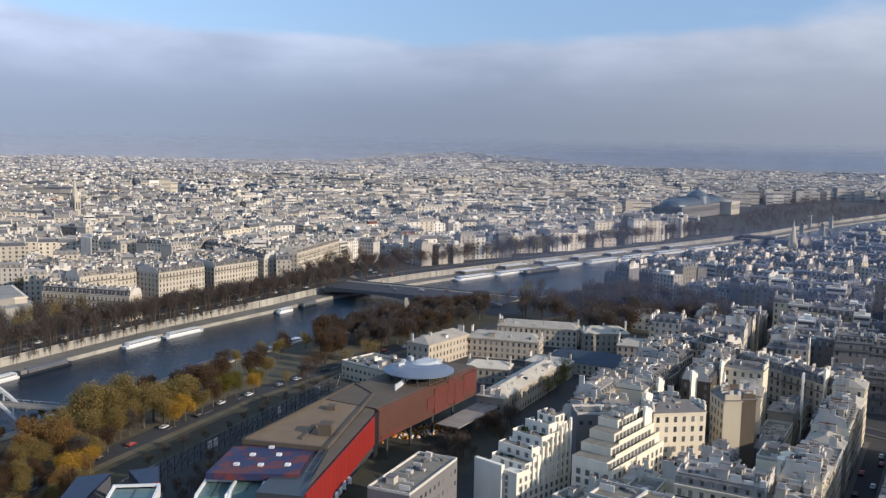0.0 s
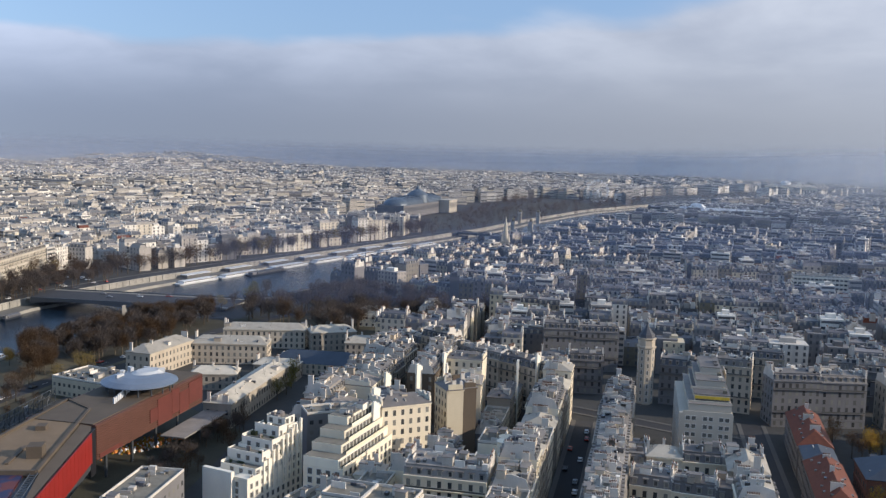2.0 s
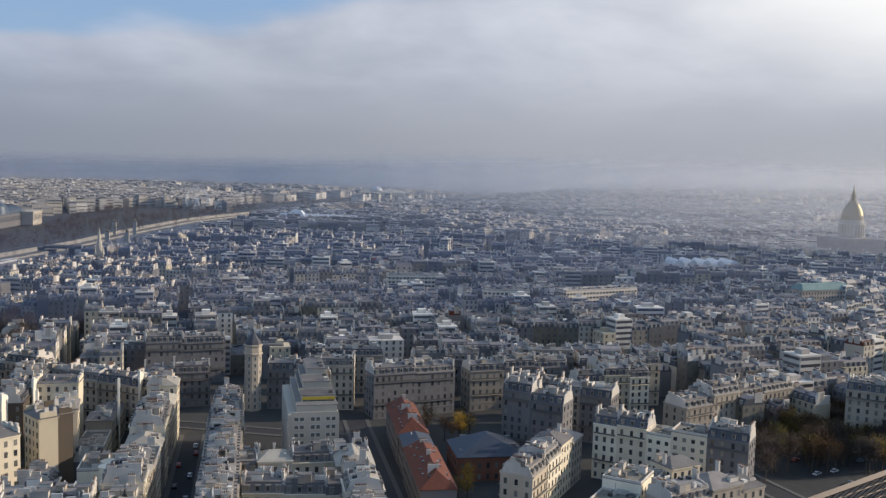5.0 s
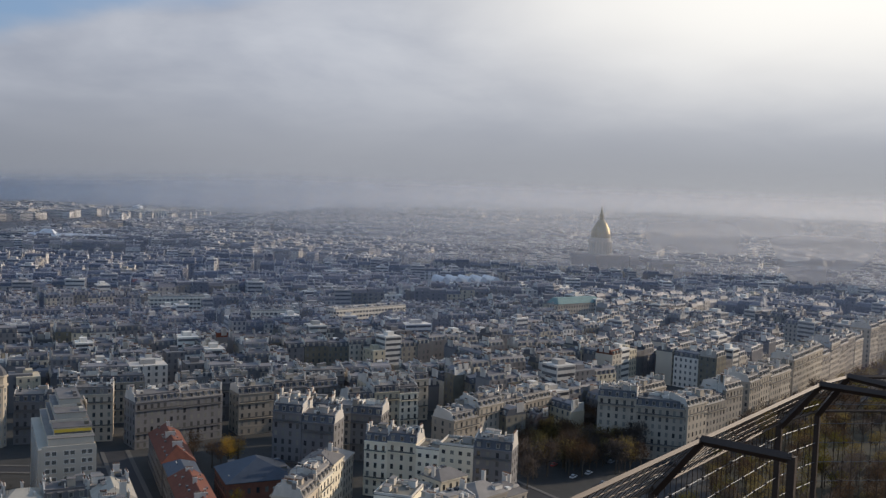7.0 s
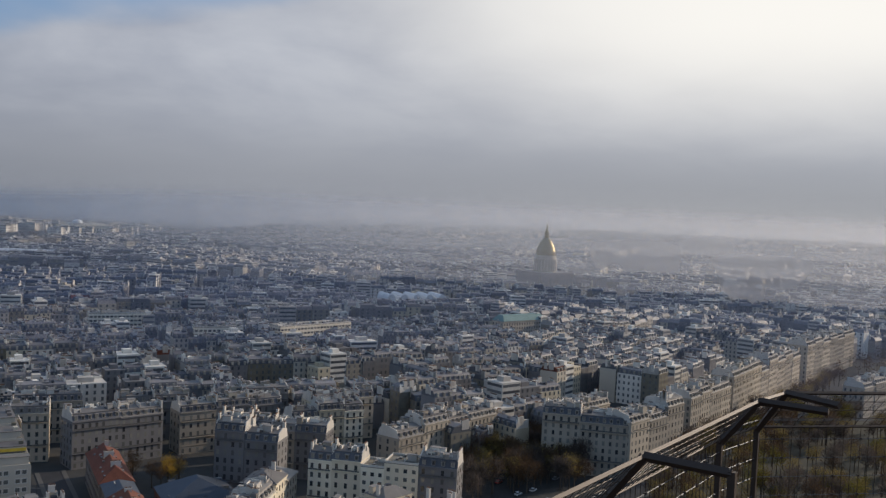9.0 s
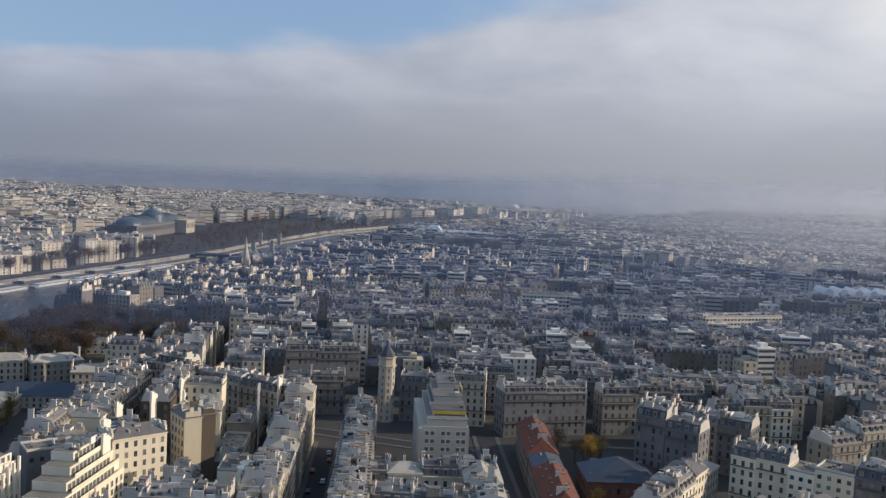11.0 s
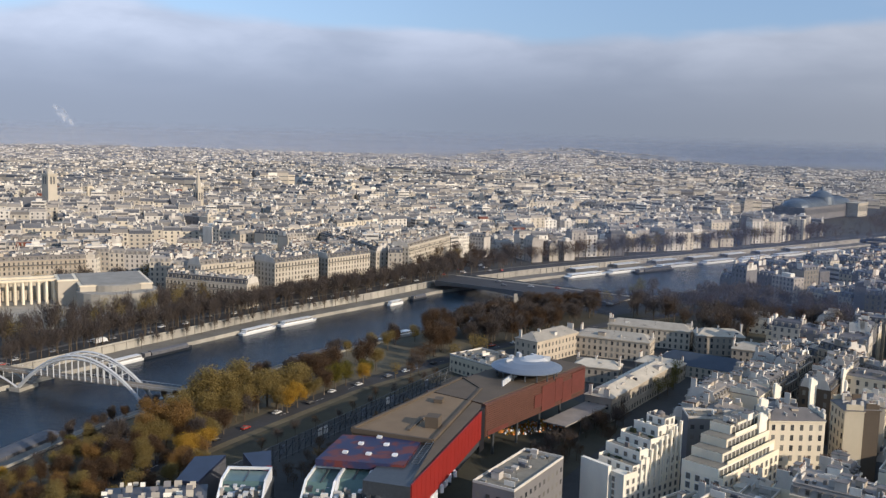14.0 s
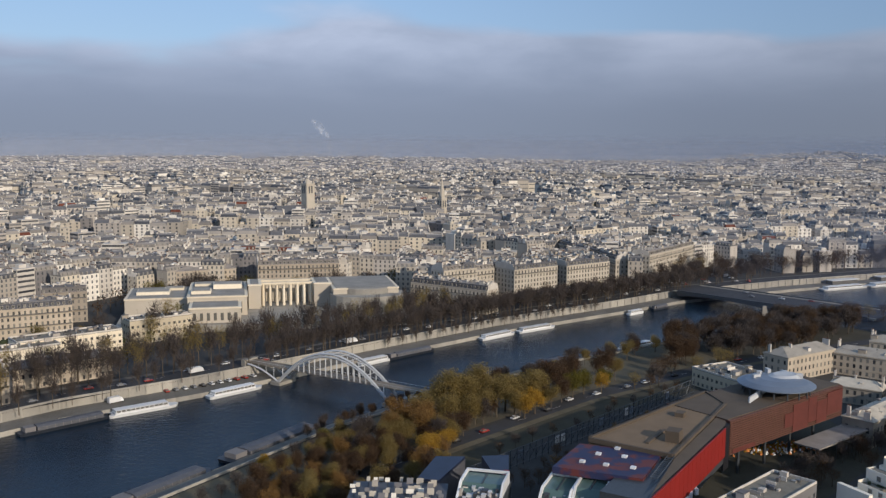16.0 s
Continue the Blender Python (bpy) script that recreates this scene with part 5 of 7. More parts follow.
# riverside planting below the tower
trees_in([(58, 282), (108, 272), (142, 306), (132, 330), (84, 322)], 46, ("russet", "russet", "olive", "rust"), 0.66)
trees_in([(84, 318), (130, 330), (150, 352), (118, 352)], 14, ("russet", "bare", "olive", "russet"), 0.62)
for x, y, kind, size in ((83, 331, "yellow", 0.45), (109, 347, "green", 0.5), (139, 317, "yellow", 0.74), (145, 320, "rust", 0.68), (150, 325, "yellow", 0.55), (134, 342, "rust", 0.85), (140, 350, "rust", 0.95),
                         (147, 345, "rust", 0.9), (145, 337, "rust", 0.8), (151, 353, "olive", 1.0), (160, 350, "olive", 1.05), (164, 360, "olive", 1.2), (172, 360, "olive", 1.25), (180, 366, "olive", 1.2), (170, 350, "olive", 1.0),
                         (178, 354, "olive", 0.95), (186, 358, "olive", 1.0), (193, 364, "olive", 1.05), (196, 352, "yellow", 0.76), (203, 356, "yellow", 0.8), (204, 366, "olive", 1.05), (212, 372, "olive", 1.0), (222, 379, "russet", 1.0),
                         (230, 384, "russet", 1.05), (238, 388, "russet", 1.0), (230, 371, "green", 0.72), (238, 375, "green", 0.66), (246, 373, "yellow", 0.6), (252, 380, "green", 0.62), (256, 388, "russet", 0.85), (264, 390, "olive", 0.8),
                         (155, 333, "olive", 0.7), (163, 340, "russet", 0.7), (214, 362, "olive", 0.7), (222, 367, "russet", 0.7)):
    tree(x, y, kind, size * 1.12, None, 1.12)
trees_in([(116, 312), (150, 330), (214, 364), (206, 378), (150, 356), (116, 338)], 40, ("olive", "bare", "olive", "olive", "russet"), 0.72)
trees_in([(60, 278), (108, 272), (140, 306), (120, 330), (84, 320)], 20, ("russet", "russet", "rust"), 0.6)
trees_along((104, 358), (165, 394), 17, ("bare", "bare", "bare", "russet"), 0.4, 2, None, 0.8)
trees_along((165, 384), (215, 402), 9, ("bare", "russet", "bare"), 0.55, 4)
trees_along((215, 398), (330, 440), 14, ("bare", "russet", "bare", "olive"), 0.7, 6)
trees_in([(300, 396), (420, 412), (470, 440), (460, 468), (340, 452)], 90, ("bare", "bare", "russet", "bare", "russet"), 0.95)
trees_along((305, 382), (332, 386), 3, ("olive",), 0.9, 3)
trees_along((58, 300), (110, 344), 10, ("bare", "bare", "russet"), 0.5, 3)
# between the road and the palisade
trees_along((160, 312), (285, 366), 12, ("bare", "russet", "russet"), 0.4, 2)
trees_along((262, 368), (300, 390), 8, ("bare", "russet", "olive"), 0.7, 4)
# museum garden
trees_along((150, 277), (268, 333), 46, ("russet", "russet", "russet", "rust"), 0.45, 6)
trees_in([(222, 232), (300, 258), (325, 290), (300, 272), (235, 248)], 34, ("bare", "russet", "bare", "russet"), 0.6)
trees_along((340, 282), (376, 296), 4, ("yellow", "olive", "green"), 0.75, 3)
# garden by the far bend
trees_in([(470, 285), (590, 290), (600, 430), (480, 430)], 130, ("bare", "bare", "bare", "bare", "bare", "russet"), 1.05)
trees_along((440, 455), (560, 462), 8, ("bare", "olive", "green"), 0.9, 5)
# right bank promenade
trees_along((-30, 440), (250, 556), 50, ("bare", "bare", "bare", "olive"), 1.45, 3, None, 0.55)
trees_along((-20, 458), (240, 566), 34, ("bare", "bare", "olive"), 1.4, 4, None, 0.6)
for k in range(70):
    tree(120 + 5 * k, north_bank(120 + 5 * k) + 17 + 3 * (k % 3), "bare", 1.02, None, 0.95)
for k in range(60):
    tree(220 + 5.5 * k, north_bank(220 + 5.5 * k) + 27 + 3 * (k % 3), ("bare", "bare", "russet")[k % 3], 1.0, None, 1.0)
for k in range(18):
    tree(190 + 10 * k, north_bank(190 + 10 * k) + 10, "bare", 0.62, LOW_Z, 0.7)
trees_along((250, 556), (430, 612), 34, ("bare", "bare", "bare", "olive"), 0.75, 4)
trees_along((0, 432), (240, 540), 26, ("bare",), 0.9, 3, None, 0.7)
trees_along((560, 632), (1080, 642), 44, ("bare", "bare", "russet", "olive"), 1.3, 4)
trees_along((560, 646), (1080, 660), 56, ("bare", "russet"), 1.1, 4)
trees_in([(440, 610), (560, 625), (575, 680), (500, 690)], 26, ("russet", "bare", "bare"), 1.1)
trees_along((480, 640), (560, 664), 7, ("russet", "olive", "bare"), 1.0, 6)
trees_along((60, 545), (88, 580), 5, ("olive", "green", "bare"), 1.3, 3, None, 0.7)
trees_in([(-40, 490), (70, 530), (90, 590), (-40, 580)], 16, ("olive", "bare", "green"), 0.8)
trees_in([(70, 640), (150, 650), (150, 690), (70, 680)], 12, ("olive", "bare", "green", "bare"), 1.2)
trees_in([(170, 650), (290, 640), (290, 680), (170, 690)], 12, ("olive", "bare"), 1.1)
# avenue and park on the right
trees_in([(372, -72), (425, -84), (470, -118), (452, -142), (400, -134)], 95, ("bare", "russet", "olive", "bare", "russet"), 1.0)
trees_in([(330, -120), (395, -165), (560, -340), (420, -360), (300, -220)], 210, ("olive", "russet", "bare", "green"), 1.0)
trees_along((425, -185), (640, -420), 44, ("bare", "russet", "olive"), 1.0, 5)
trees_in([(345, 20), (352, 45), (330, 36)], 3, ("olive", "yellow"), 0.6)
trees_in([(394, 36), (421, 40), (420, 60), (410, 58)], 9, ("olive", "bare", "russet", "yellow"), 0.8)
trees_along((640, -20), (740, -62), 6, ("bare", "russet"), 1.1, 6)


stuff("tree_belt", BELT, "bare and russet trees along far avenues", "trees")


def far_woods():
    """Leafless belts too far off to count, as one mass of twigs and leaves."""
    r = random.Random(21)
    s = Shape(TWIG, LEAF_BROWN, BARK)
    belts = ((1080, 655, 2000, 690, 60, 260), (1250, -60, 1350, 470, 30, 90), (640, -420, 1500, -1260, 60, 220), (2000, 700, 2900, 470, 60, 120),
             (900, -160, 1180, -420, 20, 60), (960, -570, 1310, -930, 26, 130), (640, -480, 900, -760, 50, 160), (1230, -250, 1420, -250, 30, 50), (1290, 700, 1900, 860, 40, 160), (430, 900, 900, 1060, 20, 60), (130, 760, 330, 900, 20, 40), (40, 640, 110, 720, 25, 20), (1500, -120, 1900, 60, 60, 90), (1645, -85, 1665, -422, 30, 150), (1536, -78, 1560, -130, 24, 30))
    for x0, y0, x1, y1, wide, n in belts:
        for i in range(n):
            f = r.random()
            x, y = x0 + (x1 - x0) * f + r.uniform(-wide, wide), y0 + (y1 - y0) * f + r.uniform(-wide, wide)
            z, tall, m = land(x, y), r.uniform(10, 16), r.choice((TWIG, TWIG, LEAF_BROWN))
            s.tube([(x, y, z - 0.5), (x, y, z + tall * 0.6)], [0.3, 0.15], BARK, 4)
            for k in range(48):
                v = Vector((r.gauss(0, 1), r.gauss(0, 1), r.gauss(0, 0.9))).normalized() * r.uniform(0.3, 1) ** 0.6
                p = Vector((x, y, z + tall * 0.62)) + Vector((v.x * tall * 0.36, v.y * tall * 0.36, v.z * tall * 0.4))
                a = Vector((r.gauss(0, 1), r.gauss(0, 1), r.gauss(0, 1))).normalized() * r.uniform(0.5, 1.15)
                b = a.cross(Vector((r.gauss(0, 1), r.gauss(0, 1), 1))).normalized() * r.uniform(0.25, 0.5)
                s.face([tuple(p - a), tuple(p - b), tuple(p + a), tuple(p + b)], m)
    stuff("far_trees", s, "leafless brown tree belts of avenues and gardens", "trees")


far_woods()

# ---- the museum on stilts and its garden ----
def make_museum():
    ob = thing("museum", (0, 0, 0), 0, "long museum on stilts with red panels and gravel roof", "museum")
    # gravel deck
    s = Shape(TAN)
    deck = [(172, 262), (187, 239), (237, 277), (241, 293)]
    s.prism(deck, 20.4, 22.0, TAN, True)
    part("roof_deck", s, ob, "tan gravel roof")
    s = Shape(RUST)
    for (ax, ay), (bx, by) in zip(deck, deck[1:] + deck[:1]):
        d = Vector((bx - ax, by - ay)).normalized()
        k = Vector((-d.y, d.x)) * 0.5
        s.prism([(ax - k.x, ay - k.y), (bx - k.x, by - k.y), (bx + k.x, by + k.y), (ax + k.x, ay + k.y)], 21.2, 22.7, BROWN, True)
    part("roof_edge", s, ob, "dark rust roof edge")
    # sloping grey band between deck and red front
    s = Shape(STEEL)
    s.face([(187.5, 238.5, 21.9), (163, 216, 21.6), (222, 258.5, 21.6), (238, 276.5, 21.9)], BROWN)
    s.face([(187.5, 238.5, 21.0), (238, 276.5, 21.0), (222, 258.5, 20.8), (163, 216, 20.8)], SLATE)
    part("roof_band", s, ob, "grey metal roof band")
    # painted roof with rooflights, west end
    s = Shape(BLUEROOF)
    s.prism([(150, 246), (169, 228), (187, 244), (168, 261)], 19.4, 21.4, BLUEROOF, True)
    part("roof_west", s, ob, "purple and blue painted roof")
    for x, y in ((160, 246), (165, 241), (171, 236), (168, 250), (174, 245), (176, 252)):
        s = Shape(WHITEPAINT)
        s.prism(rect(x, y, 1.5, 1.5, 40), 21.4, 22.0, WHITEPAINT)
        part("rooflight", s, ob)
    s = Shape(STEEL)
    for k in range(14):
        f = k / 13
        a, b = Vector((170.5, 227)) + Vector((18, 15.5)) * f, Vector((172, 225.6)) + Vector((18, 15.5)) * f
        s.beam((a.x, a.y, 21.9), (b.x, b.y, 21.9), 0.16, STEEL)
    s.beam((170.5, 227, 21.9), (188.5, 242.5, 21.9), 0.15, STEEL)
    s.beam((172, 225.6, 21.9), (190, 241.1, 21.9), 0.15, STEEL)
    part("roof_ladder", s, ob)
    s = Shape(BROWN)
    s.prism(rect(196, 251, 5, 4.4, 40), 22, 25.6, BROWN)
    s.prism(rect(193, 256, 1, 16, -55), 22, 22.5, BROWN)
    part("plant_room", s, ob, "small brown plant room")
    s = Shape(BROWN)
    s.prism(rect(214, 272, 4, 3, 40), 22, 23.4, BROWN)
    part("hatch", s, ob)
    # red front in panels, over a white base strip
    a, b = Vector((162, 215)), Vector((221, 257.5))
    d = (b - a).normalized()
    n = Vector((d.y, -d.x))
    run = (b - a).length
    for i in range(18):
        s = Shape(REDPANEL)
        p, q = a + d * (run * i / 18 + 0.06), a + d * (run * (i + 1) / 18 - 0.06)
        s.prism([(p.x, p.y), (p.x + n.x * 0.5, p.y + n.y * 0.5), (q.x + n.x * 0.5, q.y + n.y * 0.5), (q.x, q.y)], 11.5, 21.3, REDPANEL, True)
        part("panel", s, ob, "bright red panel" if i == 0 else "")
    s = Shape(STEEL)
    s.prism([tuple(a), tuple(b), (b.x - n.x * 16, b.y - n.y * 16), (a.x - n.x * 14, a.y - n.y * 14)], 9.0, 20.6, STEEL, True)
    part("hull", s, ob)
    for i in range(9):
        s = Shape(WHITEPAINT)
        p = a + d * (4 + i * 4.6) + n * 0.3
        s.prism(rect(p.x, p.y, 2.6, 1.1, 36 + 20 * (i % 3)), 9.4, 11.3 + 0.4 * (i % 2), WHITEPAINT, True)
        part("screen", s, ob, "white pierced sunscreen" if i == 0 else "")
    # rust box, slatted, east end
    a, b = Vector((226, 261)), Vector((297, 282.5))
    d = (b - a).normalized()
    n = Vector((d.y, -d.x))
    run = (b - a).length
    s = Shape(RUST)
    s.prism([tuple(a), tuple(b), (b.x - n.x * 26, b.y - n.y * 26), (a.x - n.x * 26, a.y - n.y * 26)], 10, 22, RUST, True)
    part("east_hull", s, ob, "rust brown box")
    for k in range(15):
        s = Shape(RUST)
        z = 10.4 + k * 0.78
        s.prism([tuple(a + n * 0.05), tuple(a + n * 0.5), tuple(b + n * 0.5), tuple(b + n * 0.05)], z, z + 0.34, RUST, True)
        part("slat", s, ob)
    for f0, f1, z0, z1 in ((0.45, 0.52, 13, 18), (0.523, 0.66, 10.6, 20.5), (0.663, 0.74, 12, 21.2), (0.743, 0.84, 10.8, 19), (0.843, 0.99, 12.4, 21), (0.02, 0.2, 10.5, 12)):
        s = Shape(FADED)
        p, q = a + d * run * f0, a + d * run * f1
        s.prism([tuple(p + n * 0.02), tuple(p + n * 0.62), tuple(q + n * 0.62), tuple(q + n * 0.02)], z0, z1, FADED, True)
        part("panel", s, ob, "faded red panel")
    s = Shape(STEEL)
    p = a - n * 13 + d * 36
    s.prism([tuple(a - n * 25), tuple(a - n * 1), tuple(b - n * 1), tuple(b - n * 25)], 22.02, 22.3, BROWN)
    part("roof_east", s, ob, "dull brown roof")
    # gap between the two bodies
    s = Shape(IRON)
    s.prism([(221.5, 258), (225.7, 260.6), (240, 284), (232, 282)], 6, 21.2, IRON, True)
    part("joint", s, ob, "dark glazed joint")
    for x, y in ((176, 232), (190, 243), (204, 252), (216, 262), (236, 268), (252, 273), (268, 278), (284, 283), (190, 252), (210, 268), (245, 285), (275, 296)):
        s = Shape(STEEL)
        s.tube([(x, y, -0.5), (x, y, 10.2)], 0.55, STEEL, 8)
        part("stilt", s, ob)
    # restaurant under a glass disc
    disc = thing("roof_restaurant", (265, 283, 22.3), 0, "rooftop restaurant under a pale glass disc", "restaurant")
    s = Shape(BLUEZINC)
    c = [(14 * math.cos(k * math.pi / 16), 14 * math.sin(k * math.pi / 16)) for k in range(32)]
    s.loft([[(x, y, 3.2) for x, y in c], [(x, y, 3.6) for x, y in c], [(x * 0.8, y * 0.8, 4.7) for x, y in c], [(x * 0.45, y * 0.45, 5.6) for x, y in c]], DISC, True, True)
    part("disc", s, disc, "pale blue-grey glass disc")
    s = Shape(WHITEPAINT)
    s.loft([[(4 + x * 0.5, 1 + y * 0.42, 5.0) for x, y in c], [(5 + x * 0.34, 1 + y * 0.26, 6.3) for x, y in c]], PALE_STEEL)
    part("rooflight", s, disc, "pale dome light")
    for k, (u, v, w) in enumerate(((-6, 4, 3.2), (-2, 7, 2.4), (3, 8, 3.0), (8, 5, 2.2), (9, -2, 2.6))):
        s = Shape(PALE_STEEL)
        s.prism(rect(u, v, w, 1.3, 35 * k), 4.6, 6.4 + 0.25 * (k % 3), PALE_STEEL, True)
        part("roof_flap", s, disc, "raised pale roof flap" if k == 0 else "")
    for k in range(16):
        x, y = c[k * 2]
        s = Shape(GLASS)
        s.tube([(x * 0.85, y * 0.85, 0), (x * 0.85, y * 0.85, 3.3)], 0.3, STEEL, 6)
        part("column", s, disc)
    for k in range(9):
        s = Shape(WHITEPAINT)
        s.box(-19 + 1.7 * k, -8 + 1.0 * k, 0, -18.4 + 1.7 * k, -7.4 + 1.0 * k, 2.2, WHITEPAINT)
        part("parasol", s, disc, "folded white parasol")
    # lower glass wings with white light shafts
    for x, y, w, dd, turn in ((156, 234, 27, 20, -43), (131, 252, 13, 18, -36)):
        wing = thing("museum_wing", (x, y, 0), turn, "low museum wing with white framed light shafts", "museum wing")
        s = Shape(STEEL)
        s.box(-w / 2, -dd / 2, -1, w / 2, dd / 2, 15, STEEL)
        part("wall", s, wing)
        m = 3 if w > 20 else 1
        for k in range(m):
            g = Shape(GREENGLASS)
            x0, x1 = -w / 2 + k * w / m + 0.5, -w / 2 + (k + 1) * w / m - 0.7
            y0, y1, deep = -dd / 2 + 1.0 + (k % 2) * 2, dd / 2 - 4.0, 17.6 + 0.8 * (k % 2)
            g.loft([[(x0, y0, 13), (x1, y0, 13), (x1, y1, 13), (x0, y1, 13)], [(x0, y0 + 6, deep), (x1, y0 + 6, deep), (x1, y1 + 1, deep), (x0, y1 + 1, deep)]], GREENGLASS)
            part("glazing", g, wing, "pale green glazing")
            for u in (x0 - 0.25, x1 + 0.25):
                f = Shape(WHITEPAINT)
                f.loft([[(u - 0.28, y0 - 1, 14.6), (u + 0.28, y0 - 1, 14.6), (u + 0.28, y1 + 2, 14.6), (u - 0.28, y1 + 2, 14.6)],
                        [(u - 0.28, y0 + 5, deep + 0.9), (u + 0.28, y0 + 5, deep + 0.9), (u + 0.28, y1 + 2, deep + 0.9), (u - 0.28, y1 + 2, deep + 0.9)]], WHITEPAINT)
                part("shaft_frame", f, wing, "white shaft frame")
            f = Shape(WHITEPAINT)
            f.box(x0 - 0.5, y1 + 1.2, deep + 0.3, x1 + 0.5, y1 + 1.9, deep + 1.0, WHITEPAINT, True)
            part("shaft_head", f, wing)
            f = Shape(STEEL)
            f.box((x0 + x1) / 2 - 0.15, y0 + 5.6, deep, (x0 + x1) / 2 + 0.15, y1 + 1, deep + 0.2, STEEL, True)
            part("glazing_bar", f, wing)
        r = Shape(PALE_STEEL)
        for k in range(34):
            u, v = rnd.uniform(-w / 2, w / 2 - 2), rnd.uniform(-dd / 2, -dd / 2 + 6)
            r.box(u, v, 15, u + rnd.uniform(0.6, 2), v + rnd.uniform(0.6, 2), 15 + rnd.uniform(0.5, 2.2), rnd.choice((PALE_STEEL, STEEL, PLASTER_ISLAND)))
        part("roof_plant", r, wing, "small metal roof units", "stuff")
    s = Shape(REDPANEL)
    s.box(-0.7, -5, -0.5, 0.7, 4, 17.4, REDPANEL)
    fin = thing("red_fin_wall", (139, 255, 0), -36, "bright red roof fin between light shafts", "wall")
    part("fin", s, fin)
    annex = thing("museum_annex", (0, 0, 0), 0, "dark low annex with two navy blue roof slabs", "museum wing")
    for ring in ([(115.8, 266.2), (120.8, 261.9), (136.6, 278.2), (128, 281.8)], [(138.6, 262), (142.3, 258.8), (150.1, 274.5), (141.6, 276.8)]):
        s = Shape(SLATE)
        s.prism(ring, -1, 14.8, SLATE, True)
        part("wall", s, annex)
        s = Shape(BLUEZINC)
        s.prism(ring, 14.84, 15.6, NAVY, True)
        part("roof_slab", s, annex, "navy blue roof slab")
    # workshop block under a field of tilted white panels
    shop = thing("workshop_block", (107, 259, 0), -26, "dark low block with many tilted white roof panels", "museum wing")
    s = Shape(STEEL)
    s.box(-14, -9, -1, 14, 9, 14.6, SLATE)
    part("wall", s, shop)
    pr = random.Random(31)
    for i in range(9):
        for j in range(7):
            if pr.random() < 0.25:
                continue
            u, v, e, f = -12.4 + i * 3.1 + pr.uniform(-0.8, 0.8), -7.6 + j * 2.5 + pr.uniform(-0.7, 0.7), pr.uniform(0.45, 1.2), pr.uniform(0.2, 0.6)
            z0, lift = 14.6 + pr.uniform(0.2, 1.6), pr.uniform(0.5, 1.5)
            p = Shape(WHITEPAINT)
            p.loft([[(u - e, v - f, z0), (u + e, v - f, z0), (u + e, v + f, z0 + lift), (u - e, v + f, z0 + lift)],
                    [(u - e, v - f, z0 + 0.25), (u + e, v - f, z0 + 0.25), (u + e, v + f, z0 + lift + 0.25), (u - e, v + f, z0 + lift + 0.25)]], pr.choice((WHITEWALL, PALE_AND_SUNLIT_ZINC, GREY_AND_SHADED, PALE_AND_SUNLIT_ZINC)), True, True)
            p.box(u - 0.1, v - 0.1, 14.5, u + 0.1, v + 0.1, z0 + lift * 0.5, STEEL)
            part("panel", p, shop, "tilted white roof panel" if not (i or j) else "")
    # office wing with ribbon windows
    o = house(204, 217.5, 34, 13.5, 22, 16, "flat", GREY_AND_SHADED, True, True, "flat-roofed grey office wing with square windows", z=0, category="office wing")
    s = Shape(TERRACE)
    s.box(-16.4, -6.1, 16.26, 16.4, 6.1, 16.4, TERRACE)
    part("roof_surface", s, o, "worn grey-green roof felt")
    # garden canopy and orange planting
    cp = thing("garden_canopy", (284, 272, 0), 17, "flat grey canopy in the garden", "canopy")
    s = Shape(STEEL)
    s.box(-20, -5, 6.5, 20, 5, 7.0, ZINC, True)
    part("slab", s, cp)
    for u in (-18, -6, 6, 18):
        for v in (-4, 4):
            s = Shape(STEEL)
            s.tube([(u, v, -0.3), (u, v, 6.6)], 0.2, STEEL, 6)
            part("post", s, cp)
    s, r = Shape(ORANGE), random.Random(3)
    for k in range(260):
        x, y = 268 + r.gauss(0, 6), 283 + r.gauss(0, 2.5)
        e = r.uniform(0.3, 0.7)
        s.loft([[(x - e, y - e, 0), (x + e, y - e, 0), (x + e, y + e, 0), (x - e, y + e, 0)], [(x, y - e * 0.2, e * 1.6), (x + e * 0.2, y, e * 1.8), (x, y + e * 0.2, e * 1.5), (x - e * 0.2, y, e * 1.7)]], r.choice((ORANGE, LEAF_YELLOW, WHITEPAINT)))
    stuff("planting", s, "orange and yellow autumn planting", "planting")
    # glass palisade along the riverside road
    fence = thing("glass_palisade", (0, 0, 0), 0, "tall glass palisade in a dark steel frame", "fence")
    a, b = Vector((140, 289)), Vector((286, 358))
    d = (b - a).normalized()
    n = Vector((-d.y, d.x))
    m = 44
    for i in range(m):
        p = a + d * ((b - a).length * i / (m - 1))
        s = Shape(STEEL)
        s.beam((p.x, p.y, -0.3), (p.x, p.y, 7.0), 0.17, STEEL)
        s.beam((p.x + n.x * 3, p.y + n.y * 3, -0.3), (p.x, p.y, 5.5), 0.12, STEEL)
        part("post", s, fence)
        if i < m - 1:
            q = a + d * ((b - a).length * (i + 1) / (m - 1))
            g = Shape(STEEL)
            g.beam((p.x, p.y, 1.0 if i % 2 else 6.8), (q.x, q.y, 6.8 if i % 2 else 1.0), 0.08, STEEL)
            part("brace", g, fence)
            if i in (8, 14, 15, 22, 27, 28, 36):
                g = Shape(DISC)
                e = Vector((q.x - p.x, q.y - p.y))
                # panes 14, 15 and 27 are opaque pale steel: a painted sky reflection
                g.prism([(p.x + e.x * f + n.x * o, p.y + e.y * f + n.y * o) for f, o in ((0.12, 0.1), (0.88, 0.1), (0.88, 0.18), (0.12, 0.18))], 2.6, 5.6, PALE_STEEL if i in (14, 15, 27) else DISC, True)
                part("pane", g, fence, "glass pane, pale where a sky glint is painted")
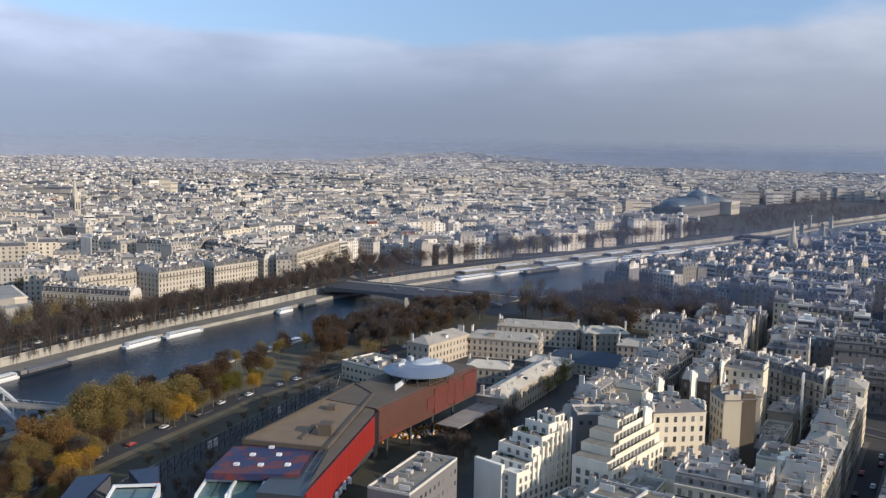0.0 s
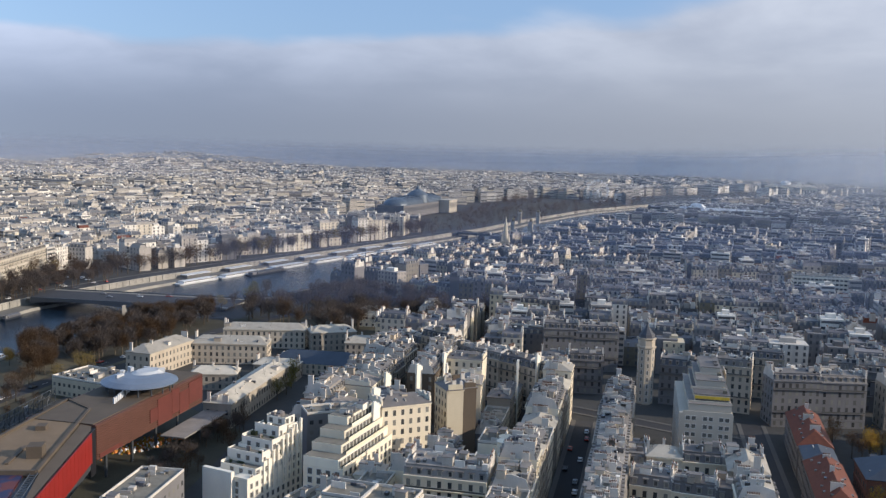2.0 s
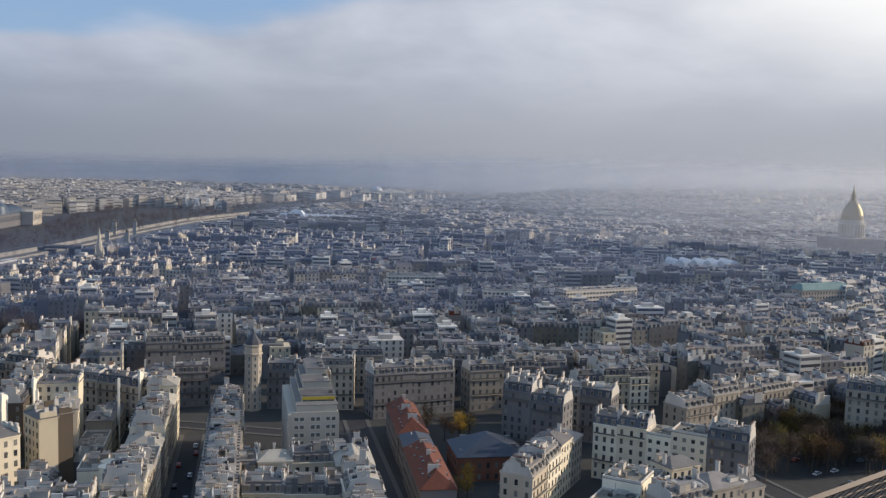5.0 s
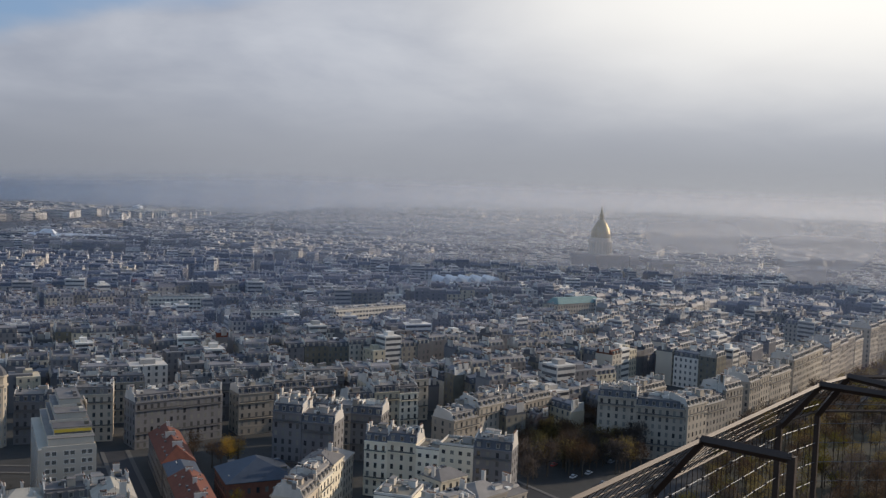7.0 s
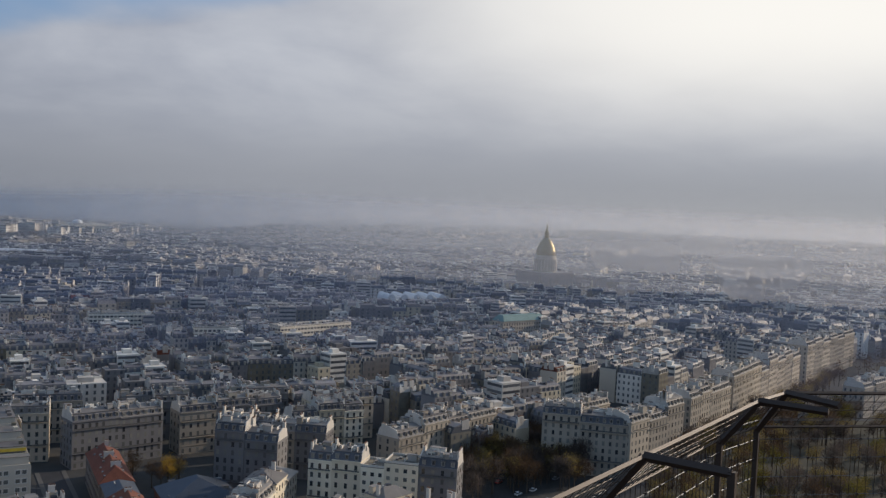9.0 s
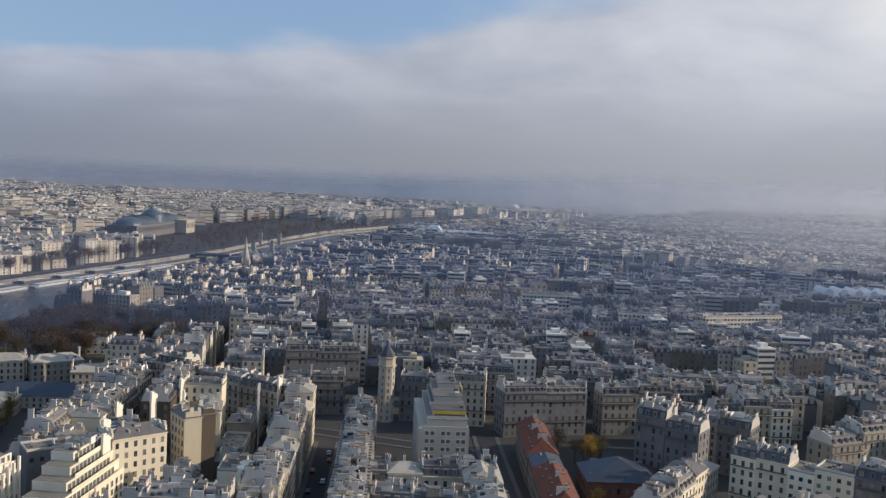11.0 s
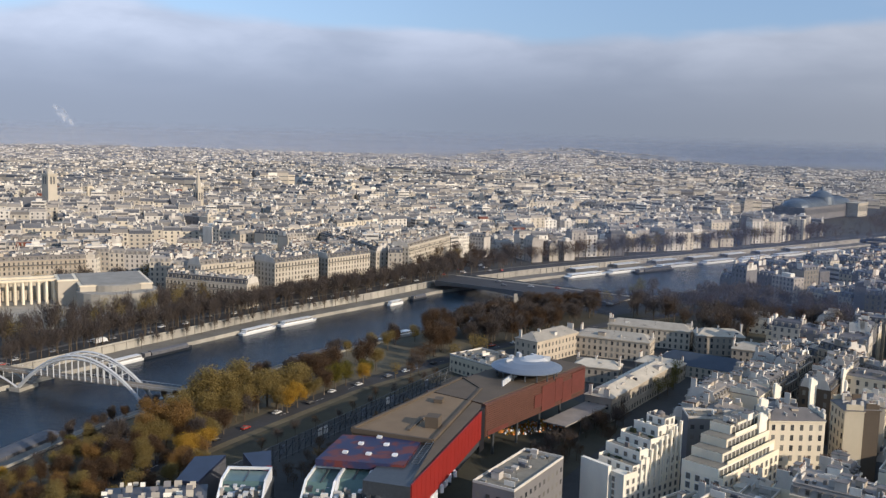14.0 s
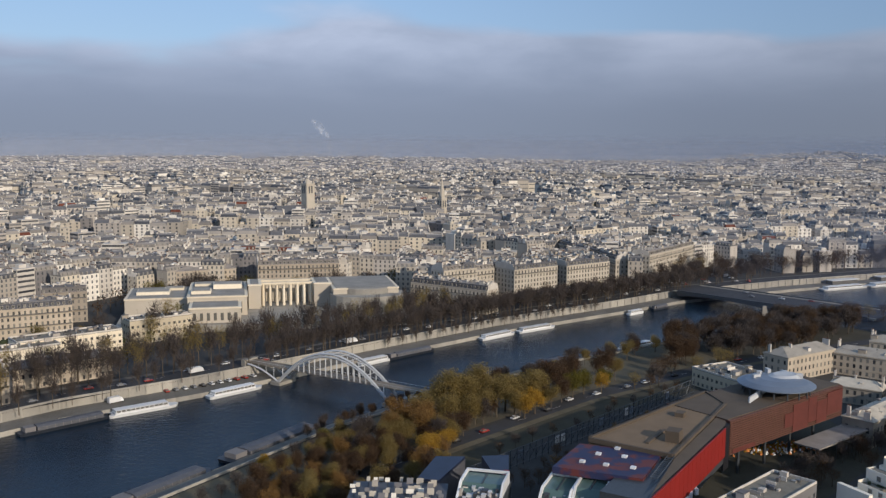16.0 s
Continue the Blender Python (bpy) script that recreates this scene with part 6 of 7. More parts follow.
    for z in (1.0, 6.9, 4.6):
        s = Shape(STEEL)
        s.beam((a.x, a.y, z), (b.x, b.y, z), 0.14, STEEL)
        part("rail", s, fence)


make_museum()

# ---- bridges ----
def make_footbridge():
    p0, p1 = Vector((109, 482)), Vector((172, 392))
    d = (p1 - p0).normalized()
    L = (p1 - p0).length
    ob = thing("footbridge", (p0.x, p0.y, 0), math.degrees(math.atan2(d.y, d.x)), "pale steel arch footbridge across the river", "footbridge")
    f0, f1, crown, deck = 20.0, 88.0, 13.6, 2.6

    def arch(u):
        k = (u - f0) / (f1 - f0)
        return -4.6 + (crown + 4.6) * 4 * k * (1 - k)
    s = Shape(DECK)
    s.box(-2, -3.6, deck - 0.5, L + 4, 3.6, deck, DECK, True)
    part("deck", s, ob, "timber deck")
    for v in (-4.0, 4.0):
        for off in (0, 1.5):
            s = Shape(PALE_STEEL)
            pts = [(f0 + (f1 - f0) * k / 26, v, arch(f0 + (f1 - f0) * k / 26) - off * (1 - abs(2 * k / 26 - 1) * 0.4)) for k in range(27)]
            s.tube(pts, 0.55, PALE_STEEL, 4)
            part("arch_rib", s, ob)
        for k in range(1, 20):
            u = f0 + (f1 - f0) * k / 20
            z = arch(u)
            s = Shape(PALE_STEEL)
            s.beam((u, v, min(z, deck)), (u, v, max(z, deck)), 0.34, PALE_STEEL)
            part("hanger", s, ob)
        for a0, a1 in ((0, f0), (f1, L)):
            s = Shape(PALE_STEEL)
            pts = []
            for k in range(9):
                g = k / 8
                u = a0 + (a1 - a0) * g
                z = (1.6 - 6.0 * g ** 1.8) if a0 == 0 else (-4.4 + 6.0 * (1 - (1 - g) ** 1.8))
                pts.append((u, v, z))
            s.tube(pts, 0.55, PALE_STEEL, 4)
            part("side_rib", s, ob)
            for k in range(1, 8, 2):
                s = Shape(PALE_STEEL)
                s.beam((pts[k][0], v, pts[k][2]), (pts[k][0], v, deck), 0.16, PALE_STEEL)
                part("spandrel_post", s, ob)
        s = Shape(PALE_STEEL)
        s.beam((-1, v * 0.88, deck + 1.1), (L + 2, v * 0.88, deck + 1.1), 0.06, PALE_STEEL)
        for k in range(46):
            u = -1 + (L + 3) * k / 45
            s.beam((u, v * 0.88, deck), (u, v * 0.88, deck + 1.1), 0.035, PALE_STEEL)
        part("railing", s, ob)
    for k in range(5, 22, 2):
        u = f0 + (f1 - f0) * k / 26
        s = Shape(PALE_STEEL)
        s.beam((u, -4, arch(u)), (u, 4, arch(u)), 0.16, PALE_STEEL)
        part("cross_brace", s, ob)
    for u in (f0, f1):
        s = Shape(QUAY)
        s.box(u - 3, -6, -9, u + 3, 6, -4.4, QUAY)
        part("pier", s, ob, "stone pier")
    s = Shape(QUAY)
    s.box(-4, -4.6, -6, -1.4, 4.6, 3.4, QUAY)
    part("abutment", s, ob, "stone abutment")


def make_road_bridge(p0, p1, wide, deck, name, label, piers):
    a, b = Vector(p0), Vector(p1)
    d = (b - a).normalized()
    L = (b - a).length
    ob = thing(name, (a.x, a.y, 0), math.degrees(math.atan2(d.y, d.x)), label, "bridge")
    s = Shape(ASPHALT)
    s.box(-4, -wide / 2 + 4, deck - 0.9, L + 4, wide / 2 - 4, deck, ASPHALT, True)
    part("roadway", s, ob)
    for v in (-1, 1):
        s = Shape(PAVING)
        y0, y1 = sorted((v * (wide / 2 - 4), v * wide / 2))
        s.box(-4, y0, deck - 0.9, L + 4, y1, deck + 0.16, PAVING, True)
        part("footway", s, ob)
        s = Shape(STEEL)
        y0, y1 = sorted((v * (wide / 2 - 0.1), v * (wide / 2 + 0.35)))
        n, rings = 32, []
        for k in range(n + 1):
            g = abs(2 * (k / n * piers % 1) - 1)
            z0, z1, u = deck - 1.6 - 1.6 * g * g, deck + 1.0, L * k / n
            rings.append([(u, y0, z0), (u, y1, z0), (u, y1, z1), (u, y0, z1)])
        s.loft(rings, STEEL, True, True)
        part("girder", s, ob, "dark steel girder")
    for k in range(1, piers):
        s = Shape(QUAY)
        u = L * k / piers
        s.prism([(u - 2.2, -wide / 2 + 1), (u, -wide / 2 - 3), (u + 2.2, -wide / 2 + 1), (u + 2.2, wide / 2 - 1), (u, wide / 2 + 3), (u - 2.2, wide / 2 - 1)], -9, deck - 1.2, QUAY)
        part("pier", s, ob, "stone pier")


make_footbridge()
make_road_bridge((462, 592), (512, 462), 40, 2.2, "road_bridge", "wide low road bridge with dark steel girders", 2)
make_road_bridge((1112, 608), (1128, 490), 18, 1.2, "stone_bridge", "distant low stone arch bridge", 4)

# ---- landmarks ----


def spire(name, x, y, z0, side, body, top, label, mat):
    ob = thing(name, (x, y, land(x, y)), 20, label, "church tower")
    s = Shape(mat)
    s.box(-side / 2, -side / 2, z0, side / 2, side / 2, body, mat)
    s.box(-side / 2 - 0.5, -side / 2 - 0.5, body - 1.4, side / 2 + 0.5, side / 2 + 0.5, body - 0.4, mat, True)
    part("tower", s, ob)
    for a in range(4):
        for k in range(2):
            w = Shape(GLASS_FAR)
            w.box(-0.9 + (k - 0.5) * 3.4, -side / 2 - 0.2, body - 11, 0.9 + (k - 0.5) * 3.4, -side / 2 + 0.1, body - 3, GLASS_FAR)
            part("louvre", w, ob, at=pose(0, 0, 0, 0, 0, a * 90))
    s = Shape(mat)
    c = [(math.cos(k * math.pi / 4), math.sin(k * math.pi / 4)) for k in range(8)]
    s.loft([[(p * side * 0.48, q * side * 0.48, body) for p, q in c], [(p * 0.15, q * 0.15, top) for p, q in c]], mat)
    part("spire", s, ob)
    for sx in (-1, 1):
        for sy in (-1, 1):
            p = Shape(mat)
            p.loft([[(sx * side * 0.44 + u * 0.8, sy * side * 0.44 + v * 0.8, body) for u, v in c], [(sx * side * 0.44 + u * 0.05, sy * side * 0.44 + v * 0.05, body + 7) for u, v in c]], mat)
            part("pinnacle", p, ob)
    s = Shape(mat)
    s.loft([[(-side / 2 - 38, -8, -3), (-side / 2, -8, -3), (-side / 2, 8, -3), (-side / 2 - 38, 8, -3)], [(-side / 2 - 38, -8, 18), (-side / 2, -8, 18), (-side / 2, 8, 18), (-side / 2 - 38, 8, 18)]], mat, False)
    s.loft([[(-side / 2 - 38, -8, 18), (-side / 2, -8, 18), (-side / 2, 8, 18), (-side / 2 - 38, 8, 18)], [(-side / 2 - 38, -0.1, 28), (-side / 2, -0.1, 28), (-side / 2, 0.1, 28), (-side / 2 - 38, 0.1, 28)]], SLATE_FAR)
    part("nave", s, ob, "nave with a slate roof")
    return ob


spire("gothic_church", 441, 1040, -3, 8, 36, 60, "pale gothic church tower with a slender spire", LIME_FAR)
spire("romanesque_church", 287, 1070, -3, 11, 52, 58, "tall pale square church tower with a blunt cap", LIME_FAR)
spire("riverside_church", 800, 390, -3, 7, 30, 52, "grey stone church tower with a pointed spire", LIME_FAR)


def make_dome():
    ob = thing("domed_church", (1335, -412, 0), 20, "great church with a gilded dome in the mist", "church")
    s = Shape(GREY_AND_SHADED)
    s.box(-30, -30, -2, 30, 30, 32, GREY_AND_SHADED)
    s.box(-31, -31, 29, 31, 31, 30.2, GREY_AND_SHADED, True)
    part("body", s, ob)
    for k in range(9):
        w = Shape(GLASS_FAR)
        w.box(-26 + k * 6.2, -30.3, 6, -23.6 + k * 6.2, -29.9, 24, GLASS_FAR)
        part("window", w, ob, at=pose(0, 0, 0, 0, 0, -90))
    s = Shape(LIME_FAR)
    s.tube([(0, 0, 32), (0, 0, 56)], 15.5, LIME_FAR, 24)
    for k in range(24):
        a = k * math.pi / 12
        s.tube([(16.2 * math.cos(a), 16.2 * math.sin(a), 34), (16.2 * math.cos(a), 16.2 * math.sin(a), 50)], 0.9, LIME_FAR, 5)
    s.tube([(0, 0, 50), (0, 0, 51.5)], 17.6, LIME_FAR, 24)
    part("drum", s, ob, "columned drum")
    s = Shape(GOLD)
    s.tube([(0, 0, 56), (0, 0, 62), (0, 0, 70), (0, 0, 77), (0, 0, 82)], [14.5, 14.2, 12.0, 8.0, 3.4], GOLD, 24)
    part("dome", s, ob, "gilded ribbed dome")
    s = Shape(GOLD)
    s.tube([(0, 0, 82), (0, 0, 90), (0, 0, 92), (0, 0, 104)], [3.0, 3.0, 1.6, 0.1], GOLD, 10)
    part("lantern", s, ob, "gilded lantern and spike")


def make_wheel():
    ob = thing("ferris_wheel", (1960, 730, -2), -66, "big white ferris wheel far away", "ferris wheel")
    s = Shape(WHITEPAINT)
    n = 40
    for r in (21, 23):
        for k in range(n):
            a, b = 2 * math.pi * k / n, 2 * math.pi * (k + 1) / n
            s.beam((r * math.sin(a), 0, 26 + r * math.cos(a)), (r * math.sin(b), 0, 26 + r * math.cos(b)), 0.45, WHITEPAINT)
    part("rim", s, ob)
    s = Shape(WHITEPAINT)
    for k in range(20):
        a = 2 * math.pi * k / 20
        s.beam((0, 0, 26), (22 * math.sin(a), 0, 26 + 22 * math.cos(a)), 0.22, WHITEPAINT)
    part("spoke_fan", s, ob, kind="stuff")
    for sg in (-1, 1):
        for e in (-1, 1):
            s = Shape(WHITEPAINT)
            s.beam((sg * 11, e * 6, -2), (0, e * 1.5, 26), 0.8, WHITEPAINT)
            part("leg", s, ob)
    for k in range(20):
        a = 2 * math.pi * k / 20
        s = Shape(WHITEPAINT)
        x, z = 24.5 * math.sin(a), 26 + 24.5 * math.cos(a)
        s.tube([(x, 0, z - 1.2), (x, 0, z + 1.2)], 1.1, WHITEPAINT, 8)
        part("cabin", s, ob)


def make_hall():
    ob = thing("exhibition_hall", (1330, 812, 8), 10, "huge exhibition hall with a glazed vault", "exhibition hall")
    s = Shape(LIME_FAR)
    s.box(-100, -22, -6, 100, 22, 13, GREY_AND_SHADED)
    part("wall", s, ob)
    for k in range(24):
        w = Shape(GLASS_FAR)
        w.box(-96 + k * 8.1, -22.3, 3, -91.6 + k * 8.1, -21.8, 10, GLASS_FAR)
        part("window", w, ob)
    # the vault closes in a rounded hip at each end
    s = Shape(VAULTGLASS)
    rings = []
    for u, k in ((-98, 0.06), (-96, 0.35), (-91, 0.68), (-82, 0.92), (-72, 1.0), (72, 1.0), (82, 0.92), (91, 0.68), (96, 0.35), (98, 0.06)):
        rings.append([(u, 21 * k * math.cos(math.pi * j / 14), 13 + 12 * k * math.sin(math.pi * j / 14)) for j in range(15)])
    s.loft(rings, VAULTGLASS, True, True)
    part("vault", s, ob, "blue-grey glazed vault")
    for k in range(16):
        u = -72 + 9.6 * k
        s = Shape(STEEL)
        s.tube([(u, 21.3 * math.cos(math.pi * j / 10), 13 + 12.3 * math.sin(math.pi * j / 10)) for j in range(11)], 0.35, STEEL, 4)
        part("rib", s, ob)
    s = Shape(VAULTGLASS)
    s.tube([(0, -6, 14), (0, -6, 26), (0, -6, 32), (0, -6, 35), (0, -6, 42)], [19, 17, 10, 3, 0.4], VAULTGLASS, 20)
    part("dome", s, ob, "glazed dome")
    s = Shape(LIME_FAR)
    s.box(60, -40, -6, 100, -22.5, 15, LIME_FAR)
    s.box(59, -41, 13.8, 101, -22, 15.4, LIME_FAR, True)
    part("pavilion", s, ob, "cream stone end pavilion")
    for k in range(6):
        w = Shape(GLASS_FAR)
        w.box(63 + k * 6.2, -40.3, 2, 65.6 + k * 6.2, -39.8, 11, GLASS_FAR)
        part("window", w, ob)


def make_vaults():
    """A row of white barrel-vaulted halls."""
    ob = thing("vaulted_hall", (1006, -161, 0), -78, "row of five white barrel-vaulted halls", "hall")
    for k in range(5):
        u = -29 + 14.5 * k
        s = Shape(WHITEPAINT)
        s.box(u - 5.2, -8, -2, u + 5.2, 24, 17.5, GREY_AND_SHADED)
        part("wall", s, ob)
        ring = [(u + 4.8 * math.cos(math.pi * j / 10), 17.5 + 7.5 * math.sin(math.pi * j / 10)) for j in range(11)]
        s = Shape(WHITEPAINT)
        s.loft([[(a, -8.4, z) for a, z in ring], [(a, 24, z) for a, z in ring]], WHITEPAINT, True, True)
        part("vault", s, ob, "white barrel vault" if k == 0 else "")


def make_palaces():
    """Two large pale buildings that stand over the far roofs; the palace's sunlight is painted."""
    ob = thing("far_palace", (2690, 452, 0), -81, "large cream palace with a bright roof far away", "palace")
    # white plaster stands in for sunlight that misses this front
    s = Shape(PLASTER)
    s.box(-66, -20, -3, 66, 20, 27, PLASTER)
    s.box(-67, -21, 26, 67, 21, 27.6, PLASTER, True)
    part("wall", s, ob)
    for k in range(18):
        w = Shape(GLASS_FAR)
        w.box(-62 + 7 * k, -20.4, 8, -59 + 7 * k, -19.9, 20, GLASS_FAR)
        part("window", w, ob)
    s = Shape(PALE_AND_SUNLIT_ZINC)
    s.loft([[(-64, -18, 27.6), (64, -18, 27.6), (64, 18, 27.6), (-64, 18, 27.6)], [(-50, -4, 34), (50, -4, 34), (50, 4, 34), (-50, 4, 34)]], PALE_AND_SUNLIT_ZINC)
    part("roof", s, ob)
    s = Shape(PALE_AND_SUNLIT_ZINC)
    s.tube([(-14, 0, 32), (-14, 0, 38), (-14, 0, 43)], [15, 13, 3], WHITEPAINT, 16)
    part("dome", s, ob, "low pale dome")
    ob = thing("ministry", (1562, 358, 0), -90, "long white ministry with a pale zinc roof", "building")
    s = Shape(LIME_FAR)
    s.box(-83, -10, -3, 83, 10, 20, LIME_FAR)
    part("wall", s, ob)
    for k in range(26):
        w = Shape(GLASS_FAR)
        w.box(-80 + 6.2 * k, -10.3, 6, -77.6 + 6.2 * k, -9.9, 16, GLASS_FAR)
        part("window", w, ob)
    s = Shape(WHITEPAINT)
    s.loft([[(-84, -11, 20), (84, -11, 20), (84, 11, 20), (-84, 11, 20)], [(-80, -2, 25), (80, -2, 25), (80, 2, 25), (-80, 2, 25)]], WHITEPAINT, True, True)
    part("roof", s, ob, "white roof")
    s = Shape(WHITEPAINT)
    s.loft([[(-70, -12, 20), (-36, -12, 20), (-36, 12, 20), (-70, 12, 20)], [(-60, -3, 31), (-46, -3, 31), (-46, 3, 31), (-60, 3, 31)]], WHITEPAINT)
    part("pavilion_roof", s, ob, "steep white pavilion roof")


def pylon(x, y):
    ob = thing("bridge_pylon", (x, y, 0), 15, "tall stone bridge pylon with a gilded top", "pylon", "bridge pylons")
    s = Shape(LIME_FAR)
    s.box(-2.6, -2.6, -3, 2.6, 2.6, 15, LIME_FAR)
    s.box(-3.1, -3.1, 13.6, 3.1, 3.1, 15, LIME_FAR, True)
    part("shaft", s, ob)
    s = Shape(GOLD)
    s.tube([(0, 0, 15), (0, 0, 17), (0, 0, 19.5)], [1.8, 2.2, 0.3], GOLD, 8)
    part("finial", s, ob, "gilded finial")


make_dome()
make_wheel()
make_hall()
make_vaults()
make_palaces()
pylon(1180, 562)
pylon(1190, 540)
pylon(1352, 632)
pylon(1364, 606)


def make_colonnade():
    ob = thing("colonnade_museum", (157, 613, 5), -10, "white museum wings joined by a tall colonnade", "museum")
    for name, x0, y0, x1, y1, h in (("wing_west", -62, -24, -26, 34, 11), ("wing_far_west", -100, -14, -62, 30, 9), ("wing_west_front", -60, -46, -30, -24, 8), ("wing_east", 28, -20, 70, 30, 13), ("wing_back", -26, 22, 28, 34, 11),
                                    ("porch_west", -25, -4, -17, 20, 14.5), ("porch_east", 17, -4, 28, 20, 14.5)):
        s = Shape(PLASTER)
        s.box(x0, y0, -8, x1, y1, h, LIME_FAR)
        s.box(x0 - 0.4, y0 - 0.4, h, x1 + 0.4, y1 + 0.4, h + 0.8, PLASTER, True)
        s.box(x0 + 1.5, y0 + 1.5, h + 0.8, x1 - 1.5, y1 - 1.5, h + 1.1, QUAY)
        part(name, s, ob)
    for x, y, w, d, h in ((-54, -10, 12, 12, 14), (-38, 8, 18, 12, 15), (-52, 20, 14, 10, 13.5), (-84, 4, 20, 12, 12), (-72, 18, 12, 8, 11.5)):
        s = Shape(PLASTER)
        s.box(x - w / 2, y - d / 2, 8, x + w / 2, y + d / 2, h, PLASTER)
        s.box(x - w / 2 + 0.6, y - d / 2 + 0.6, h, x + w / 2 - 0.6, y + d / 2 - 0.6, h + 0.3, QUAY)
        part("rooflight", s, ob, "stepped roof lantern")
    c = [(math.cos(math.pi * k / 12), math.sin(math.pi * k / 12)) for k in range(24)]
    s = Shape(PLASTER)
    s.loft([[(50 + 24 * a, -16 + 19 * b, -8) for a, b in c], [(50 + 24 * a, -16 + 19 * b, 10) for a, b in c]], QUAY)
    s.loft([[(50 + 17 * a, -12 + 13 * b, 10) for a, b in c], [(50 + 17 * a, -12 + 13 * b, 13.5) for a, b in c], [(50 + 16 * a, -12 + 12 * b, 14) for a, b in c]], QUAY)
    part("rotunda", s, ob, "rounded end of the wing")
    for k in range(8):
        s = Shape(PLASTER)
        u = -15.4 + k * 4.4
        s.tube([(u, 3, 0), (u, 3, 14.0)], [0.95, 0.85], PLASTER, 10)
        part("column", s, ob)
        s = Shape(PLASTER)
        s.tube([(u, 15, 0), (u, 15, 14.0)], [0.95, 0.85], PLASTER, 10)
        part("column", s, ob)
    s = Shape(PLASTER)
    s.box(-17.5, 1.6, 14.0, 17.5, 4.4, 15.4, PLASTER, True)
    s.box(-17.5, 13.6, 14.0, 17.5, 16.4, 15.4, PLASTER, True)
    part("entablature", s, ob)
    for x0, x1, y, z0, z1, n in ((-61, -28, -24.1, 1, 8, 8), (-59, -31, -46.1, 1, 5.5, 7)):
        for k in range(n):
            s = Shape(GLASS)
            u = x0 + (k + 0.5) * (x1 - x0) / n
            s.box(u - 0.9, y - 0.1, z0, u + 0.9, y + 0.2, z1, GLASS)
            part("window", s, ob)
    s = Shape(QUAY)
    s.box(-102, -52, -8, 74, 34, -0.5, QUAY)
    part("terrace", s, ob, "stone terrace")


make_colonnade()
# mansions beside it
house(18, 484, 46, 12, 20, 10, "hip", LIME, False, True)
house(70, 563, 36, 14, 16, 13, "flat", BEIGE, False, True)
house(22, 540, 54, 15, 18, 11, "flat", None, False, True)
house(-2, 520, 40, 14, 18, 10, "flat", None, False, True)
house(0, 592, 50, 16, 8, 18, "slate", None, False, True)
house(22, 632, 26, 13, 0, 19, "mansard", None, False)
house(112, 702, 52, 16, 4, 18, "hip", None, False, True)
house(185, 700, 60, 16, -8, 20, "mansard", None, False)
house(-20, 450, 34, 12, 24, 12, "slate", None, False)
# quay fronts beyond the museum
house(266, 592, 62, 14, -57, 16, "slate", LIME_FAR, True, sides=True, label="long apartment block with a dark slate mansard")
house(330, 610, 41, 22, 14, 23.5, "slate", LIME_FAR, True, sides=True, label="tall sunlit corner house with a dark slate mansard")
house(378, 620, 44, 24, 14, 23, "slate", LIME_FAR, True, sides=True, label="tall cream corner house with a slate mansard")
house(430, 690, 130, 15, -96, 22, "slate", LIME_FAR, False, sides=True, label="very long apartment block with a dark slate mansard")
house(492, 671, 96, 16, 32, 22, "mansard", LIME_FAR, False, sides=True, label="long sunlit cream apartment block with a zinc mansard")
row((262, 600), (330, 622), 14, 22, fine=False, walls=(LIME_FAR,))
row((345, 628), (410, 648), 14, 22, fine=False, walls=(LIME_FAR,))
s = Shape(HEDGE)
for k in range(40):
    x, y = tr.uniform(-20, 60), tr.uniform(540, 585)
    e = tr.uniform(1, 2.5)
    s.tube([(x, y, land(x, y)), (x, y, land(x, y) + e), (x, y, land(x, y) + e * 1.4)], [e, e * 0.9, e * 0.3], HEDGE, 7)
stuff("hedges", s, "dark evergreen hedges and shrubs", "hedge")
# post-war slab blocks among the roofs
for x, y, w, turn, h in ((728, -34, 66, -56, 26), (702, 34, 34, -80, 26), (640, 160, 40, -70, 24), (770, 110, 44, -74, 26)):
    house(x, y, w, 13, turn, h, "flat", None, False, True, "white post-war slab block with rows of windows", category="apartment block")
g = house(815, -222, 52, 14, -62, 22, "hip", None, False, True, "building with a pale green copper roof", category="building")
s = Shape(COPPER)
s.loft([[(-26, -7.6, 22.5), (26, -7.6, 22.5), (26, 7.6, 22.5), (-26, 7.6, 22.5)], [(-23, -3, 27.2), (23, -3, 27.2), (23, 3, 27.2), (-23, 3, 27.2)]], COPPER, True, True)
part("copper_roof", s, g, "green copper roof")

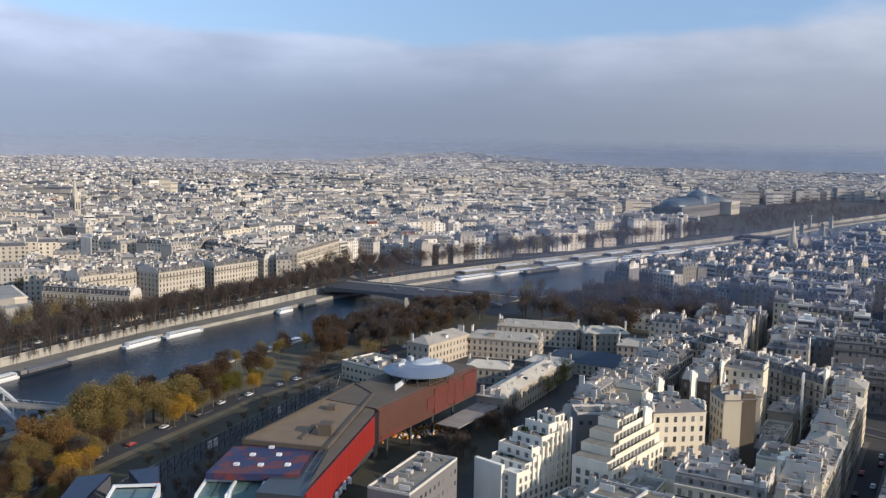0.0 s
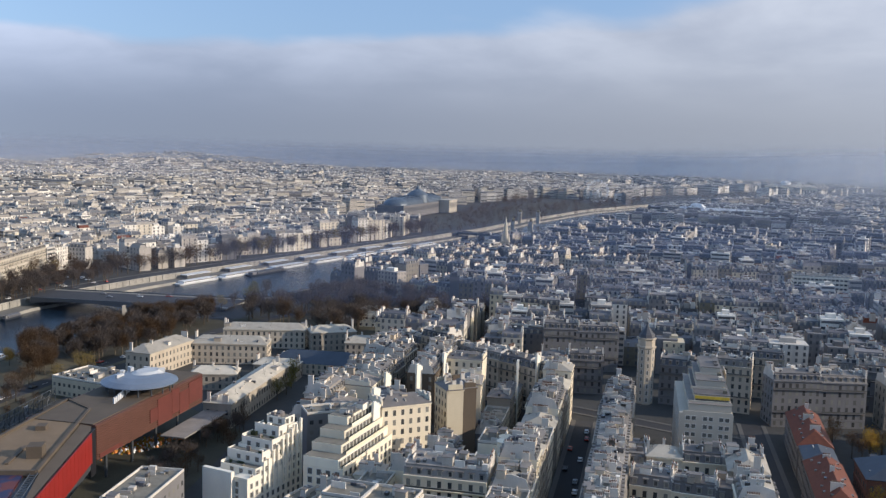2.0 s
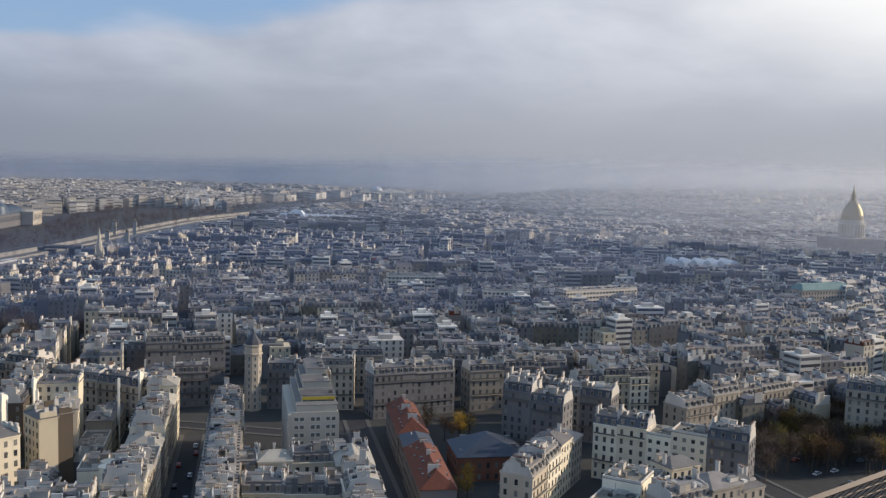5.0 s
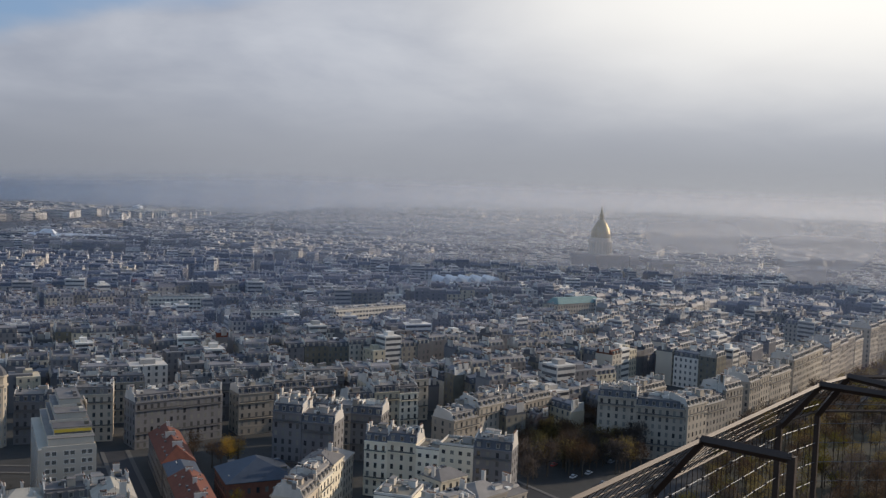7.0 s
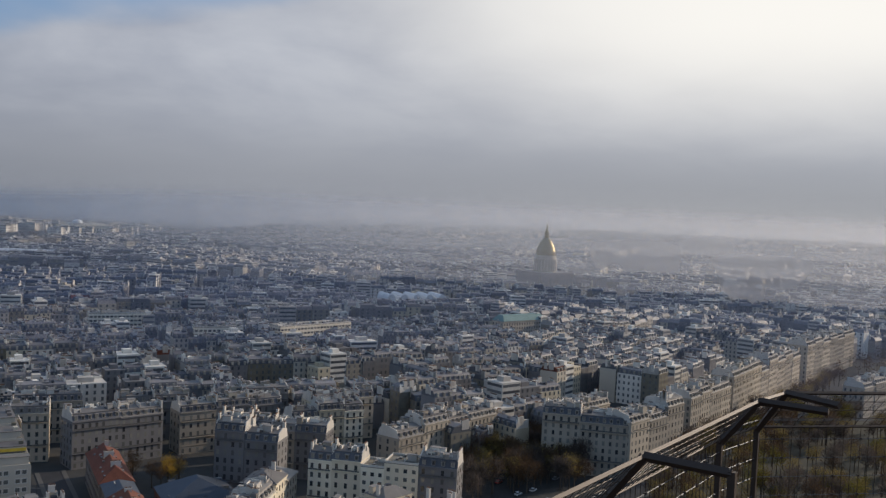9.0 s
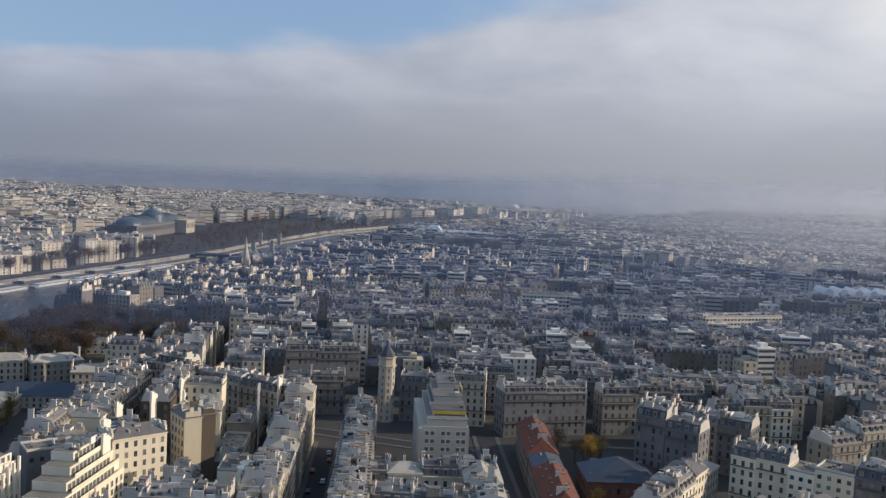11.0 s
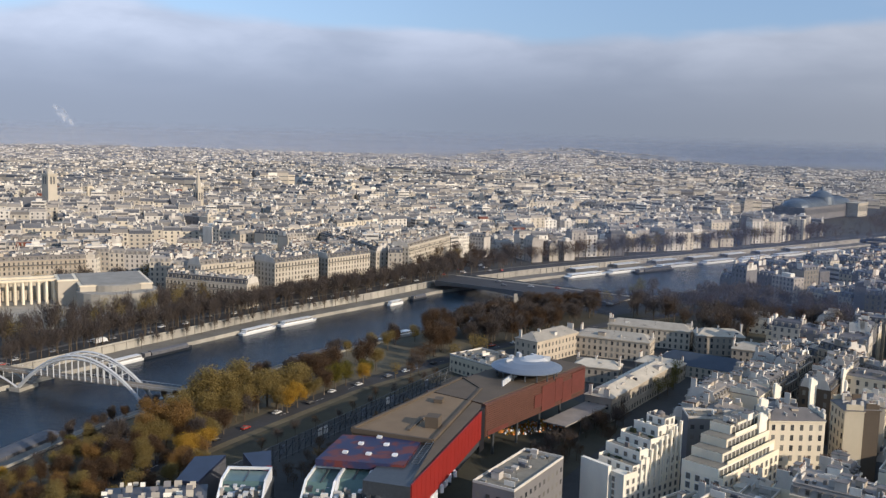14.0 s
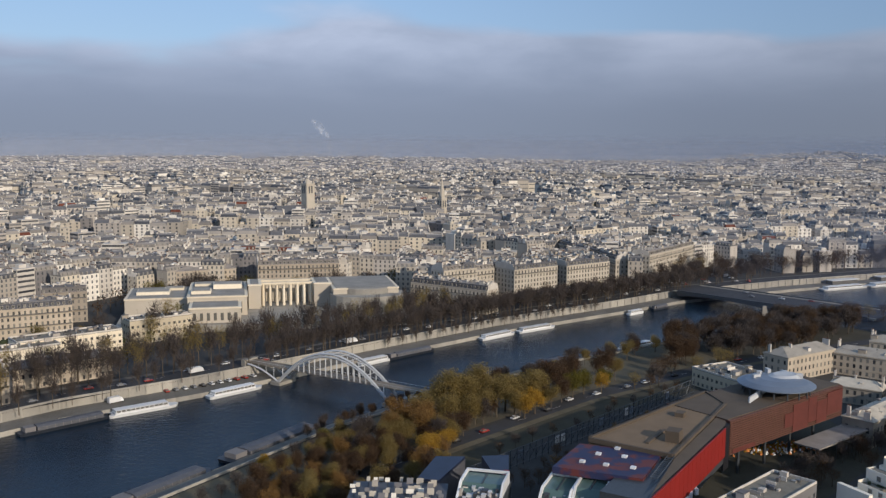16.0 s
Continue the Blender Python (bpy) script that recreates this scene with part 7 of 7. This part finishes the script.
# ---- boats ----
def boat(x, y, turn, L, B, style):
    label = {"barge": "long dark moored river barge", "tour": "white glass-roofed sightseeing boat", "launch": "white moored motor cruiser"}[style]
    ob = thing("boat", (x, y, WATER_Z), turn, label, "boat", "moored boats")
    s = Shape(DARKHULL if style == "barge" else WHITEPAINT)
    hull = s.mats[0]
    side = [(-0.5, 0.75), (-0.46, 1), (0.36, 1), (0.45, 0.7), (0.5, 0.06)]
    ring = [(u * L, v * B / 2) for u, v in side] + [(u * L, -v * B / 2) for u, v in reversed(side)]
    s.loft([[(u * 0.97, v * 0.85, -0.5) for u, v in ring], [(u, v, 1.3) for u, v in ring]], hull)
    part("hull", s, ob)
    d = Shape(WHITEPAINT)
    if style == "barge":
        hoop = [(-B * 0.42, 1.3), (-B * 0.42, 2.7), (-B * 0.2, 3.4), (B * 0.2, 3.4), (B * 0.42, 2.7), (B * 0.42, 1.3)]
        d.loft([[(u, v, z) for v, z in hoop] for u in (-L * 0.32, L * 0.38)], SLATE, True, True)
        for k in range(9):
            u, rib = -L * 0.31 + L * 0.085 * k, Shape(GREY_AND_SHADED)
            rib.box(u - 0.12, -B * 0.43, 1.3, u + 0.12, B * 0.43, 2.75, GREY_AND_SHADED, True)
            part("cover_rib", rib, ob)
        part("hold_cover", d, ob)
        c = Shape(WHITEPAINT)
        c.box(-L * 0.44, -B * 0.32, 1.3, -L * 0.33, B * 0.32, 3.2, GREY_AND_SHADED)
        part("wheelhouse", c, ob, "pale grey wheelhouse")
    else:
        d.box(-L * 0.42, -B * 0.4, 1.3, L * 0.34, B * 0.4, 2.0, WHITEPAINT)
        ob = part("cabin", d, ob)
        g = Shape(GLASS)
        g.box(-L * 0.4, -B * 0.39, 2.0, L * 0.32, B * 0.39, 2.9, GLASS)
        part("glazing", g, ob, "dark cabin glazing")
        r = Shape(WHITEPAINT)
        r.box(-L * 0.41, -B * 0.4, 2.9, L * 0.33, B * 0.4, 3.1, WHITEPAINT, True)
        part("roof", r, ob)
        n = 12
        for k in range(n):
            m = Shape(WHITEPAINT)
            u = -L * 0.4 + L * 0.72 * k / (n - 1)
            m.box(u - 0.12, -B * 0.405, 2.0, u + 0.12, B * 0.405, 2.92, WHITEPAINT)
            part("mullion", m, ob)


def bank_turn(bank, x):
    return math.degrees(math.atan2(bank(x + 10) - bank(x - 10), 20))


for x, L, B, st, off in ((52, 32, 6, "tour", -5), (95, 30, 5.5, "tour", -4), (20, 40, 6, "barge", -6), (176, 22, 5, "launch", -4), (200, 36, 5, "barge", -4), (266, 30, 5, "launch", -4), (298, 32, 5, "tour", -4),
                         (388, 16, 4, "launch", -5), (415, 18, 4, "barge", -4), (610, 50, 8, "tour", -5), (665, 60, 9, "tour", -6), (690, 55, 8, "barge", -16), (735, 60, 9, "tour", -5), (800, 60, 9, "tour", -6),
                         (860, 55, 8, "tour", -6), (920, 60, 9, "tour", -6), (990, 55, 8, "tour", -6), (840, 50, 8, "tour", -16)):
    boat(x, north_bank(x) + off, bank_turn(north_bank, x), L, B, st)
for x, L, B, st, off in ((50, 44, 8.5, "barge", 6), (96, 54, 9.5, "barge", 7), (8, 36, 6, "barge", 5), (262, 34, 6, "barge", 4), (330, 30, 5, "launch", 4)):
    boat(x, south_bank(x) + off, bank_turn(south_bank, x), L, B, st)

# landing pavilions on the far quay
for k in range(7):
    x = 620 + 55 * k
    ob = thing("landing_pavilion", (x, north_bank(x) + 7, LOW_Z), bank_turn(north_bank, x), "low white landing pavilion", "pavilion", "landing pavilions")
    s = Shape(WHITEPAINT)
    s.box(-14, -3, 0, 14, 3, 3, GLASS)
    part("glazing", s, ob)
    s = Shape(WHITEPAINT)
    s.box(-15, -4, 3, 15, 4, 3.4, WHITEPAINT, True)
    part("roof", s, ob)


# ---- vehicles ----
def car_parts(mat):
    b = Shape(mat)
    b.loft([[(-2.1, -0.85, 0.35), (2.1, -0.85, 0.35), (2.1, 0.85, 0.35), (-2.1, 0.85, 0.35)], [(-2.15, -0.88, 0.7), (2.15, -0.88, 0.7), (2.15, 0.88, 0.7), (-2.15, 0.88, 0.7)],
            [(-2.05, -0.8, 0.95), (1.95, -0.8, 0.85), (1.95, 0.8, 0.85), (-2.05, 0.8, 0.95)]], mat, True, True)
    c = Shape(GLASS)
    c.loft([[(-1.8, -0.76, 0.93), (0.95, -0.76, 0.9), (0.95, 0.76, 0.9), (-1.8, 0.76, 0.93)], [(-1.3, -0.62, 1.42), (0.25, -0.62, 1.45), (0.25, 0.62, 1.45), (-1.3, 0.62, 1.42)]], GLASS, False)
    r = Shape(mat)
    r.loft([[(-1.32, -0.64, 1.42), (0.27, -0.64, 1.45), (0.27, 0.64, 1.45), (-1.32, 0.64, 1.42)], [(-1.2, -0.55, 1.5), (0.15, -0.55, 1.52), (0.15, 0.55, 1.52), (-1.2, 0.55, 1.5)]], mat)
    return b.mesh("body"), c.mesh("glazing"), r.mesh("roof")


wheel = Shape(TYRE)
wheel.tube([(0, -0.12, 0.32), (0, 0.12, 0.32)], 0.32, TYRE, 10)
WHEEL = wheel.mesh("wheel")
CARS = []
for mat, word in zip(CARPAINT, ("white", "grey", "black", "red")):
    me = car_parts(mat)
    ob = thing("car", (0, 0, 0), 0, word + " hatchback car on the asphalt road", "car", "cars on the roads")
    for nm, m in zip(("body", "glazing", "roof"), me):
        part(nm, m, ob)
    for u in (-1.35, 1.35):
        for v in (-0.78, 0.78):
            part("wheel", WHEEL, ob, at=pose(u, v, 0))
    CARS.append([ob, False])


def car(x, y, turn, z=0.1):
    slot = tr.choice((CARS[0], CARS[0], CARS[0], CARS[1], CARS[1], CARS[2], CARS[3]))
    m = pose(x, y, land(x, y) + z, 0, 0, turn)
    if slot[1]:
        copy_thing(slot[0], m)
    else:
        slot[0].matrix_basis, slot[1] = m, True


for k in range(26):
    x = 10 + 17 * k + tr.uniform(-5, 5)
    off = tr.choice((21.5, 25, 29))
    car(x, north_bank(x) + off, bank_turn(north_bank, x) + (180 if off > 24 else 0))
for k in range(20):
    x = 90 + 17 * k + tr.uniform(-5, 5)
    off = tr.choice((-66, -69, -71.5))
    car(x, south_bank(x) + off, bank_turn(south_bank, x))
for k in range(20):
    x, y = tr.uniform(440, 540), tr.uniform(612, 655)
    car(x, y, tr.uniform(0, 180))
for k in range(14):
    f = k / 13
    car(228 + 150 * f + tr.uniform(-3, 3), 103.5 + 46 * f + tr.choice((-2.6, 2.6)) * 0.9, 17)
for k in range(8):
    car(385 + tr.uniform(-14, 40), -105 + tr.uniform(-18, 18), -42)
for x, y in ((485, 560), (492, 530), (478, 545), (500, 500), (505, 515)):
    car(x, y, -69, 2.25)


for k in range(11):
    x = 64 + 4.3 * k
    car(x, north_bank(x) + 12.0 - 0.2 * k, bank_turn(north_bank, x) + 90, LOW_Z + 0.05)


def van(x, y, turn, L, z):
    ob = thing("van", (x, y, z), turn, "white box van parked on the quay", "van", "vans on the quay")
    s = Shape(WHITEPAINT)
    s.box(-L / 2, -1.1, 0.5, L / 2 - 1.8, 1.1, 2.9, WHITEPAINT, True)
    part("box", s, ob)
    s = Shape(WHITEPAINT)
    s.loft([[(L / 2 - 1.7, -1, 0.5), (L / 2, -1, 0.5), (L / 2, 1, 0.5), (L / 2 - 1.7, 1, 0.5)], [(L / 2 - 1.7, -0.95, 2.2), (L / 2 - 0.8, -0.95, 2.2), (L / 2 - 0.8, 0.95, 2.2), (L / 2 - 1.7, 0.95, 2.2)]], WHITEPAINT)
    part("cab", s, ob)
    for u in (-L / 2 + 1.2, L / 2 - 1):
        for v in (-0.95, 0.95):
            part("wheel", WHEEL, ob, at=pose(u, v, 0))


van(41, north_bank(41) + 9, 24, 7, LOW_Z)
van(80, north_bank(80) + 24, 24, 8, 0.1)
van(430, 612, 15, 10, 1.0)
van(170, north_bank(170) + 23, 22, 8, 0.3)
van(470, 625, 10, 12, 1.2)


# ---- the tower's own safety cage along the gallery below the camera ----
def make_cage():
    top, foot = 114.8, 111.9
    way, out = Vector((0.69, -0.726)), Vector((0.726, 0.69))
    r1 = Vector((28.03, 11.34))
    marks = [r1 - way * 7.2, r1 - way * 3.6, r1, r1 + way * 3.6, Vector((31.05, 8.02))]
    ob = thing("safety_cage", (0, 0, 0), 0, "brown steel safety cage with wire netting", "safety cage")
    outs = [out, out, out, out, Vector((0.95, 0.3))]
    for k, (m, o) in enumerate(zip(marks, outs)):
        a, b, c = m + o * 0.45, m, m - o * 0.82
        for name, p, q, r in (("outer_post", (a.x, a.y, foot), (a.x, a.y, 114.25), 0.045), ("brace", (a.x, a.y, 114.2), (b.x, b.y, top), 0.048),
                              ("arm", (b.x, b.y, top), (c.x, c.y, top), 0.048), ("inner_post", (c.x, c.y, foot), (c.x, c.y, top + 0.02), 0.048)):
            if name == "inner_post" and k > 2:
                continue
            s = Shape(TOWER)
            s.beam(p, q, r, TOWER)
            part(name, s, ob)
    ends = marks + [Vector((31.08, 1.5))]
    outs = outs + [Vector((1, 0))]
    for k in range(len(ends) - 1):
        a, b = ends[k], ends[k + 1]
        s = Shape(TOWER)
        s.beam((a.x, a.y, top), (b.x, b.y, top), 0.025, TOWER)
        part("top_rail", s, ob)
        a2, b2 = a + outs[k] * 0.45, b + outs[k + 1] * 0.45
        s = Shape(TOWER)
        s.beam((a2.x, a2.y, 114.25), (b2.x, b2.y, 114.25), 0.02, TOWER)
        part("side_rail", s, ob)
        net = Shape(STEEL)
        n = max(2, int((b - a).length / 0.13))
        for i in range(n + 1):
            f = i / n
            u, v = a + (b - a) * f, a2 + (b2 - a2) * f
            net.tube([(v.x, v.y, foot), (v.x, v.y, 114.25), (u.x, u.y, top)], 0.0045, TOWER, 3)
            if i % 3 == 0:
                for j in range(9):
                    z = foot + 0.1 + j * 0.26
                    net.box(v.x - 0.014, v.y - 0.014, z - 0.014, v.x + 0.014, v.y + 0.014, z + 0.014, TOWER, True)
        for j in range(10):
            z = foot + 0.1 + j * 0.26
            net.beam((a2.x, a2.y, z), (b2.x, b2.y, z), 0.0045, STEEL)
        for j in range(1, 4):
            g = j / 4
            u, v = a2 + (a - a2) * g, b2 + (b - b2) * g
            net.beam((u.x, u.y, 114.25 + 0.55 * g), (v.x, v.y, 114.25 + 0.55 * g), 0.006, TOWER)
        part("wire_netting", net, ob, "thin steel wire netting", "stuff")
    d = thing("viewing_deck", (0, 0, 0), 0, "small brown steel viewing deck of the tower", "deck")
    s = Shape(TOWER)
    s.box(18.6, 13.6, 115.2, 21.0, 16.2, 115.4, TOWER, True)
    part("deck_plate", s, d)
    for x, y in ((18.8, 13.8), (20.8, 13.8), (20.8, 16.0), (18.8, 16.0)):
        s = Shape(TOWER)
        s.beam((x, y, 111.9), (x, y, 115.25), 0.08, TOWER)
        part("deck_post", s, d)
    g = thing("tower_gallery", (0, 0, 0), 0, "brown steel gallery of the tower", "gallery")
    s = Shape(TOWER)
    s.prism([(18, 13), (29.5, 3), (31.6, 1.2), (31.9, 8.4), (22.5, 18.6), (18, 17.5)], 111.4, 111.95, TOWER, True)
    part("floor_plate", s, g)
    for x, y in ((23, 16), (30.8, 7.5), (30.5, 3), (22.5, 14)):
        s = Shape(TOWER)
        s.beam((x, y, -1), (x, y, 111.5), 0.5, TOWER)
        part("leg", s, g)


make_cage()


# ---- aerial haze painted on see-through sheets, from 620 m out over the city ----
def make_haze_sheets():
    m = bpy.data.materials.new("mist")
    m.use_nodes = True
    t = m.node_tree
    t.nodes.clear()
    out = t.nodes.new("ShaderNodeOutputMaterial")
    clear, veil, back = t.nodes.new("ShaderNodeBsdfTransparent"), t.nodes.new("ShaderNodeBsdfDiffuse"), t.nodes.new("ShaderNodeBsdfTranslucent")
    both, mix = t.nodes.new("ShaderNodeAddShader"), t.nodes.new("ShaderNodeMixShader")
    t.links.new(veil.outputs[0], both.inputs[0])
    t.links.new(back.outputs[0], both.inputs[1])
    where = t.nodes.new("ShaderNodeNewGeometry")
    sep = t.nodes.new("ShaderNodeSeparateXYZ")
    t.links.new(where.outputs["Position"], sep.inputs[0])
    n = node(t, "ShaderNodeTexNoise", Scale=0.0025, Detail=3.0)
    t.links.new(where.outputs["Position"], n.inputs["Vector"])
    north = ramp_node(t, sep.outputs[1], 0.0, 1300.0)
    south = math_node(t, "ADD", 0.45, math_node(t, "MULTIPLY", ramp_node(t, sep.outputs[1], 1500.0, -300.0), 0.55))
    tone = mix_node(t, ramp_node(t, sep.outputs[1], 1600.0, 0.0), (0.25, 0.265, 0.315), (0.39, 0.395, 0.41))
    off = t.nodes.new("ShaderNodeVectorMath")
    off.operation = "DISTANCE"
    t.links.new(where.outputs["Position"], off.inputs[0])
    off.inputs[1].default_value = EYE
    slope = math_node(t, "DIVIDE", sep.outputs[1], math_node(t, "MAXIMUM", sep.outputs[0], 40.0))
    # brightness of the far haze is set by direction in this colour
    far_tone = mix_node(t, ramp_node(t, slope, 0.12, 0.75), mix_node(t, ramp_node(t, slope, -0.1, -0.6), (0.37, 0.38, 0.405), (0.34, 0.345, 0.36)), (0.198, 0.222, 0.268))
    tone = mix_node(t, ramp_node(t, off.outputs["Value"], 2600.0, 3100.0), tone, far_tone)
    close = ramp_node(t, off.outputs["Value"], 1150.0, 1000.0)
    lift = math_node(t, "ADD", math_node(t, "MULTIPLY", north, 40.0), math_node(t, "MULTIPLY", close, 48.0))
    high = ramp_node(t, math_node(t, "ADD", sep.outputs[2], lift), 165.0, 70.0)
    # nearest sheets are dark blue: cloud shade over the left bank as colour
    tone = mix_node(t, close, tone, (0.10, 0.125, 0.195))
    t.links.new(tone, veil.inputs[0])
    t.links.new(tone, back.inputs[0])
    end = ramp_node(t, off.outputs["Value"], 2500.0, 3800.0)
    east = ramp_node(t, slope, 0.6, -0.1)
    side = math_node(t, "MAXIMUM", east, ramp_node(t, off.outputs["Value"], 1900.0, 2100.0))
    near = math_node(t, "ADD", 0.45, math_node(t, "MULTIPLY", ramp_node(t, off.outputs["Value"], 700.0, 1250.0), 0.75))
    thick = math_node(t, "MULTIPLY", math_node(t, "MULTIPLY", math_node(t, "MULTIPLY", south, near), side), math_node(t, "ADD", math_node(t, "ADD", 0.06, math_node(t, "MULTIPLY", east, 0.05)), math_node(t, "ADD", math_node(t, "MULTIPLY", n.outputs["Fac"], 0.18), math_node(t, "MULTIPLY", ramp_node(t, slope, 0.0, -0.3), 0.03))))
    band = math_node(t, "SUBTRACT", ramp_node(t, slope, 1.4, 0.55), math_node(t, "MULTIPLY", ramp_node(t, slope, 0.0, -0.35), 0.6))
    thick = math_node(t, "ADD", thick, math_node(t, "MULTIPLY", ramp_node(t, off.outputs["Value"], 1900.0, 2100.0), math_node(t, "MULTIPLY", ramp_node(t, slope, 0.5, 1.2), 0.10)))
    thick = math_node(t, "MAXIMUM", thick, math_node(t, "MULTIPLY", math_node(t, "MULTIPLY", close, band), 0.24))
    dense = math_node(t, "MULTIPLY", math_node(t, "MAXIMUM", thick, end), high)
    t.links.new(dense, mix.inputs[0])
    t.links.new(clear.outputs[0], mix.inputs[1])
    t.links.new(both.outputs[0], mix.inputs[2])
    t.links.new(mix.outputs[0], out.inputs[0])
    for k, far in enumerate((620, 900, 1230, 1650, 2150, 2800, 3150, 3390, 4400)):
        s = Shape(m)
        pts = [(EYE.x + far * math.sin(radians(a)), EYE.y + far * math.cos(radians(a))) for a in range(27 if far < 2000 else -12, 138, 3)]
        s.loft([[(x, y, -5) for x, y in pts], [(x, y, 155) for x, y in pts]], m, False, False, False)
        setting("haze_sheet_%d" % (k + 1), s, "see-through sheet painted with grey haze over the city", "mist")


make_haze_sheets()


# ---- a plume of steam from a far chimney ----
PLUME = Vector((903, 3195, 76))


def make_plume():
    m = bpy.data.materials.new("steam")
    m.use_nodes = True
    t = m.node_tree
    t.nodes.clear()
    out, mix, both = t.nodes.new("ShaderNodeOutputMaterial"), t.nodes.new("ShaderNodeMixShader"), t.nodes.new("ShaderNodeAddShader")
    for i, kind in enumerate(("ShaderNodeBsdfDiffuse", "ShaderNodeBsdfTranslucent")):
        d = node(t, kind, Color=(0.5, 0.5, 0.5, 1))
        t.links.new(d.outputs[0], both.inputs[i])
    t.links.new(t.nodes.new("ShaderNodeBsdfTransparent").outputs[0], mix.inputs[1])
    t.links.new(both.outputs[0], mix.inputs[2])
    where = t.nodes.new("ShaderNodeNewGeometry")
    n = node(t, "ShaderNodeTexNoise", Scale=0.05, Detail=4.0, Distortion=0.6)
    t.links.new(where.outputs["Position"], n.inputs["Vector"])
    t.links.new(math_node(t, "MULTIPLY", ramp_node(t, n.outputs["Fac"], 0.40, 0.72), 0.34), mix.inputs[0])
    t.links.new(mix.outputs[0], out.inputs[0])
    ob = thing("steam_plume", (PLUME.x, PLUME.y, PLUME.z), 0, "small white steam plume over the far city", "steam")
    s = Shape(PALE_STEEL)
    s.tube([(0, 0, -90), (0, 0, -4)], [1.2, 0.9], PALE_STEEL, 10)
    part("chimney_shaft", s, ob, "pale distant chimney")
    s = Shape(m)
    s.tube([(0, 0, -2), (-3, 1, 14), (-10, 3, 32), (-22, 7, 52), (-38, 12, 70), (-58, 18, 86)], [3, 8, 11, 13, 13, 8], m, 12)
    part("steam", s, ob, "thin drifting steam", "stuff")


make_plume()
